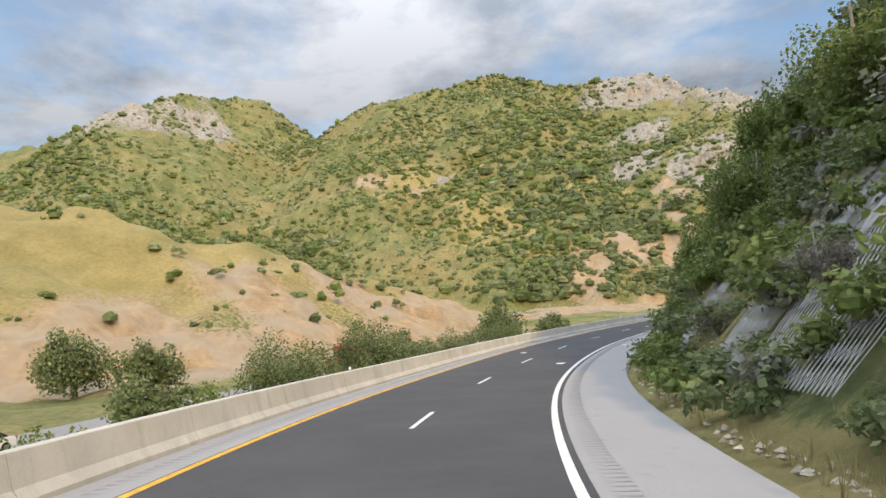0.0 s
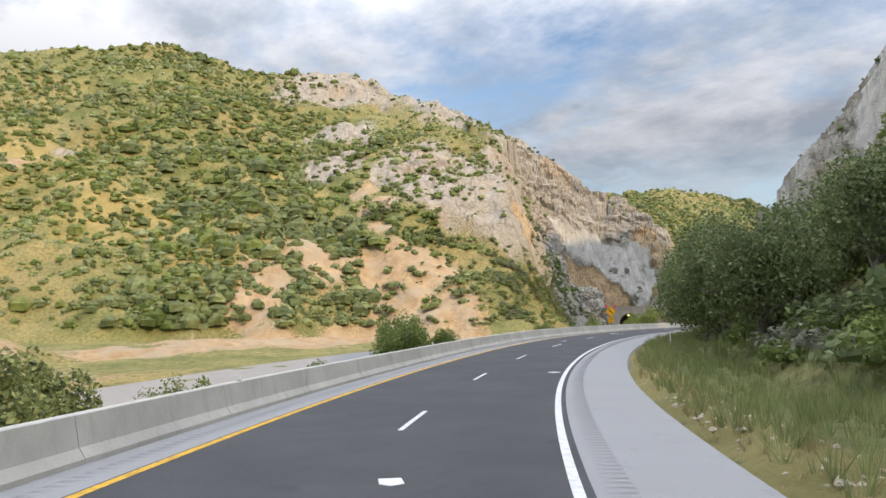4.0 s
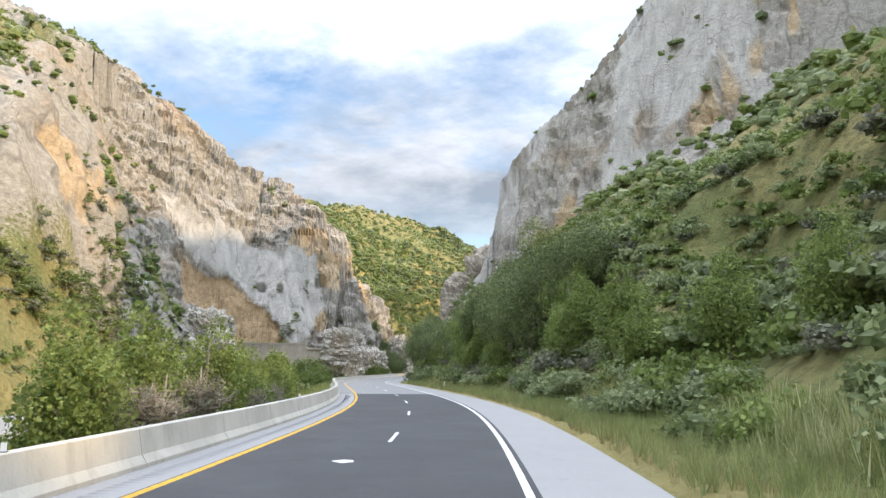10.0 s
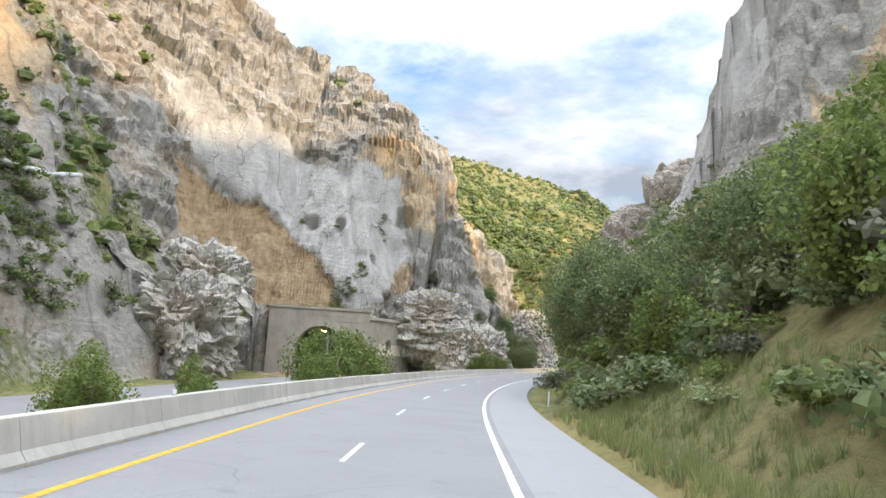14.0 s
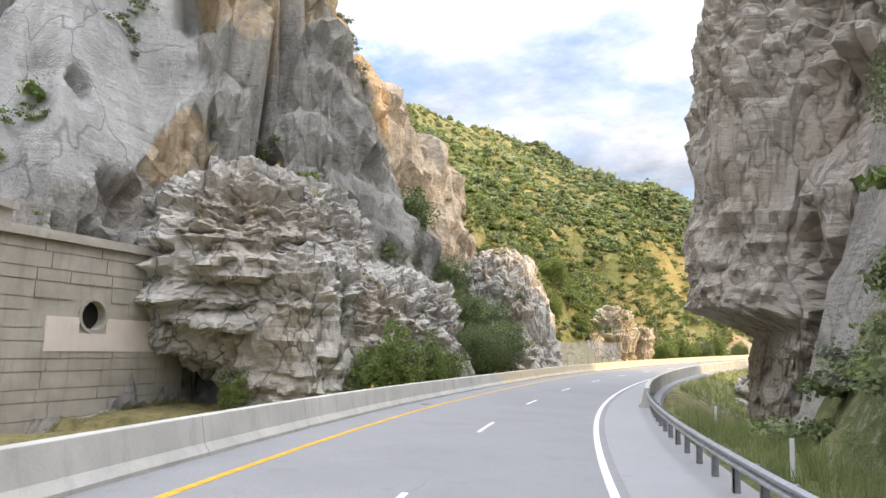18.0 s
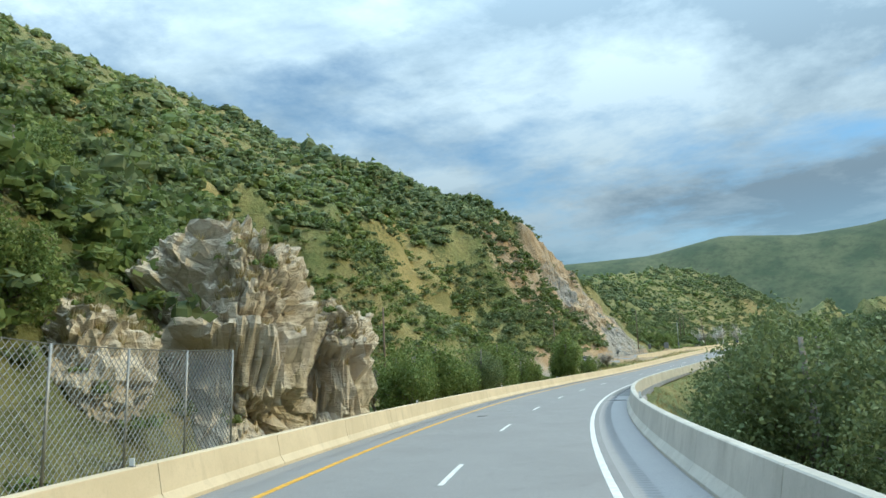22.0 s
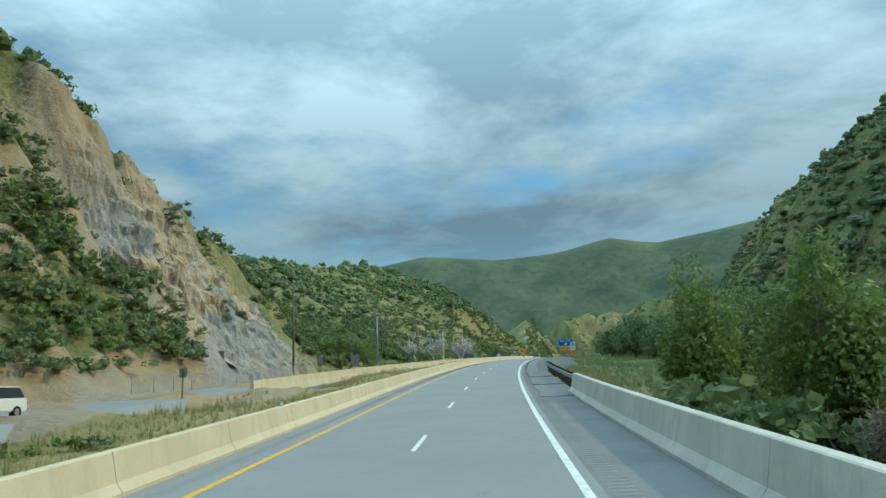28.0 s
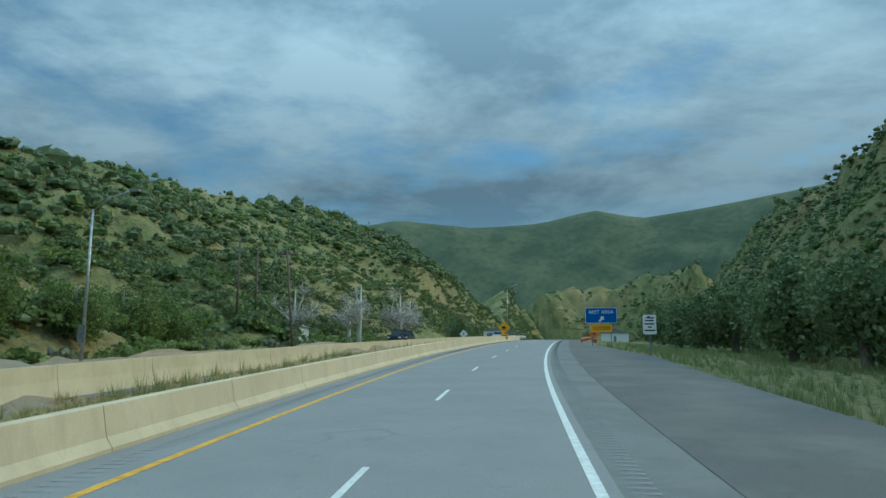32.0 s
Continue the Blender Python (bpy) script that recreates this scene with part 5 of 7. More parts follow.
# ---------- guard rails ----------
def guard_rail(label, s0, s1, lat, post_mat, post_gap, wooden, rail_mat, tail=0.0):
    top = thing("guard_rail", label, "guard rail")
    prof = [(-.0, .52), (-.07, .56), (-.07, .6), (0, .645), (0, .665), (-.07, .71), (-.07, .75), (0, .79)]

    def bow(s):
        return lat + tail * np.clip((s0 + 14 - s) / 14, 0, 1) ** 2
    s = s0
    while s < s1 - .3:
        e = min(s + 4.0, s1)
        ss = np.linspace(s, e + .05, 4)
        drop = -.45 * np.clip((s0 + 5 - ss) / 5, 0, 1) * (tail > 0)
        p = np.stack([road_at(ss, bow(ss) + a, h) + np.stack([0 * ss, 0 * ss, drop], -1) for a, h in prof] + [road_at(ss, bow(ss) + a + .012, h) + np.stack([0 * ss, 0 * ss, drop], -1) for a, h in prof[::-1]], 1)
        p = np.concatenate([p, p[:, :1]], 1)
        r, c = p.shape[:2]
        i = np.arange(r * c).reshape(r, c)
        me = bpy.data.meshes.new("rail_beam")
        fill_mesh(me, p.reshape(-1, 3), np.stack([i[:-1, :-1], i[:-1, 1:], i[1:, 1:], i[1:, :-1]], -1).reshape(-1, 4))
        me.materials.append(rail_mat)
        shared("rail_beam", me, top)
        s = e
    bm = bmesh.new()
    if wooden:
        box(bm, .16, -.1, -.4, .36, .1, .82)
        box(bm, .0, -.08, .5, .16, .08, .8)
    else:
        box(bm, .1, -.06, -.4, .13, .06, .72)
        box(bm, .1, -.06, -.4, .24, -.045, .72)
        box(bm, 0, -.07, .5, .1, .07, .78)
    me = bpy.data.meshes.new("rail_post")
    bm.to_mesh(me)
    bm.free()
    me.materials.append(post_mat)
    for s in np.arange(s0 + 1, s1, post_gap):
        shared("rail_post", me, top, road_pose(s, float(bow(s))))
    return top


guard_rail("galvanised steel guard rail on the inside of the bend", 384, 432, 3.55, DULL_STEEL, 2.0, False, STEEL, 2.2)
guard_rail("weathered steel guard rail on dark wooden posts", 654.5, 694, 4.2, POST_WOOD, 1.95, True, DULL_STEEL)


# ---------- signs ----------
def up_plate(bm, outline, depth0, depth1):
    """A plate standing up in the x-z plane, facing -y."""
    sheet(bm, outline, depth0, depth1, Matrix.Rotation(radians(90), 4, "X"))


def rounded(w, h, r=.05, z=0.0):
    out = []
    for cx, cy, a in ((w / 2 - r, h / 2 - r, 0), (-w / 2 + r, h / 2 - r, 90), (-w / 2 + r, -h / 2 + r, 180), (w / 2 - r, -h / 2 + r, 270)):
        out += [(cx + r * math.cos(radians(a + d)), cy + z + r * math.sin(radians(a + d))) for d in (0, 30, 60, 90)]
    return out


def letters(words, size, mat, parent, x, z, y=-.03):
    me = text_mesh(words, size)
    me.materials.append(mat)
    return shared("lettering", me, parent, Matrix.Translation((x, y, z)) @ Matrix.Rotation(radians(90), 4, "X"))


def curve_sign(s, lat, z_mid, size, label, post_mat, flags=False):
    g = road_at(s, lat)
    gz = land_at(s, lat)
    sign = thing("curve_warning_sign", label, "road sign", "curve warning signs", pose(g[0], g[1], gz, 0, 0, math.degrees(np.interp(s, SR, LINE_H)) + 2))
    h = z_mid - gz
    d = size / math.sqrt(2)
    bm = bmesh.new()
    box(bm, -.05, .02, -.4, .05, .12, h + d * .8)
    part("post", bm, post_mat, sign)
    bm = bmesh.new()
    up_plate(bm, [(0, h - d), (d, h), (0, h + d), (-d, h)], -.01, .012)
    part("border", bm, SIGN_BLACK, sign)
    bm = bmesh.new()
    k = d * .95
    up_plate(bm, [(0, h - k), (k, h), (0, h + k), (-k, h)], .0, .018)
    plate = part("panel", bm, SIGN_YELLOW, sign, "yellow diamond panel")
    bm = bmesh.new()
    u = size * .1
    up_plate(bm, [(2.4 * u, h - 3.2 * u), (2.5 * u, h - 1.2 * u), (1.9 * u, h - .2 * u), (-.6 * u, h + 1.0 * u), (-.9 * u, h + 2 * u), (-1.9 * u, h + 2 * u), (-1.5 * u, h + .4 * u), (1.0 * u, h - .9 * u), (1.3 * u, h - 3.2 * u)], .0, .024)
    up_plate(bm, [(-.1 * u, h + 1.8 * u), (-1.3 * u, h + 3.7 * u), (-2.7 * u, h + 1.8 * u)], .0, .024)
    part("arrow", bm, SIGN_BLACK, sign, "black winding arrow")
    w = size * .74
    zc = h - d - w / 2 + .02
    bm = bmesh.new()
    up_plate(bm, rounded(w, w, .06, zc), -.01, .012)
    part("plaque_border", bm, SIGN_BLACK, sign)
    bm = bmesh.new()
    up_plate(bm, rounded(w * .95, w * .95, .06, zc), 0, .018)
    part("plaque", bm, SIGN_YELLOW, sign, "yellow speed plaque")
    letters("50", w * .62, SIGN_BLACK, sign, 0, zc + w * .13)
    letters("MPH", w * .24, SIGN_BLACK, sign, 0, zc - w * .3)
    if flags:
        for sx in (-1, 1):
            bm = bmesh.new()
            up_plate(bm, [(sx * .3, h + d * .72), (sx * .62, h + d * .6), (sx * .98, h + d * 1.05), (sx * .62, h + d * 1.3)][::sx], .02, .03)
            part("flag", bm, PINK, sign, "faded pink cloth flag")
            bm = bmesh.new()
            tube(bm, [(sx * .1, .03, h + d * .5), (sx * .75, .03, h + d * 1.3)], [.012, .012], 6)
            part("flag_staff", bm, POLE_WOOD, sign)
    return sign


curve_sign(198.5, -10.8, -.3, 1.22, "yellow diamond curve sign with two pink flags", POLE_WOOD, True)
curve_sign(200.5, 7.7, .5, 1.22, "yellow diamond curve sign on a rusty post", RUST_POST)


def post_sign(name, label, s, lat, z_mid, w, h, mat, post_n=1, turn=0.0):
    g = road_at(s, lat)
    gz = land_at(s, lat)
    sign = thing(name, label, "road sign", "", pose(g[0], g[1], gz, 0, 0, math.degrees(np.interp(s, SR, LINE_H)) + turn))
    for k in range(post_n):
        x = 0 if post_n == 1 else (k - .5) * w * .6
        bm = bmesh.new()
        box(bm, x - .05, .03, -.4, x + .05, .13, z_mid - gz + h / 2)
        part("post", bm, DULL_STEEL, sign)
    if mat:
        bm = bmesh.new()
        up_plate(bm, rounded(w, h, .08, z_mid - gz), -.01, .012)
        part("border", bm, SIGN_WHITE, sign)
        bm = bmesh.new()
        up_plate(bm, rounded(w - .1, h - .1, .06, z_mid - gz), 0, .018)
        part("panel", bm, mat, sign)
    return sign, z_mid - gz


rest, zr0 = post_sign("rest_area_sign", "blue rest area sign with a closed panel below", 790, 7.0, 10.75, 3.5, 1.75, SIGN_BLUE, 2)
letters("REST AREA", .56, SIGN_WHITE, rest, 0, zr0 + .36)
bm = bmesh.new()
up_plate(bm, [(-.3, zr0 - .62), (-.16, zr0 - .76), (.14, zr0 - .46), (.27, zr0 - .58), (.3, zr0 - .12), (-.14, zr0 - .15), (-.02, zr0 - .3)], 0, .026)
part("arrow", bm, SIGN_WHITE, rest, "white slanting arrow")
bm = bmesh.new()
up_plate(bm, rounded(2.35, .85, .05, zr0 - 1.45), 0, .02)
part("closed_panel", bm, SIGN_YELLOW, rest, "yellow closed panel")
letters("CLOSED", .52, SIGN_BLACK, rest, 0, zr0 - 1.45)
spd, zs0 = post_sign("aircraft_speed_sign", "white aircraft speed enforcement sign", 764, 9.2, 8.3, 1.0, 1.5, SIGN_WHITE)
bm = bmesh.new()
up_plate(bm, [(-.38, zs0 + .5), (.3, zs0 + .44), (.4, zs0 + .56), (.1, zs0 + .54), (-.1, zs0 + .68), (-.16, zs0 + .56)], 0, .026)
part("aeroplane_symbol", bm, SIGN_BLACK, spd)
for k in range(4):
    bm = bmesh.new()
    w = (.33, .38, .14, .4)[k]
    up_plate(bm, [(-w, zs0 + .25 - k * .25), (w, zs0 + .25 - k * .25), (w, zs0 + .35 - k * .25), (-w, zs0 + .35 - k * .25)], 0, .026)
    part("text_bar", bm, SIGN_BLACK, spd)


def diamond(name, label, s, lat, z_mid, size, mat, mark, plaque=True):
    sign, h = post_sign(name, label, s, lat, z_mid, .1, size, None)
    d = size / math.sqrt(2)
    bm = bmesh.new()
    up_plate(bm, [(0, h - d), (d, h), (0, h + d), (-d, h)], 0, .015)
    part("panel", bm, mat, sign)
    bm = bmesh.new()
    for q in mark:
        up_plate(bm, [(x * size, h + z * size) for x, z in q], 0, .024)
    part("symbol", bm, SIGN_BLACK, sign)
    if plaque:
        bm = bmesh.new()
        up_plate(bm, rounded(size * .8, size * .7, .05, h - d - size * .36), 0, .015)
        part("plaque", bm, mat, sign)
        bm = bmesh.new()
        for zz in (-.2, -.45):
            up_plate(bm, [(-size * .28, h - d + size * zz - .08), (size * .28, h - d + size * zz - .08), (size * .28, h - d + size * zz + .05), (-size * .28, h - d + size * zz + .05)], 0, .022)
        part("text_bar", bm, SIGN_BLACK, sign)
    return sign


TRUCK = [[(-.25, -.12), (.25, -.12), (.25, .0), (.1, .02), (.1, .14), (-.25, .14)], [(-.3, -.22), (.3, -.26), (.3, -.18), (-.3, -.16)]]
diamond("truck_warning_sign", "yellow diamond warning sign beside the median barrier", 832, -7.9, 11.6, 1.5, SIGN_YELLOW, TRUCK)
diamond("warning_sign", "small pale diamond sign seen across the road", 838, -16, 10.8, 1.1, SIGN_WHITE, [[(-.05, -.3), (.05, -.3), (.05, .3), (-.05, .3)]], False)
diamond("road_work_sign", "orange warning sign by the ramp", 830, 7.4, 10.3, 1.2, ORANGE, [[(-.2, -.1), (.2, -.1), (.1, .15), (-.1, .15)]])
for k in range(9):
    s, lat = 815 + k * 7, 5.2 + .25 * k
    c = thing("traffic_cone", "orange traffic cone with a white band", "traffic cone", "cones along the closed ramp", road_pose(s, lat, -.02))
    bm = bmesh.new()
    box(bm, -.18, -.18, 0, .18, .18, .04)
    part("base", bm, ORANGE, c)
    bm = bmesh.new()
    tube(bm, [(0, 0, .04), (0, 0, .72)], [.14, .03], 12)
    part("cone", bm, ORANGE, c)
    bm = bmesh.new()
    tube(bm, [(0, 0, .4), (0, 0, .55)], [.088, .066], 12)
    part("band", bm, SIGN_WHITE, c)


# signs of the other carriageway, seen from behind
def back_sign(s, lat, w, h, z, label, posts=1):
    gz = land_at(s, lat)
    g = road_at(s, lat)
    sign = thing("back_of_sign", label, "road sign", "", pose(g[0], g[1], gz, 0, 0, math.degrees(np.interp(s, SR, LINE_H))))
    for k in range(posts):
        x = 0 if posts == 1 else (k - .5) * w * .8
        bm = bmesh.new()
        box(bm, x - .04, -.08, -.3, x + .04, .0, z + h / 2)
        part("post", bm, POLE_WOOD, sign)
    bm = bmesh.new()
    up_plate(bm, rounded(w, h, .05, z), -.02, -.005)
    part("panel", bm, DULL_STEEL, sign, "bare metal back of the panel")


back_sign(602, -41.5, .9, 1.2, 2.2, "plain metal back of a road sign", 2)
back_sign(590, -42, 1.0, 1.0, 2.4, "plain metal back of a diamond sign")
back_sign(668, -24.2, .6, .7, 1.9, "plain metal back of a small sign on the barrier")
back_sign(742, -30, 1.6, 1.9, 2.2, "dark back of a tall road sign")
back_sign(726, -31, .9, 1.6, 2.4, "dark back of a narrow road sign")
back_sign(583, -28, .7, .9, 1.6, "plain metal back of a low sign")


# ---------- poles ----------
def lamp_post(s, lat, z0, z1, label, arm):
    p = road_at(s, lat)
    t = thing("street_lamp", label, "street lamp", "street lamps", pose(p[0], p[1], z0, 0, 0, math.degrees(np.interp(s, SR, LINE_H))))
    h = z1 - z0
    bm = bmesh.new()
    tube(bm, [(0, 0, -.3), (0, 0, h * .5), (0, 0, h)], [.13, .1, .07], 10)
    part("pole", bm, STEEL, t)
    bm = bmesh.new()
    tube(bm, [(0, 0, h - .1), (arm * .5, 0, h + .8), (arm, 0, h + 1.15)], [.05, .045, .04], 8)
    part("arm", bm, STEEL, t)
    bm = bmesh.new()
    box(bm, arm - .1, -.12, h + 1.08, arm + .6, .12, h + 1.22)
    part("lamp_head", bm, DULL_STEEL, t)
    bm = bmesh.new()
    box(bm, -.25, -.2, 1.6, .25, -.1, 2.7)
    part("box", bm, DULL_STEEL, t)


lamp_post(749, -27.6, 5.0, 15.2, "grey steel street lamp with a long arm", 2.6)
lamp_post(892, 7.5, 10.5, 20, "grey steel street lamp near the ramp", -2.4)
lamp_post(868, -11, 10, 22, "tall grey street lamp beyond the sign", 2.4)


def utility_pole(x, y, z0, h, label, lean=(0, 0), bar=True, turn=0.0):
    t = thing("utility_pole", label, "utility pole", "utility poles", pose(x, y, z0, lean[0], lean[1], turn))
    bm = bmesh.new()
    tube(bm, [(0, 0, -1), (0, 0, h)], [.17, .11], 9)
    part("pole", bm, POLE_WOOD, t)
    if bar:
        bm = bmesh.new()
        box(bm, -1.2, -.06, h - .7, 1.2, .06, h - .55)
        part("cross_arm", bm, POLE_WOOD, t)
        for x0 in (-1.05, -.4, .4, 1.05):
            bm = bmesh.new()
            tube(bm, [(x0, 0, h - .55), (x0, 0, h - .38)], [.05, .04], 6)
            part("insulator", bm, DULL_STEEL, t)


q = road_at(716, -31.7)
utility_pole(q[0], q[1], 4.0, 13.5, "wooden utility pole at the foot of the cut", (0, 0), False)
q = road_at(786, -28)
utility_pole(q[0], q[1], 6.6, 12.0, "leaning wooden utility pole", (0, -5), True, -70)
q = road_at(800, -42)
utility_pole(q[0], q[1], 12, 11, "wooden utility pole on the bank", (0, 0), True, -80)
q = road_at(808, -43)
utility_pole(q[0], q[1], 12, 11, "wooden utility pole beside another", (0, 0), True, -80)
utility_pole(895, 374, 66, 10, "wooden utility pole on the hill crest", (0, 0), True, -80)
q = road_at(640, -31)
utility_pole(q[0], q[1], -1.5, 11, "thin wooden pole beside the other carriageway", (0, 2), False)
q = road_at(566, -30)
utility_pole(q[0], q[1], -5, 11, "thin wooden pole among the trees", (0, -2), False)
q = road_at(412, -38)
utility_pole(q[0], q[1], -9.5, 3.5, "short wooden post near the tunnel", (0, 0), False)


# ---------- small road furniture ----------
def delineator(s, lat, label, face, dz=0.0, h=.95):
    z = land_at(s, lat) if dz is None else float(road_at(s, lat)[2]) + dz
    p = road_at(s, lat)
    t = thing("delineator", label, "marker post", "roadside marker posts", pose(p[0], p[1], z, 0, 0, math.degrees(np.interp(s, SR, LINE_H))))
    bm = bmesh.new()
    box(bm, -.05, -.015, -.2, .05, .015, h)
    part("post", bm, SIGN_WHITE, t)
    bm = bmesh.new()
    box(bm, -.045, -.022, h - .28, .045, -.015, h - .06)
    part("reflector", bm, face, t)


for s, lat in ((72, 6.2), (142, 6.6), (300, 5.2), (348, 5.2), (398, 5.6), (410, 5.6), (425, 6.2)):
    delineator(s, lat, "white marker post in the verge", SIGN_WHITE, None)
delineator(389, 4.3, "white marker post with a yellow face", SIGN_YELLOW, -.05, 1.1)
for k, s in enumerate(np.arange(6, 700, 24.4)):
    t = thing("barrier_reflector", "small reflector on the barrier top", "reflector", "reflectors on the median barrier", road_pose(float(s), -7.78, .86))
    bm = bmesh.new()
    box(bm, -.05, -.012, 0, .05, .012, .16)
    part("plate", bm, YELLOW if 330 < s < 480 else SIGN_WHITE, t)
    bm = bmesh.new()
    box(bm, -.06, -.05, 0, .06, .05, .02)
    part("foot", bm, DULL_STEEL, t)
for s in (487, 515, 590, 622):
    t = thing("barrier_reflector", "white marker on the curved barrier", "reflector", "markers on the side barrier", road_pose(float(s), 3.52 + float(np.interp(s, *SIDE)), .98))
    bm = bmesh.new()
    box(bm, -.06, -.015, 0, .06, .015, .3)
    part("plate", bm, SIGN_WHITE, t)
    bm = bmesh.new()
    box(bm, -.07, -.05, 0, .07, .05, .02)
    part("foot", bm, DULL_STEEL, t)


def drain(s, lat):
    t = thing("drain_grate", "iron drain grate in a concrete slab", "drain", "drains in the shoulder", road_pose(s, lat, -.02))
    bm = bmesh.new()
    box(bm, -1.2, -.75, -.1, .9, .75, .008)
    part("slab", bm, SHOULDER, t)
    # full black plate, its colour standing in for the unlit pit below the bars
    bm = bmesh.new()
    box(bm, .0, -.42, .0, .75, .42, .012)
    part("frame", bm, SIGN_BLACK, t)
    for k in range(7):
        bm = bmesh.new()
        box(bm, .04, -.38 + k * .12, .0, .71, -.32 + k * .12, .02)
        part("bar", bm, DULL_STEEL, t)


for s in (534, 566, 598, 652.5, 664, 676):
    drain(s, 3.2 if s > 640 else 2.15)

for k, (s, lat, w) in enumerate(((55, -4.2, .5), (62, 2.6, .35), (44, .3, .6), (150, -3.2, .5), (172, -3.6, .7), (95, -1.5, .4), (118, .8, .5), (205, -3.4, .6), (232, -3.0, .5), (490, -6.6, .5), (425, -6.6, .4), (520, -4.6, .6))):
    bm = bmesh.new()
    sheet(bm, [(-w / 2, -.2), (w * .4, -.25), (w / 2, .1), (.05, .28), (-w * .45, .2)], .0, .01)
    ob = part("road_scrap", bm, SIGN_WHITE if k < 9 else OLD_TAR)
    ob.matrix_basis = road_pose(s, lat, .003, k * 40)
    tagged(ob, "flat scrap of paint lying on the road", "debris", "scraps on the road")

t = thing("crumpled_bag", "crumpled silver tarpaulin dumped in the verge", "debris", "", road_pose(203, 8.4, 0))
bm = bmesh.new()
bmesh.ops.create_icosphere(bm, subdivisions=4, radius=.6)
for v in bm.verts:
    k = noise.fractal(v.co * 2.6, 1, 2, 4)
    v.co = Vector((v.co.x * .7, v.co.y * .7, v.co.z * 1.15 + .5)) * (1 + .45 * k)
ob = part("sheet", bm, plain("silver_tarp", (.45, .47, .5), .35, .3, .3, 5), t)


# ---------- fences and netting ----------
def net_fence(label, s0, s1, lat, h, gap=3.0, lean=0.0, base=None, mesh_gap=.22):
    t = thing("wire_fence", label, "fence")
    tops = []
    for s in np.arange(s0, s1 + .1, gap):
        g = road_at(s, lat)
        z = land_at(s, lat) if base is None else float(g[2]) + base
        bm = bmesh.new()
        e = Vector((0, 0, 1))
        tube(bm, [(g[0], g[1], z - .3), (g[0], g[1], z + h)], [.045, .04], 6)
        part("fence_post", bm, FENCE_WIRE, t)
        tops.append((g[0], g[1], z))
    v, f = [], []

    def strand(a, b, r=.012):
        i = len(v)
        d = Vector(b) - Vector(a)
        u = d.orthogonal().normalized() * r
        w = d.normalized().cross(u)
        for p in (a, b):
            v.extend([tuple(Vector(p) + u), tuple(Vector(p) - u * .5 + w * .87), tuple(Vector(p) - u * .5 - w * .87)])
        f.extend([(i, i + 1, i + 4, i + 3), (i + 1, i + 2, i + 5, i + 4), (i + 2, i, i + 3, i + 5)])
    for a, b in zip(tops[:-1], tops[1:]):
        a, b = Vector(a), Vector(b)
        L = (b - a).length
        n = int(L / mesh_gap)
        k_up = h / mesh_gap
        for k in range(-int(k_up), n):
            for sgn in (1, -1):
                u0, u1 = k * mesh_gap, k * mesh_gap + h
                c0, c1 = max(u0, 0), min(u1, L)
                if c1 <= c0:
                    continue
                z0, z1 = c0 - u0, c1 - u0
                if sgn < 0:
                    z0, z1 = h - z0, h - z1
                strand(a + (b - a) * (c0 / L) + Vector((0, 0, z0)), a + (b - a) * (c1 / L) + Vector((0, 0, z1)))
        strand(a + Vector((0, 0, h)), b + Vector((0, 0, h)), .02)
    me = bpy.data.meshes.new("wire_net")
    fill_mesh(me, v, f)
    me.materials.append(FENCE_WIRE)
    shared("wire_net", me, t)


net_fence("rockfall wire fence with a sagging top wire", 478, 505, -11.2, 3.6)
net_fence("low sagging rockfall fence at the foot of the cut", 672, 716, -30.5, 1.9, 3.6, 0, None, .3)
net_fence("rockfall netting draped beside the tunnel", 390, 408, -44.5, 3.0, 4.5, 0, None, .35)


def slope_net():
    """Grey rockfall netting hanging down the bank beside the first bend."""
    t = thing("slope_netting", "grey rockfall netting hanging on the bank", "netting")
    v, f = [], []
    for c0, c1 in ((14, 20), (21, 25), (33, 36)):
        for k in range(int((c1 - c0) / .25)):
            for sgn in (1, -1):
                j = np.arange(14)
                g = road_at(c0 + k * .25 + sgn * j * .22, 6.3 + j * .75)
                g[:, 2] = land(g[:, 0], g[:, 1])[0] + .45
                pts = [tuple(q) for q in g]
                for a, b in zip(pts[:-1], pts[1:]):
                    i = len(v)
                    d = (Vector(b) - Vector(a))
                    u = d.orthogonal().normalized() * .014
                    w = d.normalized().cross(u)
                    for p in (a, b):
                        v.extend([tuple(Vector(p) + u), tuple(Vector(p) - u * .5 + w * .87), tuple(Vector(p) - u * .5 - w * .87)])
                    f.extend([(i, i + 1, i + 4, i + 3), (i + 1, i + 2, i + 5, i + 4), (i + 2, i, i + 3, i + 5)])
    me = bpy.data.meshes.new("netting")
    fill_mesh(me, v, f)
    me.materials.append(FENCE_WIRE)
    shared("netting", me, t)


slope_net()


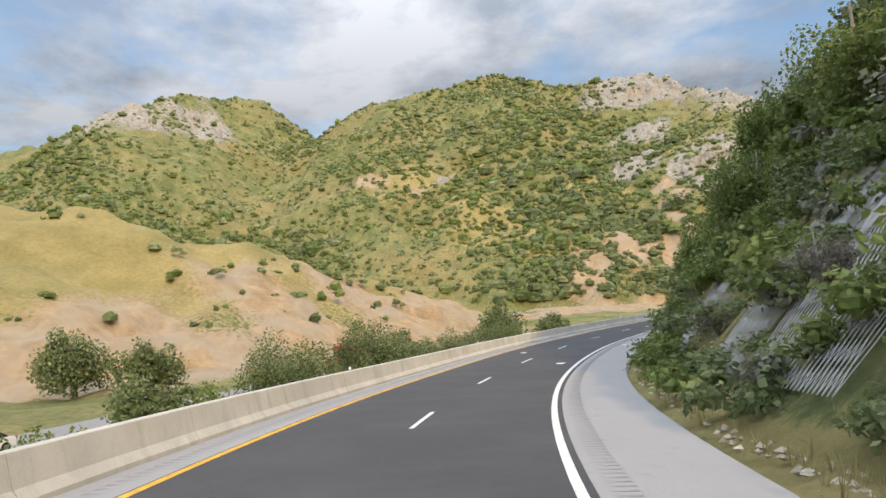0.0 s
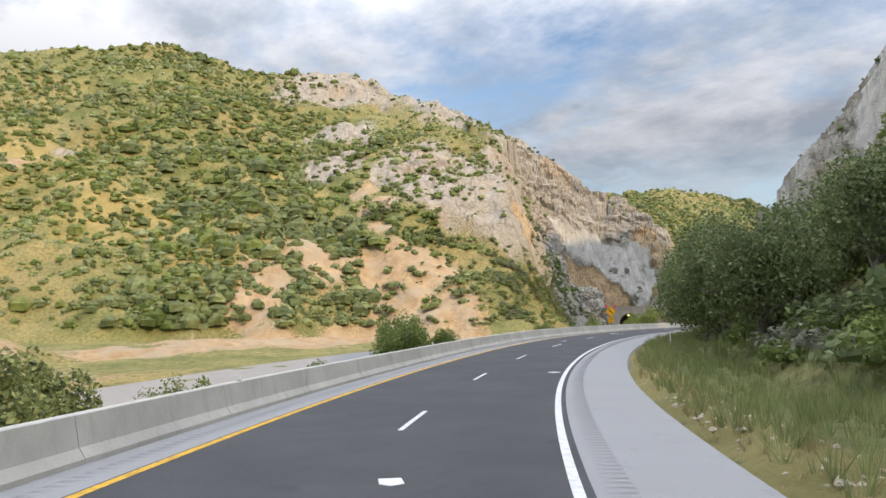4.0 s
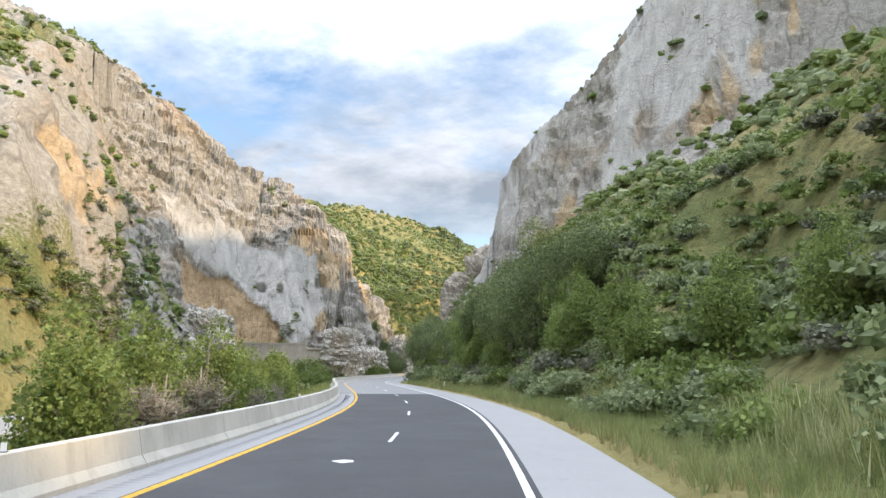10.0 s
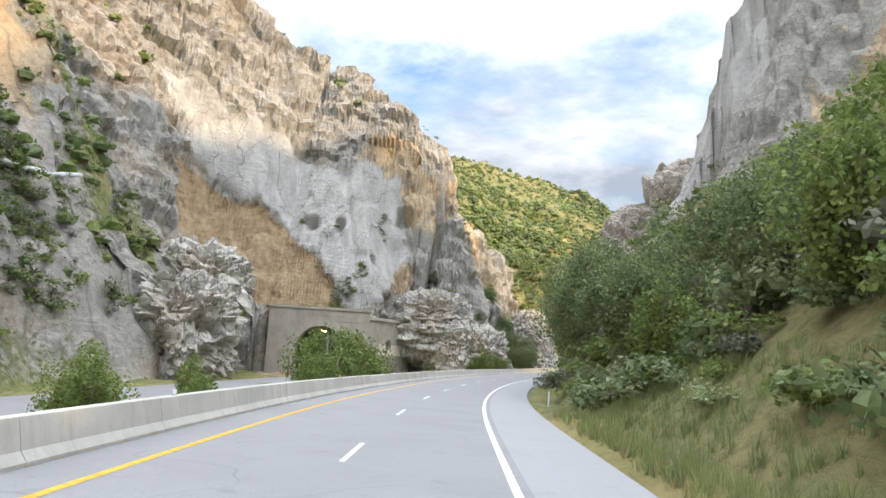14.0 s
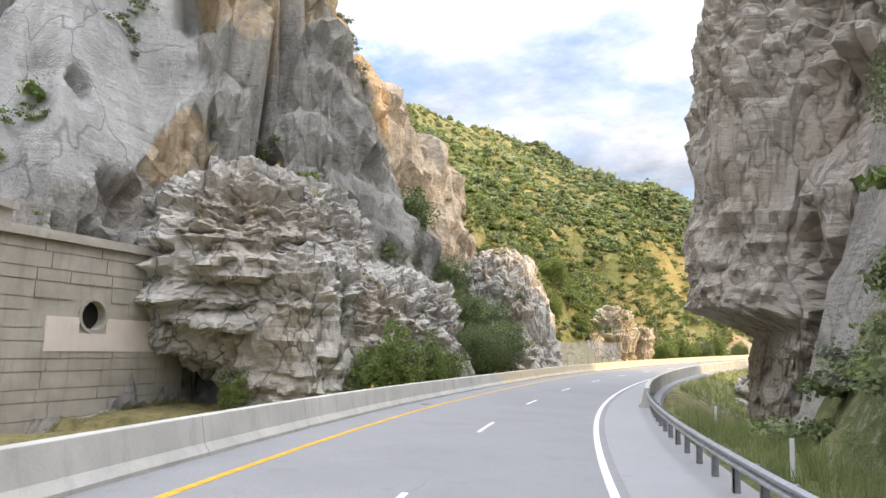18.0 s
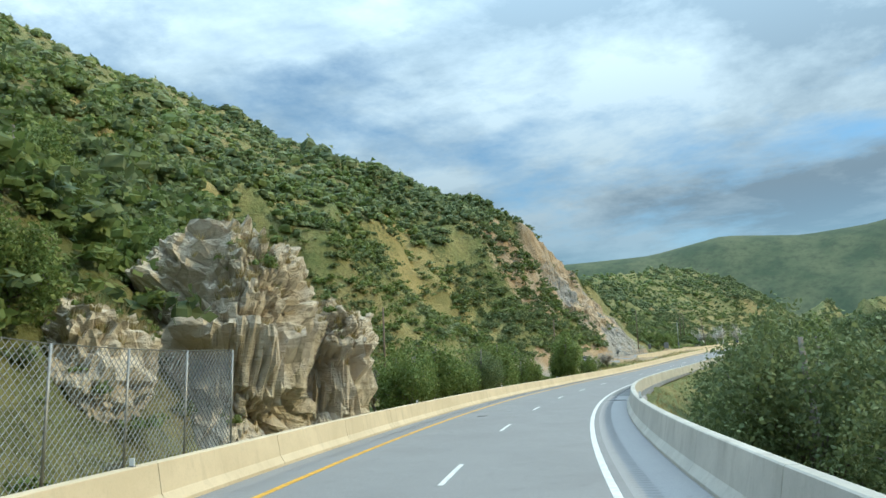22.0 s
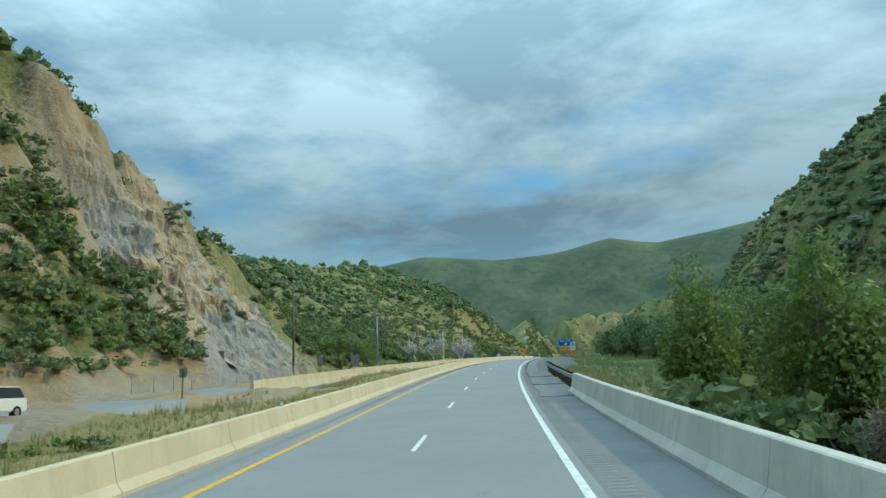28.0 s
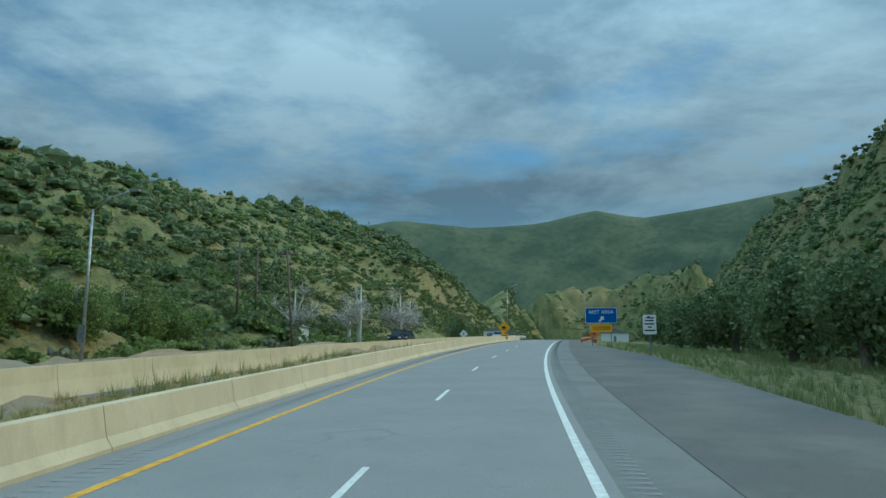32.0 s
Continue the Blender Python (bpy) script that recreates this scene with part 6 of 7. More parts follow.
# ---------- vehicles ----------
def car(name, label, m, paint, kind="suv"):
    t = thing(name, label, "car", "traffic", m)
    if kind == "suv":
        body = [(-2.3, .35), (2.3, .35), (2.35, .75), (2.2, 1.0), (1.2, 1.08), (-2.25, 1.12), (-2.35, .7)]
        cabin = [(1.25, 1.06), (.55, 1.7), (-1.9, 1.74), (-2.25, 1.1)]
    elif kind == "pickup":
        body = [(-2.8, .45), (2.7, .45), (2.75, .9), (2.6, 1.12), (1.3, 1.2), (-2.8, 1.15)]
        cabin = [(1.35, 1.18), (.75, 1.82), (-.7, 1.84), (-.95, 1.16)]
    else:
        body = [(-2.25, .3), (2.2, .3), (2.25, .65), (2.1, .85), (1.0, .95), (-1.8, .98), (-2.3, .9)]
        cabin = [(1.05, .93), (.3, 1.4), (-1.1, 1.42), (-1.85, .96)]
    w = .9

    def hull(prof, half0, half1):
        bm = bmesh.new()
        zs = [z for _, z in prof]
        lo, hi = min(zs), max(zs)
        a = [bm.verts.new((-(half0 + (half1 - half0) * (z - lo) / (hi - lo)), y, z)) for y, z in prof]
        b = [bm.verts.new(((half0 + (half1 - half0) * (z - lo) / (hi - lo)), y, z)) for y, z in prof]
        bm.faces.new(a)
        bm.faces.new(b[::-1])
        for k in range(len(prof)):
            j = (k + 1) % len(prof)
            bm.faces.new((a[j], a[k], b[k], b[j]))
        bmesh.ops.recalc_face_normals(bm, faces=bm.faces)
        bmesh.ops.bevel(bm, geom=list(bm.edges), offset=.07, segments=2, affect="EDGES", clamp_overlap=True)
        return bm
    part("body", hull(body, w * .98, w), paint, t)
    part("cabin", hull(cabin, w * .93, w * .72), CAR_GLASS, t, "dark window glass")
    top = max(z for _, z in cabin)
    ys = [y for y, z in cabin if z > top - .1]
    bm = bmesh.new()
    box(bm, -w * .74, min(ys) - .05, top - .05, w * .74, max(ys) + .05, top + .02)
    bmesh.ops.bevel(bm, geom=list(bm.edges), offset=.03, segments=2, affect="EDGES")
    part("roof", bm, paint, t)
    for y in (1.4, -1.4) if kind != "pickup" else (1.75, -1.7):
        for sx in (-1, 1):
            bm = bmesh.new()
            tube(bm, [(sx * (w - .22), y, .34), (sx * (w + .02), y, .34)], [.34, .34], 18)
            wheel = part("wheel", bm, TYRE, t)
            bm = bmesh.new()
            tube(bm, [(sx * (w - .05), y, .34), (sx * (w + .035), y, .34)], [.21, .19], 12)
            part("rim", bm, CHROME, wheel)
    for sx in (-1, 1):
        fy, ry = max(y for y, _ in body), min(y for y, _ in body)
        bm = bmesh.new()
        box(bm, sx * .72 - .16, fy - .12, .68, sx * .72 + .16, fy + .015, .84)
        part("headlight", bm, SIGN_WHITE, t)
        bm = bmesh.new()
        box(bm, sx * .76 - .12, ry - .015, .72, sx * .76 + .12, ry + .1, .92)
        part("tail_light", bm, RED_LAMP, t)


def on_other(s, off, turn=180):
    c = NB if s < 420 else NB2
    lat = float(np.interp(s, *c)) + off
    p = road_at(s, lat)
    return pose(p[0], p[1], p[2] - float(np.interp(s, FLOORS[:, 0], FLOORS[:, 1])) + .46, 0, 0, math.degrees(np.interp(s, SR, LINE_H)) + turn)


car("white_car", "white saloon car on the other carriageway", on_other(36, 1.8), CAR_WHITE, "sedan")
car("white_pickup", "white pickup truck on the other carriageway", on_other(20, -1.8), CAR_WHITE, "pickup")
car("dark_car", "dark car on the other carriageway", on_other(92, -1.8), CAR_BLACK, "sedan")
car("white_suv", "white off-road car on the other carriageway", on_other(240, 1.8), CAR_WHITE, "suv")
car("white_suv", "white off-road car beyond the grass", on_other(652, 1.8), CAR_WHITE, "suv")
car("dark_pickup", "dark blue pickup truck beyond the median", on_other(800, 1.2), CAR_BLACK, "pickup")
car("dark_suv", "dark blue off-road car beyond the median", on_other(802, 1.5), CAR_BLACK, "suv")
for k, (s, lat, pt, kd) in enumerate(((862, -12.5, CAR_WHITE, "suv"), (872, -15.5, CAR_BLACK, "sedan"), (880, -12.5, CAR_WHITE, "sedan"), (893, -12.8, CAR_WHITE, "suv"), (905, -15.5, CAR_BLACK, "suv"), (918, -12.8, CAR_WHITE, "pickup"))):
    car("queued_car", ("white" if pt == CAR_WHITE else "dark") + " car in the queue far along the road", road_pose(s, lat, .1, 180), pt, kd)


def truck():
    t = thing("lorry", "red lorry tractor passing behind the oaks", "lorry", "traffic", on_other(78, 1.6))
    bm = bmesh.new()
    box(bm, -1.2, -1, .7, 1.2, 1.6, 3.4)
    bmesh.ops.bevel(bm, geom=list(bm.edges), offset=.15, segments=2, affect="EDGES")
    part("cab", bm, CAR_RED, t)
    bm = bmesh.new()
    box(bm, -1.0, 1.55, .7, 1.0, 3.2, 1.9)
    bmesh.ops.bevel(bm, geom=list(bm.edges), offset=.12, segments=2, affect="EDGES")
    part("bonnet", bm, CAR_RED, t)
    bm = bmesh.new()
    box(bm, -1.05, 1.5, 2.2, 1.05, 1.66, 3.0)
    part("windscreen", bm, CAR_GLASS, t)
    bm = bmesh.new()
    box(bm, -.5, -7, .75, .5, -1, 1.05)
    part("chassis", bm, DULL_STEEL, t)
    for y in (2.6, -4.4, -5.8):
        for sx in (-1, 1):
            bm = bmesh.new()
            tube(bm, [(sx * .75, y, .5), (sx * 1.2, y, .5)], [.5, .5], 18)
            part("wheel", bm, TYRE, t)
    bm = bmesh.new()
    box(bm, -1.05, 3.15, .5, 1.05, 3.3, .9)
    part("bumper", bm, CHROME, t)


truck()


# ---------- small buildings far along the road ----------
def shed(s, lat, w, d, h, label):
    z = land_at(s, lat)
    p = road_at(s, lat)
    t = thing("shed", label, "building", "", pose(p[0], p[1], z, 0, 0, math.degrees(np.interp(s, SR, LINE_H))))
    bm = bmesh.new()
    box(bm, -w / 2, -d / 2, -.5, w / 2, d / 2, h)
    part("wall", bm, SIGN_WHITE, t)
    bm = bmesh.new()
    sheet(bm, [(-w / 2 - .3, h), (w / 2 + .3, h), (0, h + w * .18)], -d / 2 - .3, d / 2 + .3, Matrix.Rotation(radians(90), 4, "X"))
    part("roof", bm, DULL_STEEL, t)
    bm = bmesh.new()
    box(bm, -.45, -d / 2 - .03, 0, .45, -d / 2 + .02, 2.0)
    part("door", bm, DULL_STEEL, t)


shed(808, -37, 3.4, 4.5, 2.2, "small white shed behind the other carriageway")
shed(960, 14, 9, 5, 3, "low white building at the rest area")
shed(925, -22, 6, 4, 3, "low pale building beside the queue of cars")


# ---------- drainage flume on the hillside ----------
FLUME = [(186, 320), (191, 325), (198, 333), (208, 343)]


def build_flume():
    flume = thing("drainage_flume", "pale metal drainage pipe running down the rocky slope", "pipe")
    pts = np.array(FLUME)
    u = np.linspace(0, len(pts) - 1, 13)
    x, y = np.interp(u, range(len(pts)), pts[:, 0]), np.interp(u, range(len(pts)), pts[:, 1])
    z = land(x, y)[0]
    z = np.linspace(z[0], z[-1], 13) * .4 + z * .6 + .9
    for k in range(12):
        bm = bmesh.new()
        tube(bm, [(x[k], y[k], z[k]), (x[k + 1], y[k + 1], z[k + 1])], [.36, .36], 12)
        part("pipe_section", bm, PIPE, flume)
        bm = bmesh.new()
        tube(bm, [(x[k], y[k], z[k] - 1.6), (x[k], y[k], z[k])], [.07, .07], 6)
        part("pipe_stand", bm, DULL_STEEL, flume)


build_flume()

# ---------- plants ----------
def leaf_quads(centres, outward, size, rng, flat=.5):
    """Small folded leaf sprays round the given centres, as quads."""
    n = len(centres)
    d = rng.normal(size=(n, 3)) + outward * flat
    d /= np.linalg.norm(d, axis=1)[:, None]
    u = np.cross(d, rng.normal(size=(n, 3)))
    u /= np.linalg.norm(u, axis=1)[:, None]
    w = np.cross(d, u)
    a = (size * rng.uniform(.6, 1.3, n))[:, None]
    b = a * rng.uniform(.45, .9, (n, 1))
    bend = d * a * rng.uniform(-.25, .25, (n, 1))
    v = np.stack([centres - u * a, centres - w * b + bend, centres + u * a, centres + w * b + bend], 1)
    f = np.arange(4 * n).reshape(n, 4)
    return v.reshape(-1, 3), f


def leaf_tris(centres, outward, size, rng, flat=.5):
    """Pointed leaf sprays, three corners each."""
    v, _ = leaf_quads(centres, outward, size, rng, flat)
    v = v.reshape(-1, 4, 3)[:, [0, 1, 3]]
    v[:, 0] += (v[:, 0] - v[:, 1:].mean(1)) * .5
    return v.reshape(-1, 3), np.arange(3 * len(v)).reshape(-1, 3)


def clump_points(rng, n, lumps, rx, rz, base=0.0):
    """Places on and in the lumps of an uneven crown."""
    c = rng.normal(size=(lumps, 3))
    c /= np.linalg.norm(c, axis=1)[:, None]
    c *= rng.uniform(.25, .82, (lumps, 1))
    c[:, 2] = abs(c[:, 2]) * 1.0 - .12
    r = rng.uniform(.22, .38, lumps)
    k = rng.integers(0, lumps, n)
    d = rng.normal(size=(n, 3))
    d /= np.linalg.norm(d, axis=1)[:, None]
    p = c[k] + d * (r[k] * rng.uniform(.6, 1.1, n))[:, None]
    return p * (rx, rx, rz) + (0, 0, base), d, c * (rx, rx, rz) + (0, 0, base)


def core_mesh(rng, centres, radii, stretch, sides=7, rows=4, jitter=.16):
    """Closed uneven lumps that fill a crown behind its leaves."""
    V, F = [], []
    for c, r in zip(centres, radii):
        i0 = sum(len(v) for v in V)
        th = np.linspace(.38, 1.95, rows)
        ph = np.arange(sides) * 2 * math.pi / sides
        g = np.stack([np.outer(np.sin(th), np.cos(ph)), np.outer(np.sin(th), np.sin(ph)), np.outer(np.cos(th), np.ones(sides))], -1).reshape(-1, 3)
        g = g * (1 + rng.uniform(-jitter, jitter, (len(g), 1))) + rng.normal(0, jitter * .4, g.shape)
        V.append((c + g * r) * stretch)
        f = []
        for k in range(rows - 1):
            for j in range(sides):
                a, b2 = i0 + k * sides + j, i0 + k * sides + (j + 1) % sides
                f += [(a, a + sides, b2), (b2, a + sides, b2 + sides)]
        f += [(i0, i0 + j, i0 + j + 1) for j in range(1, sides - 1)]
        F += f
    return np.concatenate(V), np.array(F)


def shrub_template(seed, leaves, size, lumps=6, sides=6, rows=3, core=.85, broad=False):
    rng = np.random.default_rng(seed)
    c = rng.normal(size=(lumps, 3)) * (.42, .42, .3)
    c[:, 2] = abs(c[:, 2]) * .9 + .12
    r = rng.uniform(.32, .52, lumps) * (1 if lumps > 2 else 1.35 if lumps == 2 else 1.7)
    c *= 1 if lumps > 1 else .3
    cv, cf = core_mesh(rng, c, r * core, np.array((1, 1, 1.0)), sides, rows, .2)
    k = rng.integers(0, lumps, leaves)
    d = rng.normal(size=(leaves, 3))
    d[:, 2] = abs(d[:, 2]) * 1.1 - .25
    d /= np.linalg.norm(d, axis=1)[:, None]
    q = c[k] + d * (r[k] * rng.uniform(.7 if core > .7 else .5, 1.12, leaves))[:, None]
    q[:, 2] = np.maximum(q[:, 2], -.1)
    v, f = (leaf_quads if broad else leaf_tris)(q, d, size, rng, 1.1)
    if broad:
        f = np.concatenate([f[:, :3], f[:, [0, 2, 3]]])
    return np.concatenate([cv, v]), np.concatenate([cf, f + len(cv)])


def scatter(name, x, y, z, scale, squash, templates, mat, label, category, rng, groups=1):
    """Many plants joined into one mesh."""
    pick = rng.integers(0, len(templates), len(x))
    turn = rng.uniform(0, 2 * math.pi, len(x))
    V, F, off = [], [], 0
    for k, (tv, tf) in enumerate(templates):
        m = pick == k
        c, s = np.cos(turn[m])[:, None], np.sin(turn[m])[:, None]
        sc, sq = scale[m][:, None], squash[m][:, None]
        vx, vy, vz = tv[:, 0][None], tv[:, 1][None], tv[:, 2][None]
        q = np.stack([(vx * c - vy * s) * sc + x[m][:, None], (vx * s + vy * c) * sc + y[m][:, None], vz * sc * sq + z[m][:, None]], -1)
        n = len(q)
        f = tf[None] + (off + len(tv) * np.arange(n))[:, None, None]
        V.append(q.reshape(-1, 3))
        F.append(f.reshape(-1, tf.shape[1]))
        off += n * len(tv)
    return stuff(name, np.concatenate(V), np.concatenate(F), mat, label, category)


def land_steep(x, y):
    z, s, lat, zr = land(x, y)
    zx, zy = land(x + 1, y)[0], land(x, y + 1)[0]
    return z, np.hypot(zx - z, zy - z), s, lat


def hill_scrub():
    rng = np.random.default_rng(11)
    small = [shrub_template(k, 14, .2, 2, 5, 3) for k in range(6)]
    near = [shrub_template(50 + k, 80, .13, 4, 5, 3, .45, True) for k in range(5)]
    coarse = [shrub_template(k, 7, .28, 1, 5, 3) for k in range(6)]
    n = 160000
    x, y = rng.uniform(-240, 1130, n), rng.uniform(20, 575, n)
    x, y = np.concatenate([x, rng.uniform(325, 610, 9000)]), np.concatenate([y, rng.uniform(350, 500, 9000)])
    x, y = np.concatenate([x, rng.uniform(-60, 95, 1500)]), np.concatenate([y, rng.uniform(240, 300, 1500)])
    x, y = np.concatenate([x, rng.uniform(1040, 1295, 9000)]), np.concatenate([y, rng.uniform(40, 420, 9000)])
    n = len(x)
    z, st, s, lat = land_steep(x, y)
    zn = zones(x, y, st)
    zr = np.interp(s, SR, LINE_Z)
    drift = rough(x, y, 75, 4, 61)
    dens = np.clip(1.15 + .5 * rough(x, y, 26, 3, 5) + .8 * drift, .25, 1.5)
    dens = dens * (1 - zn[:, 0] * np.where(x < 200, .72, .93)) * (1 - zn[:, 1] * .25) * (1 - zn[:, 2] * .9)
    dens = dens * np.where((x < 34) & (y < 205), .12, 1)
    dens = np.where((s > 640) & (zn[:, 0] < .3), 1.25, dens)
    dens = np.where((lat > 6) & (z > zr + 1.5) & (s < 420) & (zn[:, 0] < .4), 1.1, dens)
    edge = np.minimum(42, np.interp(s, EDGES[:, 0], EDGES[:, 1]) + 2)
    ok = (rng.random(n) < dens) & (np.where(lat < 0, (lat < -edge) & (z > zr + 1), (lat > 7) & ((z > zr + 1.0) | (s > 640)))) & ~((s > 650) & (lat > 0) & (lat < 26))
    ok &= ~((x > 536) & (x < 624) & (y > 368) & (y < 414) & ((zn[:, 0] > .12) | (st > 1.1))) & ~((lat < 0) & (st > 2.4))
    far = np.minimum(np.hypot(x - 250, y - 250), np.hypot(x - 560, y - 340))
    face = land(x, y + 2)[0] - z
    ok &= ~((lat > 0) & (lat < 20) & (s < 430))
    ok &= ~((lat < -40) & (face < -.3)) & ~((y > 520) & (x < 300) & (rng.random(n) < .6)) & ~((lat > 60) & (s < 440) & (face > .6))
    ok &= ~((abs(lat) > 95) & (rng.random(n) < .12))
    x, y, z, lat, s, drift = x[ok], y[ok], z[ok], lat[ok], s[ok], drift[ok]
    sc = rng.uniform(.8, 2.5, len(x)) * np.where(rng.random(len(x)) < .12, 1.7, 1) * np.clip(1 + .35 * drift, .7, 1.4)
    foot = (lat < -85) & (z < np.interp(s, SR, LINE_Z) + 13) & (x < 56)
    sc = np.where(foot, sc * 1.3, np.where((x < 135) & (y > 295) & (lat < -60), sc * 1.25, sc))
    mood = rng.random(len(x)) + np.where(foot, .4, 0) + .45 * drift + .3 * rough(x, y, 20, 2, 67) - np.where((lat > 0) & (s > 140) & (s < 430), .4, 0) + np.where(s > 640, np.where(lat > 0, .7, .3), 0)
    for k, (mat, nm, lb) in enumerate(((SCRUB_LEAF, "chaparral_scrub", "dense olive-green chaparral shrubs on the slopes"), (OAK_LEAF, "chaparral_scrub", "dark green shrubs on the slopes"), (PALE_LEAF, "sage_scrub", "grey-green sage bushes on the slopes"))):
        r2 = np.random.default_rng(40 + k)
        sel = (mood >= .12) & (mood < .68) if k == 0 else mood >= .68 if k == 1 else mood < .12
        close = (abs(lat) < 42) | (lat < 0) & (lat > -64) & ((s > 500) | (s < 370))
        for m, tp in ((sel & close, near), (sel & ~close & (abs(lat) < 95), small), (sel & ~close & (abs(lat) >= 95), coarse)):
            scatter(nm, x[m], y[m], z[m] - .1, np.minimum(sc[m] * 1.15, np.where(s[m] > 500, 2.7, 1.8)) if tp is near else np.minimum(sc[m], 2.6) if tp is small else sc[m], r2.uniform(.6, 1.0, m.sum()), tp, mat, lb, "shrubs", r2)
    return len(x)


hill_scrub()


def ledge_shrubs():
    """Shrubs and dry grass rooted on the ledges of the great cliff."""
    rng = np.random.default_rng(17)
    leafy = [shrub_template(80 + k, 120, .1, 4, 5, 3, .4, True) for k in range(4)]
    P, R = [], []
    for x, y, z, r in LEDGE + CUT_LEDGE + LOW_GREEN:
        k = int(4 + r * (5 if r < 5 else 9))
        q = rng.normal(0, r * .42, (k, 2)) + (x, y)
        P.append(q)
        R.append(rng.uniform(.5, 1.1, k) * (1 if r < 5 else 1.8))
    q = rng.uniform((190, 300), (306, 396), (5200, 2))
    st = land_steep(q[:, 0], q[:, 1])[1]
    keep = (rough(q[:, 0], q[:, 1], 9, 3, 8) > .22) & (st < 2.0) & (rng.random(len(q)) < .3)
    P.append(q[keep])
    R.append(rng.uniform(.35, .9, keep.sum()))
    P, R = np.concatenate(P), np.concatenate(R)
    z, s, lat, zr = land(P[:, 0], P[:, 1])
    ac, into = -.69 * (P[:, 0] - 249.8) + .724 * (P[:, 1] - 336.5), .724 * (P[:, 0] - 249.8) + .69 * (P[:, 1] - 336.5)
    ok = ((z > zr + 4) | (P[:, 0] < 190) & (z > zr - 1)) & (lat < -14) & ~((ac > -3) & (ac < 21) & (into < 4))
    P, R, z = P[ok], R[ok], z[ok]
    half = np.arange(len(P)) % 3
    for k, (mat, lb) in enumerate(((OAK_LEAF, "dark shrubs on the cliff ledges"), (SCRUB_LEAF, "olive shrubs on the cliff ledges"), (SAGE_LEAF, "grey shrubs on the cliff ledges"))):
        m = half == k
        scatter("ledge_shrubs", P[m, 0], P[m, 1], z[m] + .2, R[m] * 1.2, rng.uniform(.6, .95, m.sum()), leafy, mat, lb, "shrubs", rng)


ledge_shrubs()


def bank_bushes():
    """Larger, leafier bushes close to the road."""
    rng = np.random.default_rng(21)
    big = [shrub_template(60 + k, 120, .145, 4, 5, 3, .42, True) for k in range(5)]
    fine = [shrub_template(70 + k, 430, .08, 7, 5, 3, .38, True) for k in range(4)]
    spans = [(-25, 62, 5.8, 20, 420, .9, 2.0), (62, 175, 11, 30, 260, 1.2, 2.4), (195, 340, 8.0, 30, 520, 1.1, 2.4), (340, 385, 6.6, 20, 150, .9, 2.2), (385, 425, 8.5, 20, 90, 1.0, 2.0),
             (-20, 60, -24, -11, 70, .8, 1.7), (60, 200, -26, -12, 130, .8, 1.7), (200, 330, -27, -11.5, 230, 1.0, 2.2), (330, 388, -28, -12, 85, .9, 1.8), (400, 470, -15, -11, 16, .7, 1.3), (372, 392, -22, -12, 45, .7, 1.5), (100, 185, -16, -9.6, 90, .45, 1.0), (468, 532, -34, -13.5, 420, .5, 1.3), (145, 200, 8.3, 16, 120, .6, 1.4), (195, 345, 9, 22, 420, .8, 1.9), (-25, 62, 8, 22, 260, .8, 1.7), (62, 175, 12, 24, 260, .9, 2.0), (345, 425, 8, 22, 180, .8, 1.8), (440, 466, -14, -11, 14, .5, 1.0),
             (520, 660, 12, 45, 260, 1.2, 2.6), (535, 650, -19, -11, 34, .6, 1.4), (470, 520, -15, -12, 20, .5, .9), (660, 860, 24, 60, 300, 1.4, 3.0), (470, 520, 7, 30, 60, .7, 1.6), (740, 860, -45, -32, 130, 1.2, 2.5)]
    S, L, R = [], [], []
    for s0, s1, l0, l1, n, r0, r1 in spans:
        S.append(rng.uniform(s0, s1, n))
        L.append(rng.uniform(l0, l1, n))
        R.append(rng.uniform(r0, r1, n))
    S, L, R = np.concatenate(S), np.concatenate(L), np.concatenate(R)
    p = road_at(S, L)
    z = land(p[:, 0], p[:, 1])[0]
    nb = np.where(S < 420, np.interp(S, *NB), np.interp(S, *NB2))
    ok = (abs(L - nb) > 7) & ~((S > 660) & (S < 740) & (L < 0))
    k = rng.random(len(S))
    pale = (L > 0) & (S < 430) & (k < .34)
    wet = (S > 195) & (k < .62) | (S > 500) & (L > 0) & (k < .35)
    for m, mat, nm, lb in ((ok & ~wet & (k < .62), SCRUB_LEAF, "roadside_bushes", "olive-green bushes along the road"), (ok & ~wet & (k >= .62) & (k < .88), OAK_LEAF, "roadside_bushes", "dark green bushes along the road"),
                           (ok & ~wet & (k >= .88), SAGE_LEAF, "roadside_bushes", "grey sage bushes along the road"), (ok & wet & ~pale, WILLOW_LEAF, "roadside_bushes", "fresh green leafy bushes along the road"), (ok & wet & pale, PALE_LEAF, "roadside_bushes", "pale grey-green bushes on the bank")):
        close = (L < 0) & (L > -13) | (L > 0) & (L < 13.5)
        for k2, tp in ((m & close, fine), (m & ~close, big)):
            scatter(nm, p[k2, 0], p[k2, 1], z[k2] - .1, R[k2], rng.uniform(.65, 1.05, k2.sum()), tp, mat, lb, "bushes", np.random.default_rng(7))


bank_bushes()


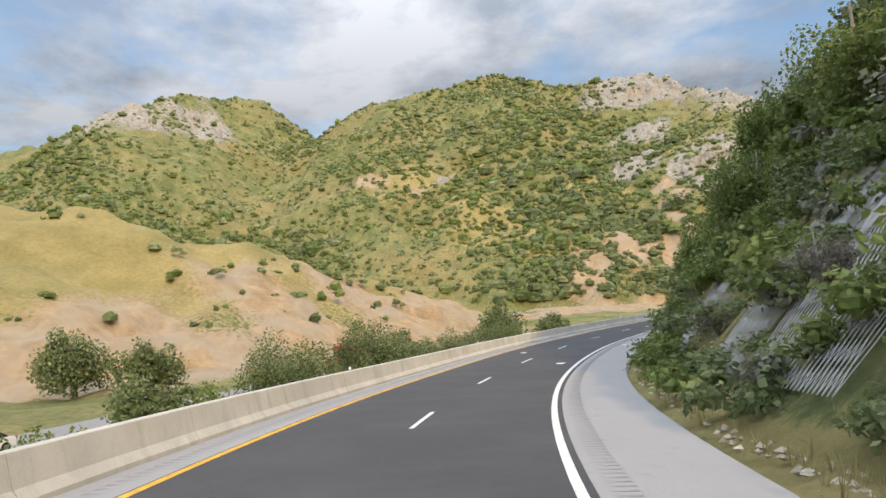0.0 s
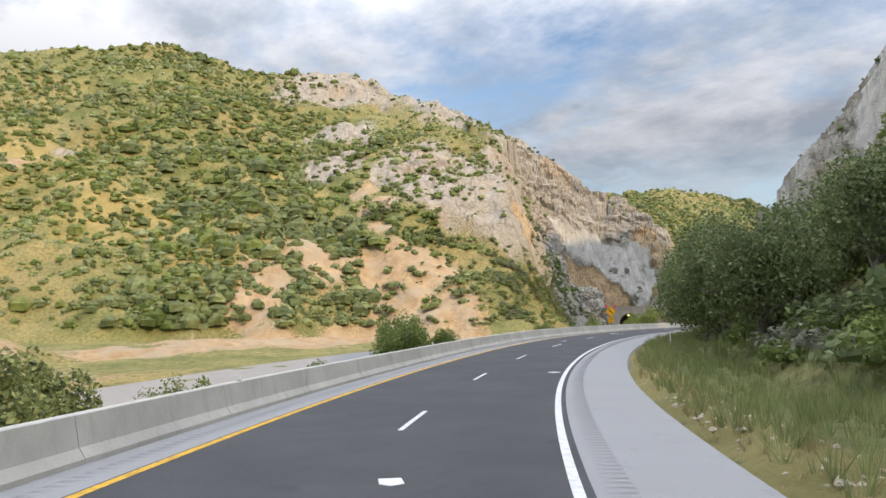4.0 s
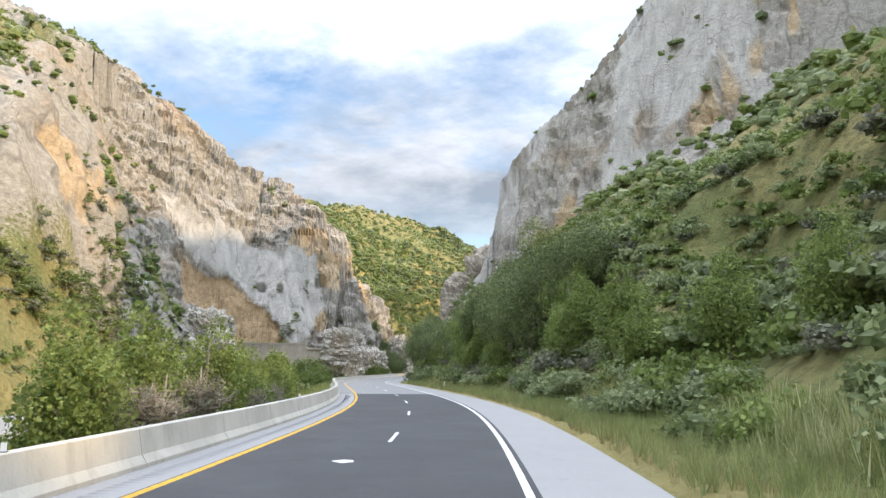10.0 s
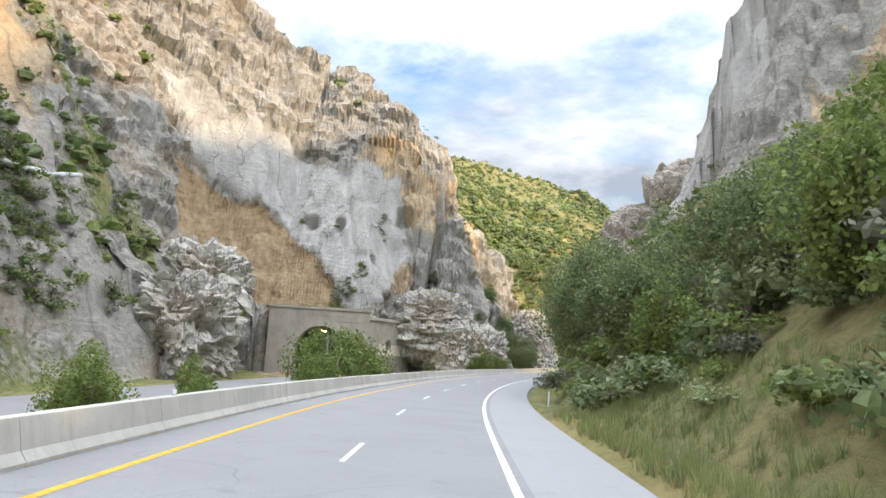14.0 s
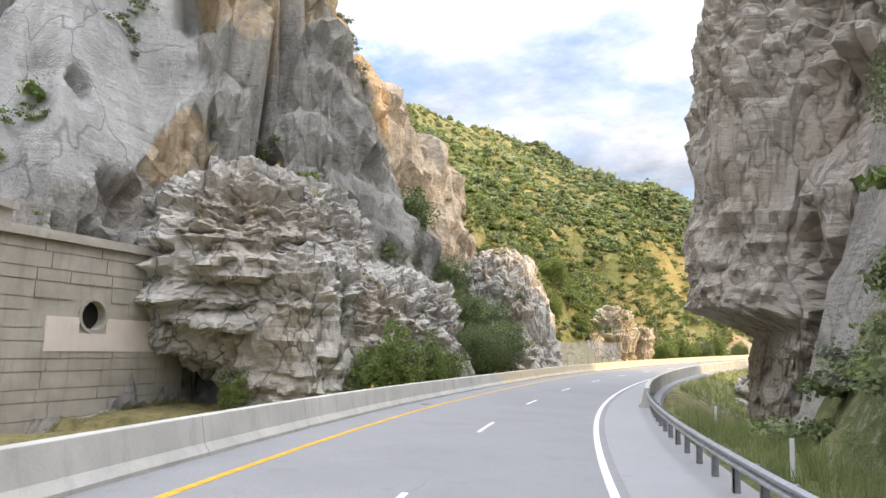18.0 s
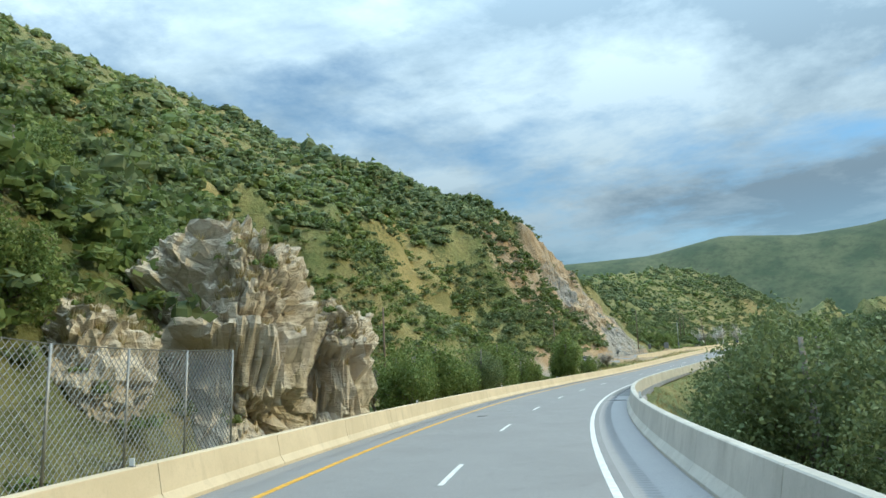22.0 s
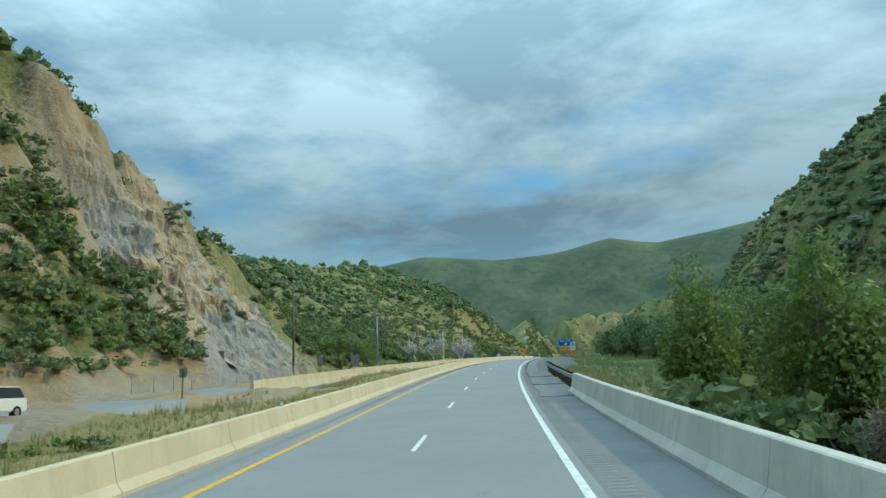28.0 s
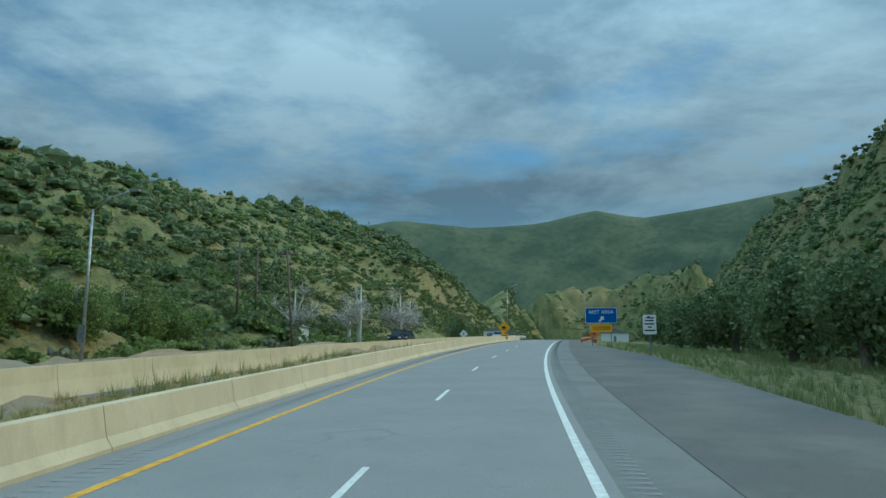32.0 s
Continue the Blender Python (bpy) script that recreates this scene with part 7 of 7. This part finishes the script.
def grass_stuff():
    rng = np.random.default_rng(31)

    def tuft(seed, blades, h, spread):
        r = np.random.default_rng(seed)
        v, f = [], []
        for k in range(blades):
            a = r.uniform(0, 6.28)
            b = np.array([math.cos(a), math.sin(a), 0]) * spread * r.random()
            tip = b + np.array([r.normal(0, .25) * h, r.normal(0, .25) * h, h * r.uniform(.6, 1.1)])
            w = np.array([-math.sin(a), math.cos(a), 0]) * .012 * (1 + h)
            i = len(v)
            v += [b - w, b + w, tip]
            f.append((i, i + 1, i + 2))
        return np.array(v), np.array(f)
    for nm, mat, h, spans, lb in (
            ("flowers", FLOWERS, .5, [(225, 262, -15, -9.5, 260), (150, 200, -16, -11, 60)], "yellow flowering weeds behind the barrier"),
            ("flowering_bush", BLOSSOM, .9, [(226, 240, 8.2, 10.5, 260)], "bush with cream blossom in the verge"),
            ("green_grass", GRASS, .55, [(60, 180, 4.9, 12, 2600), (180, 340, 4.8, 10.5, 5200), (600, 800, -19, -8.4, 900), (200, 340, -14, -8.5, 1500), (655, 800, 5, 26, 3600), (455, 520, 5, 10, 900), (385, 430, 4.8, 8, 700)], "tall green grass in the verge"),
            ("dry_grass", DRY_GRASS, .3, [(-10, 340, 4.6, 6.4, 2600), (560, 790, -20, -8.4, 8500), (660, 700, 5, 9, 1300), (0, 200, -20, -8.6, 1800), (520, 640, 5, 8, 700), (430, 470, -24, -12, 500)], "dry straw-coloured grass in the verge")):
        tp = [tuft(k, 12, 1.0, .22) for k in range(4)]
        S = np.concatenate([rng.uniform(a, b, n) for a, b, c, d, n in spans])
        L = np.concatenate([rng.uniform(c, d, n) for a, b, c, d, n in spans])
        wall = np.interp(S, *NB_WALL)
        keep = ~((S > 650) & (S < 850) & (abs(L - wall) < .7)) & ~((S > 690) & (L > 4) & (L < np.interp(S, *WIDE) + .5))
        S, L = S[keep], L[keep]
        p = road_at(S, L)
        z = land(p[:, 0], p[:, 1])[0]
        scatter(nm, p[:, 0], p[:, 1], z - .05, rng.uniform(.5, 1.2, len(S)) * h * 1.4, rng.uniform(.7, 1.2, len(S)), tp, mat, lb, "grass", rng)


grass_stuff()


def crag_tufts():
    """Dry grass and small shrubs on the flat ledges of the outcrops."""
    rng = np.random.default_rng(77)
    blades = []
    for k in range(3):
        a = rng.uniform(0, 6.28, 26)
        b = np.stack([np.cos(a), np.sin(a), 0 * a], 1) * rng.uniform(0, .25, (26, 1))
        tip = b + np.stack([rng.normal(0, .3, 26), rng.normal(0, .3, 26), rng.uniform(.4, 1, 26)], 1)
        w = np.stack([-np.sin(a), np.cos(a), 0 * a], 1) * .03
        blades.append((np.stack([b - w, b + w, tip], 1).reshape(-1, 3), np.arange(78).reshape(-1, 3)))
    leafy = [shrub_template(85 + k, 90, .11, 4, 5, 3, .55, True) for k in range(3)]
    spots = []
    for ob in list(bpy.data.objects):
        if ob.name.split(".")[0] in ("layered_outcrop", "rock_outcrop", "cliff_buttress", "rock_tower", "sandy_crag"):
            me = ob.data
            n = len(me.polygons)
            c, nr = np.empty(n * 3), np.empty(n * 3)
            me.polygons.foreach_get("center", c)
            me.polygons.foreach_get("normal", nr)
            m = np.array(ob.matrix_basis)
            c = c.reshape(-1, 3) @ m[:3, :3].T + m[:3, 3]
            up = (nr.reshape(-1, 3) @ m[:3, :3].T)[:, 2]
            c = c[up > .8]
            patch = rough(c[:, 0], c[:, 1], 3.5, 2, 4) > .0
            c = c[patch]
            if len(c):
                spots.append(c[rng.integers(0, len(c), 150)])
    q = np.concatenate(spots)
    k = rng.random(len(q))
    for m, tp, mat, nm, lb, lo, hi in ((k < .7, blades, DRY_GRASS, "dry_grass", "dry grass tufts on the rock ledges", .35, .75), (k >= .84, leafy, SCRUB_LEAF, "ledge_shrubs", "small green shrubs on the rock ledges", .3, .7),
                                       ((k >= .7) & (k < .84), blades, GRASS, "green_grass", "green grass tufts on the rock ledges", .3, .6)):
        scatter(nm, q[m, 0], q[m, 1], q[m, 2] - .04, rng.uniform(lo, hi, m.sum()), rng.uniform(.7, 1.1, m.sum()), tp, mat, lb, "plants", rng)


crag_tufts()


# ---------- trees ----------
def tree_kind(seed, height, spread, leaves, leaf, bark, leafmat, trunk_r, lumps=13, low=.28, bare=False):
    """Mesh data of one tree: trunk with limbs, and a crown of leaf sprays."""
    rng = np.random.default_rng(seed)
    py = random.Random(seed)
    crown_h = height * (1 - low)
    p, d, heads = clump_points(rng, leaves, lumps, spread, crown_h * .78, height * low + crown_h * .22)
    bm = bmesh.new()
    fork = height * (low + .08)
    lean = (py.uniform(-.6, .6), py.uniform(-.6, .6))
    tube(bm, [(0, 0, -.5), (lean[0] * .3, lean[1] * .3, fork * .5), (lean[0], lean[1], fork), (lean[0] * 1.5, lean[1] * 1.5, height * .75)], [trunk_r * 1.35, trunk_r, trunk_r * .8, trunk_r * .25], 9)
    trunk = bpy.data.meshes.new("trunk")
    bm.to_mesh(trunk)
    bm.free()
    trunk.materials.append(bark)
    limbs = []
    for k, h in enumerate(heads[:9 if bare else 7]):
        bm = bmesh.new()
        a = Vector((lean[0] * .8, lean[1] * .8, fork * py.uniform(.7, 1.15)))
        e = Vector(h)
        mid = a.lerp(e, .5) + Vector((py.uniform(-.4, .4), py.uniform(-.4, .4), py.uniform(.0, .6)))
        tube(bm, [a, mid, e], [trunk_r * .5, trunk_r * .32, trunk_r * .1], 7)
        for j in range(14 if bare else 3):
            u = py.uniform(.3, 1)
            b0 = mid.lerp(e, u) if u > .5 else a.lerp(mid, u * 2)
            out = Vector((py.gauss(0, 1), py.gauss(0, 1), py.uniform(-.1, 1.2))).normalized() * py.uniform(.8, 2.2) * spread / 4
            b1 = b0 + out * .5 + Vector((0, 0, py.uniform(0, .3)))
            tube(bm, [b0, b1, b0 + out + Vector((0, 0, py.uniform(-.1, .5)))], [trunk_r * .16, trunk_r * .1, .012], 5)
            if bare:
                for i in range(3):
                    o2 = Vector((py.gauss(0, 1), py.gauss(0, 1), py.uniform(-.2, 1))).normalized() * py.uniform(.4, 1.1)
                    tube(bm, [b1, b1 + o2 * .5, b1 + o2], [.03, .02, .008], 4)
        me = bpy.data.meshes.new("limb")
        bm.to_mesh(me)
        bm.free()
        me.materials.append(bark)
        limbs.append(me)
    crown = None
    if leaves:
        v, f = leaf_quads(p, d, leaf, rng, .8)
        f = np.concatenate([f[:, :3], f[:, [0, 2, 3]]])
        crown = bpy.data.meshes.new("crown")
        fill_mesh(crown, v, f)
        crown.materials.append(leafmat)
    return trunk, limbs, crown


def plant(name, label, kind, group):
    t = thing(name, label, "tree", group)
    trunk, limbs, crown = kind
    shared("trunk", trunk, t)
    for me in limbs:
        shared("limb", me, t)
    if crown:
        shared("crown", crown, t)
    return t


OAKS = [plant("oak_tree", "spreading dark green oak tree", tree_kind(100 + k, 9.0, 4.6, 17000, .1, BARK, OAK_LEAF, .32, 30, .14), "oaks along the canyon") for k in range(3)]
NEAR_OAKS = [plant("oak_tree", "tall dark oak tree with pale limbs beside the road", tree_kind(130 + k, 9.0, 4.6, 24000, .09, BARK, OAK_LEAF, .28, 17, .12), "oaks along the canyon") for k in range(2)]
FAR_OAKS = [plant("oak_tree", "spreading dark green oak tree", tree_kind(110 + k, 9.0, 4.6, 6000, .2, BARK, OAK_LEAF, .32, 26, .14), "oaks along the canyon") for k in range(2)]
WILLOWS = [plant("willow_tree", "light green leafy streamside tree", tree_kind(120 + k, 8.0, 3.4, 9000, .12, BARK, WILLOW_LEAF, .2, 22, .1), "streamside trees") for k in range(2)]
MIXED = [plant("live_oak_tree", "rounded olive-green tree by the road", tree_kind(140 + k, 6.5, 3.3, 9000, .115, BARK, SCRUB_LEAF, .2, 22, .06), "round trees by the road") for k in range(2)]
SYCS = [plant("sycamore_tree", "bare pale-barked sycamore tree", tree_kind(160 + k, 12.0, 5.5, 260, .16, PALE_BARK, TWIG, .34, 12, .2, True), "bare sycamores") for k in range(2)]
SNAGS = [plant("bare_tree", "leafless grey shrub-like tree", tree_kind(180, 5.5, 3.0, 500, .12, TWIG, SAGE_LEAF, .12, 10, .1, True), "leafless trees")]
used = set()


def put_tree(models, k, s, lat, scale, turn, sink=.2):
    p = road_at(s, lat)
    z = float(land(np.array([p[0]]), np.array([p[1]]))[0][0]) - sink
    model = models[k % len(models)]
    m = pose(p[0], p[1], z, 0, 0, turn) @ Matrix.Diagonal((scale, scale, scale, 1))
    if model.name in used:
        ob = copy_thing(model, pose(p[0], p[1], z, 0, 0, turn))
        ob.scale = (scale, scale, scale)
    else:
        model.matrix_basis = m
        used.add(model.name)


# (s, lateral, size) by kind
OAK_SPOTS = [(36, 19, .7), (56, 17, .55), (38, -24, .8), (86, -19, .8), (94, -20, .7), (72, -24, .8), (46, -19, 0.93), (54, -17, 0.99), (62, -18, 0.9), (69, -17, 0.75), (78, -18, 0.68), (106, -29, 1.05), (114, -24, 0.75), (64, -62, 1.12), (62, -48, 0.9), (108, -21, 0.75),
             (128, 11.5, 1.2), (143, 10.8, 1.35), (151, 10.6, 1.4), (159, 11, 1.35), (165, 19, 1.5), (118, 15, 1.0), (100, 14, 1.0), (84, 13, .8), (92, 13.5, .85),
             (289, 13, 1.4), (300, 13.5, 1.5), (312, 14, 1.35), (283, 17.5, 1.2), (294, 17.8, 1.35), (306, 17.8, 1.4), (333, 12, 1.0), (345, 10, 1), (356, 9.5, 1.19), (366, 10, 1.25), (374, 9.6, 1.12), (382, 10, 1.2), (390, 10.5, 1.15), (396, 11, 1.0), (402, 11.5, 1.0), (408, 12, 0.9), (414, 12.5, 0.8),
             (520, 12.5, 1.45), (528, 13.5, 1.55), (536, 13, 1.45), (512, 15, 1.15), (545, 12.5, 1.3), (660, 14, 1.05), (668, 16, 1), (690, 30, 1.1), (705, 33, 1.2), (720, 30, 1.2), (735, 27, 1.2), (748, 26, 1.1), (760, 23, 1.2), (772, 22, 1.2),
             (784, 20, 1.1), (796, 19, 1.1), (810, 18, 1.1), (826, 18, 1), (680, 36, 1.2), (740, 36, 1.3), (770, 33, 1.3), (800, 30, 1.3), (458, -12.6, 0.7), (461.5, -13.2, 0.85), (456, -13.4, 0.55), (464, -15, 0.85), (459, -17, 0.8), (457, -21, 0.7), (462, -19, 0.8), (549, -11.5, .7), (502, 10.5, 0.55), (497, 9.5, 0.45), (490, 15, 0.6), (856, -20, 0.8), (870, -22, 0.9), (846, -18, 0.7)]
WILLOW_SPOTS = [(306, 10.5, .75), (317, 11, .85), (324, 12, 1.0), (294, 10.5, .7), (340, 10.5, .8), (236, -12, .75), (242, -13, .85), (248.5, -12.4, .8), (257, -12.6, .75), (266, -12.8, .7), (276, -13, .75), (288, -13.5, .75), (300, -14.5, .85), (307, -14.5, .75), (318, -16, 0.8), (326, -19, 0.9), (334, -16, 0.7), (340, -20, 0.8), (348, -17, 0.6), (310, -21, 1.0), (356, -21, 0.7), (545, 13, 1.12), (556, 12.5, 1.26), (566, 12, 1.19), (575, 14, 1.26), (586, 13, 1.12), (600, 15, 1.40), (612, 14.5, 1.33), (622, 13.5, 1.26), (634, 15, 1.40), (646, 14, 1.26), (655, 11, 1.12), (618, 20, 1.54), (590, 20, 1.40), (640, 22, 1.54), (570, 22, 1.40),
                (587, -11.4, 1.02), (590, -13.6, .9), (232, -15, 0.65), (250, -16, 0.78), (262, -13, 0.59), (275, -15, 0.78), (286, -17, 0.85), (296, -19, 0.91), (268, -20, 0.91), (240, 14, 0.7), (220, 13, 0.6), (262, 13, .9), (272, 12.5, 1.0), (280, 14, 1.05), (252, 15, .9), (378, -15, 0.78), (386, -17, 0.72), (372, -17, 0.72), (436, -12.5, 0.81), (441, -12.2, 0.65), (256, 11.5, 0.6), (230, -22, 0.78)]
MIXED_SPOTS = [(530, -12, .8), (534.5, -13.5, .85), (545, -12.6, .8), (552, -13, .75), (378, -17, 1.5), (382.5, -18.5, 1.6), (387, -16.5, 1.4), (374, -15.5, 0.9), (437, -19.5, 0.55), (433, -21, 0.6), (490, -17, 0.8), (496, -19, 0.9), (484, -18, 0.9), (500, -16, 0.65), (506, -21, 0.85), (478, -20, 0.8), (514, -20, 0.7), (154, -22, 1.05), (160, -26, 1.12), (168, -24, 0.84), (185, -17, 0.7), (198, -22, 0.7), (540, -13.5, 1.12), (561, -13.2, 1.12), (575, -14, 0.84), (606, -13.6, 0.7), (120, -20, 0.7), (134, -19, 0.63), (30, -14, 0.63), (22, -16, 0.7), (12, -18, 0.7), (540, -22, 1.26),
               (40, 11, 0.8), (52, 10, 0.9), (62, 9.5, 0.9), (70, 9, 0.8), (30, 14, 0.9), (20, 15, 0.8), (56, 15, 1.1), (205, 12, 0.7), (215, 15, 0.8), (190, 14, 0.8), (180, 16, 0.9), (175, 13, 0.8), (445, -12, 0.56), (700, 22, 0.6), (770, -38, 1.12), (760, -36, 0.98), (780, -40, 1.26), (750, -37, 0.98), (400, 12, 0.7), (410, 13, 0.7), (392, 11, 0.7)]
SYC_SPOTS = [(812, -28, 1.0), (822, -24, .95), (836, -26, .9), (806, -36, .95), (846, -30, .9), (826, -34, .9)]
SNAG_SPOTS = [(532, -15, .9), (540, -15.5, 1.0), (549, -16, .9), (239, -11, .75), (245, -11.2, .8), (253, -11, .6), (262, -11.5, .7), (625, -15.5, .85), (621, -17.5, .8), (142, -17, .6), (150, -16, .5), (190, -20, .55), (206, -18, .6), (212, -24, .6), (262, -18, .7), (300, -13, .5), (556, -17, .9), (566, -18, .8), (120, -26, .6), (30, 7.5, .5), (48, 8, .55), (18, 8, .5), (650, -33, .7), (640, 13, .7), (540, 11, .6)]
for spots, models in ((OAK_SPOTS, OAKS), (WILLOW_SPOTS, WILLOWS), (MIXED_SPOTS, MIXED), (SYC_SPOTS, SYCS), (SNAG_SPOTS, SNAGS)):
    for k, (s, lat, size) in enumerate(spots):
        put_tree(models if models is not OAKS else FAR_OAKS if lat > 18 or lat < -20 or s > 675 else NEAR_OAKS if 80 < s < 420 and lat > 0 else OAKS, k, s, lat, size, (k * 67) % 360)
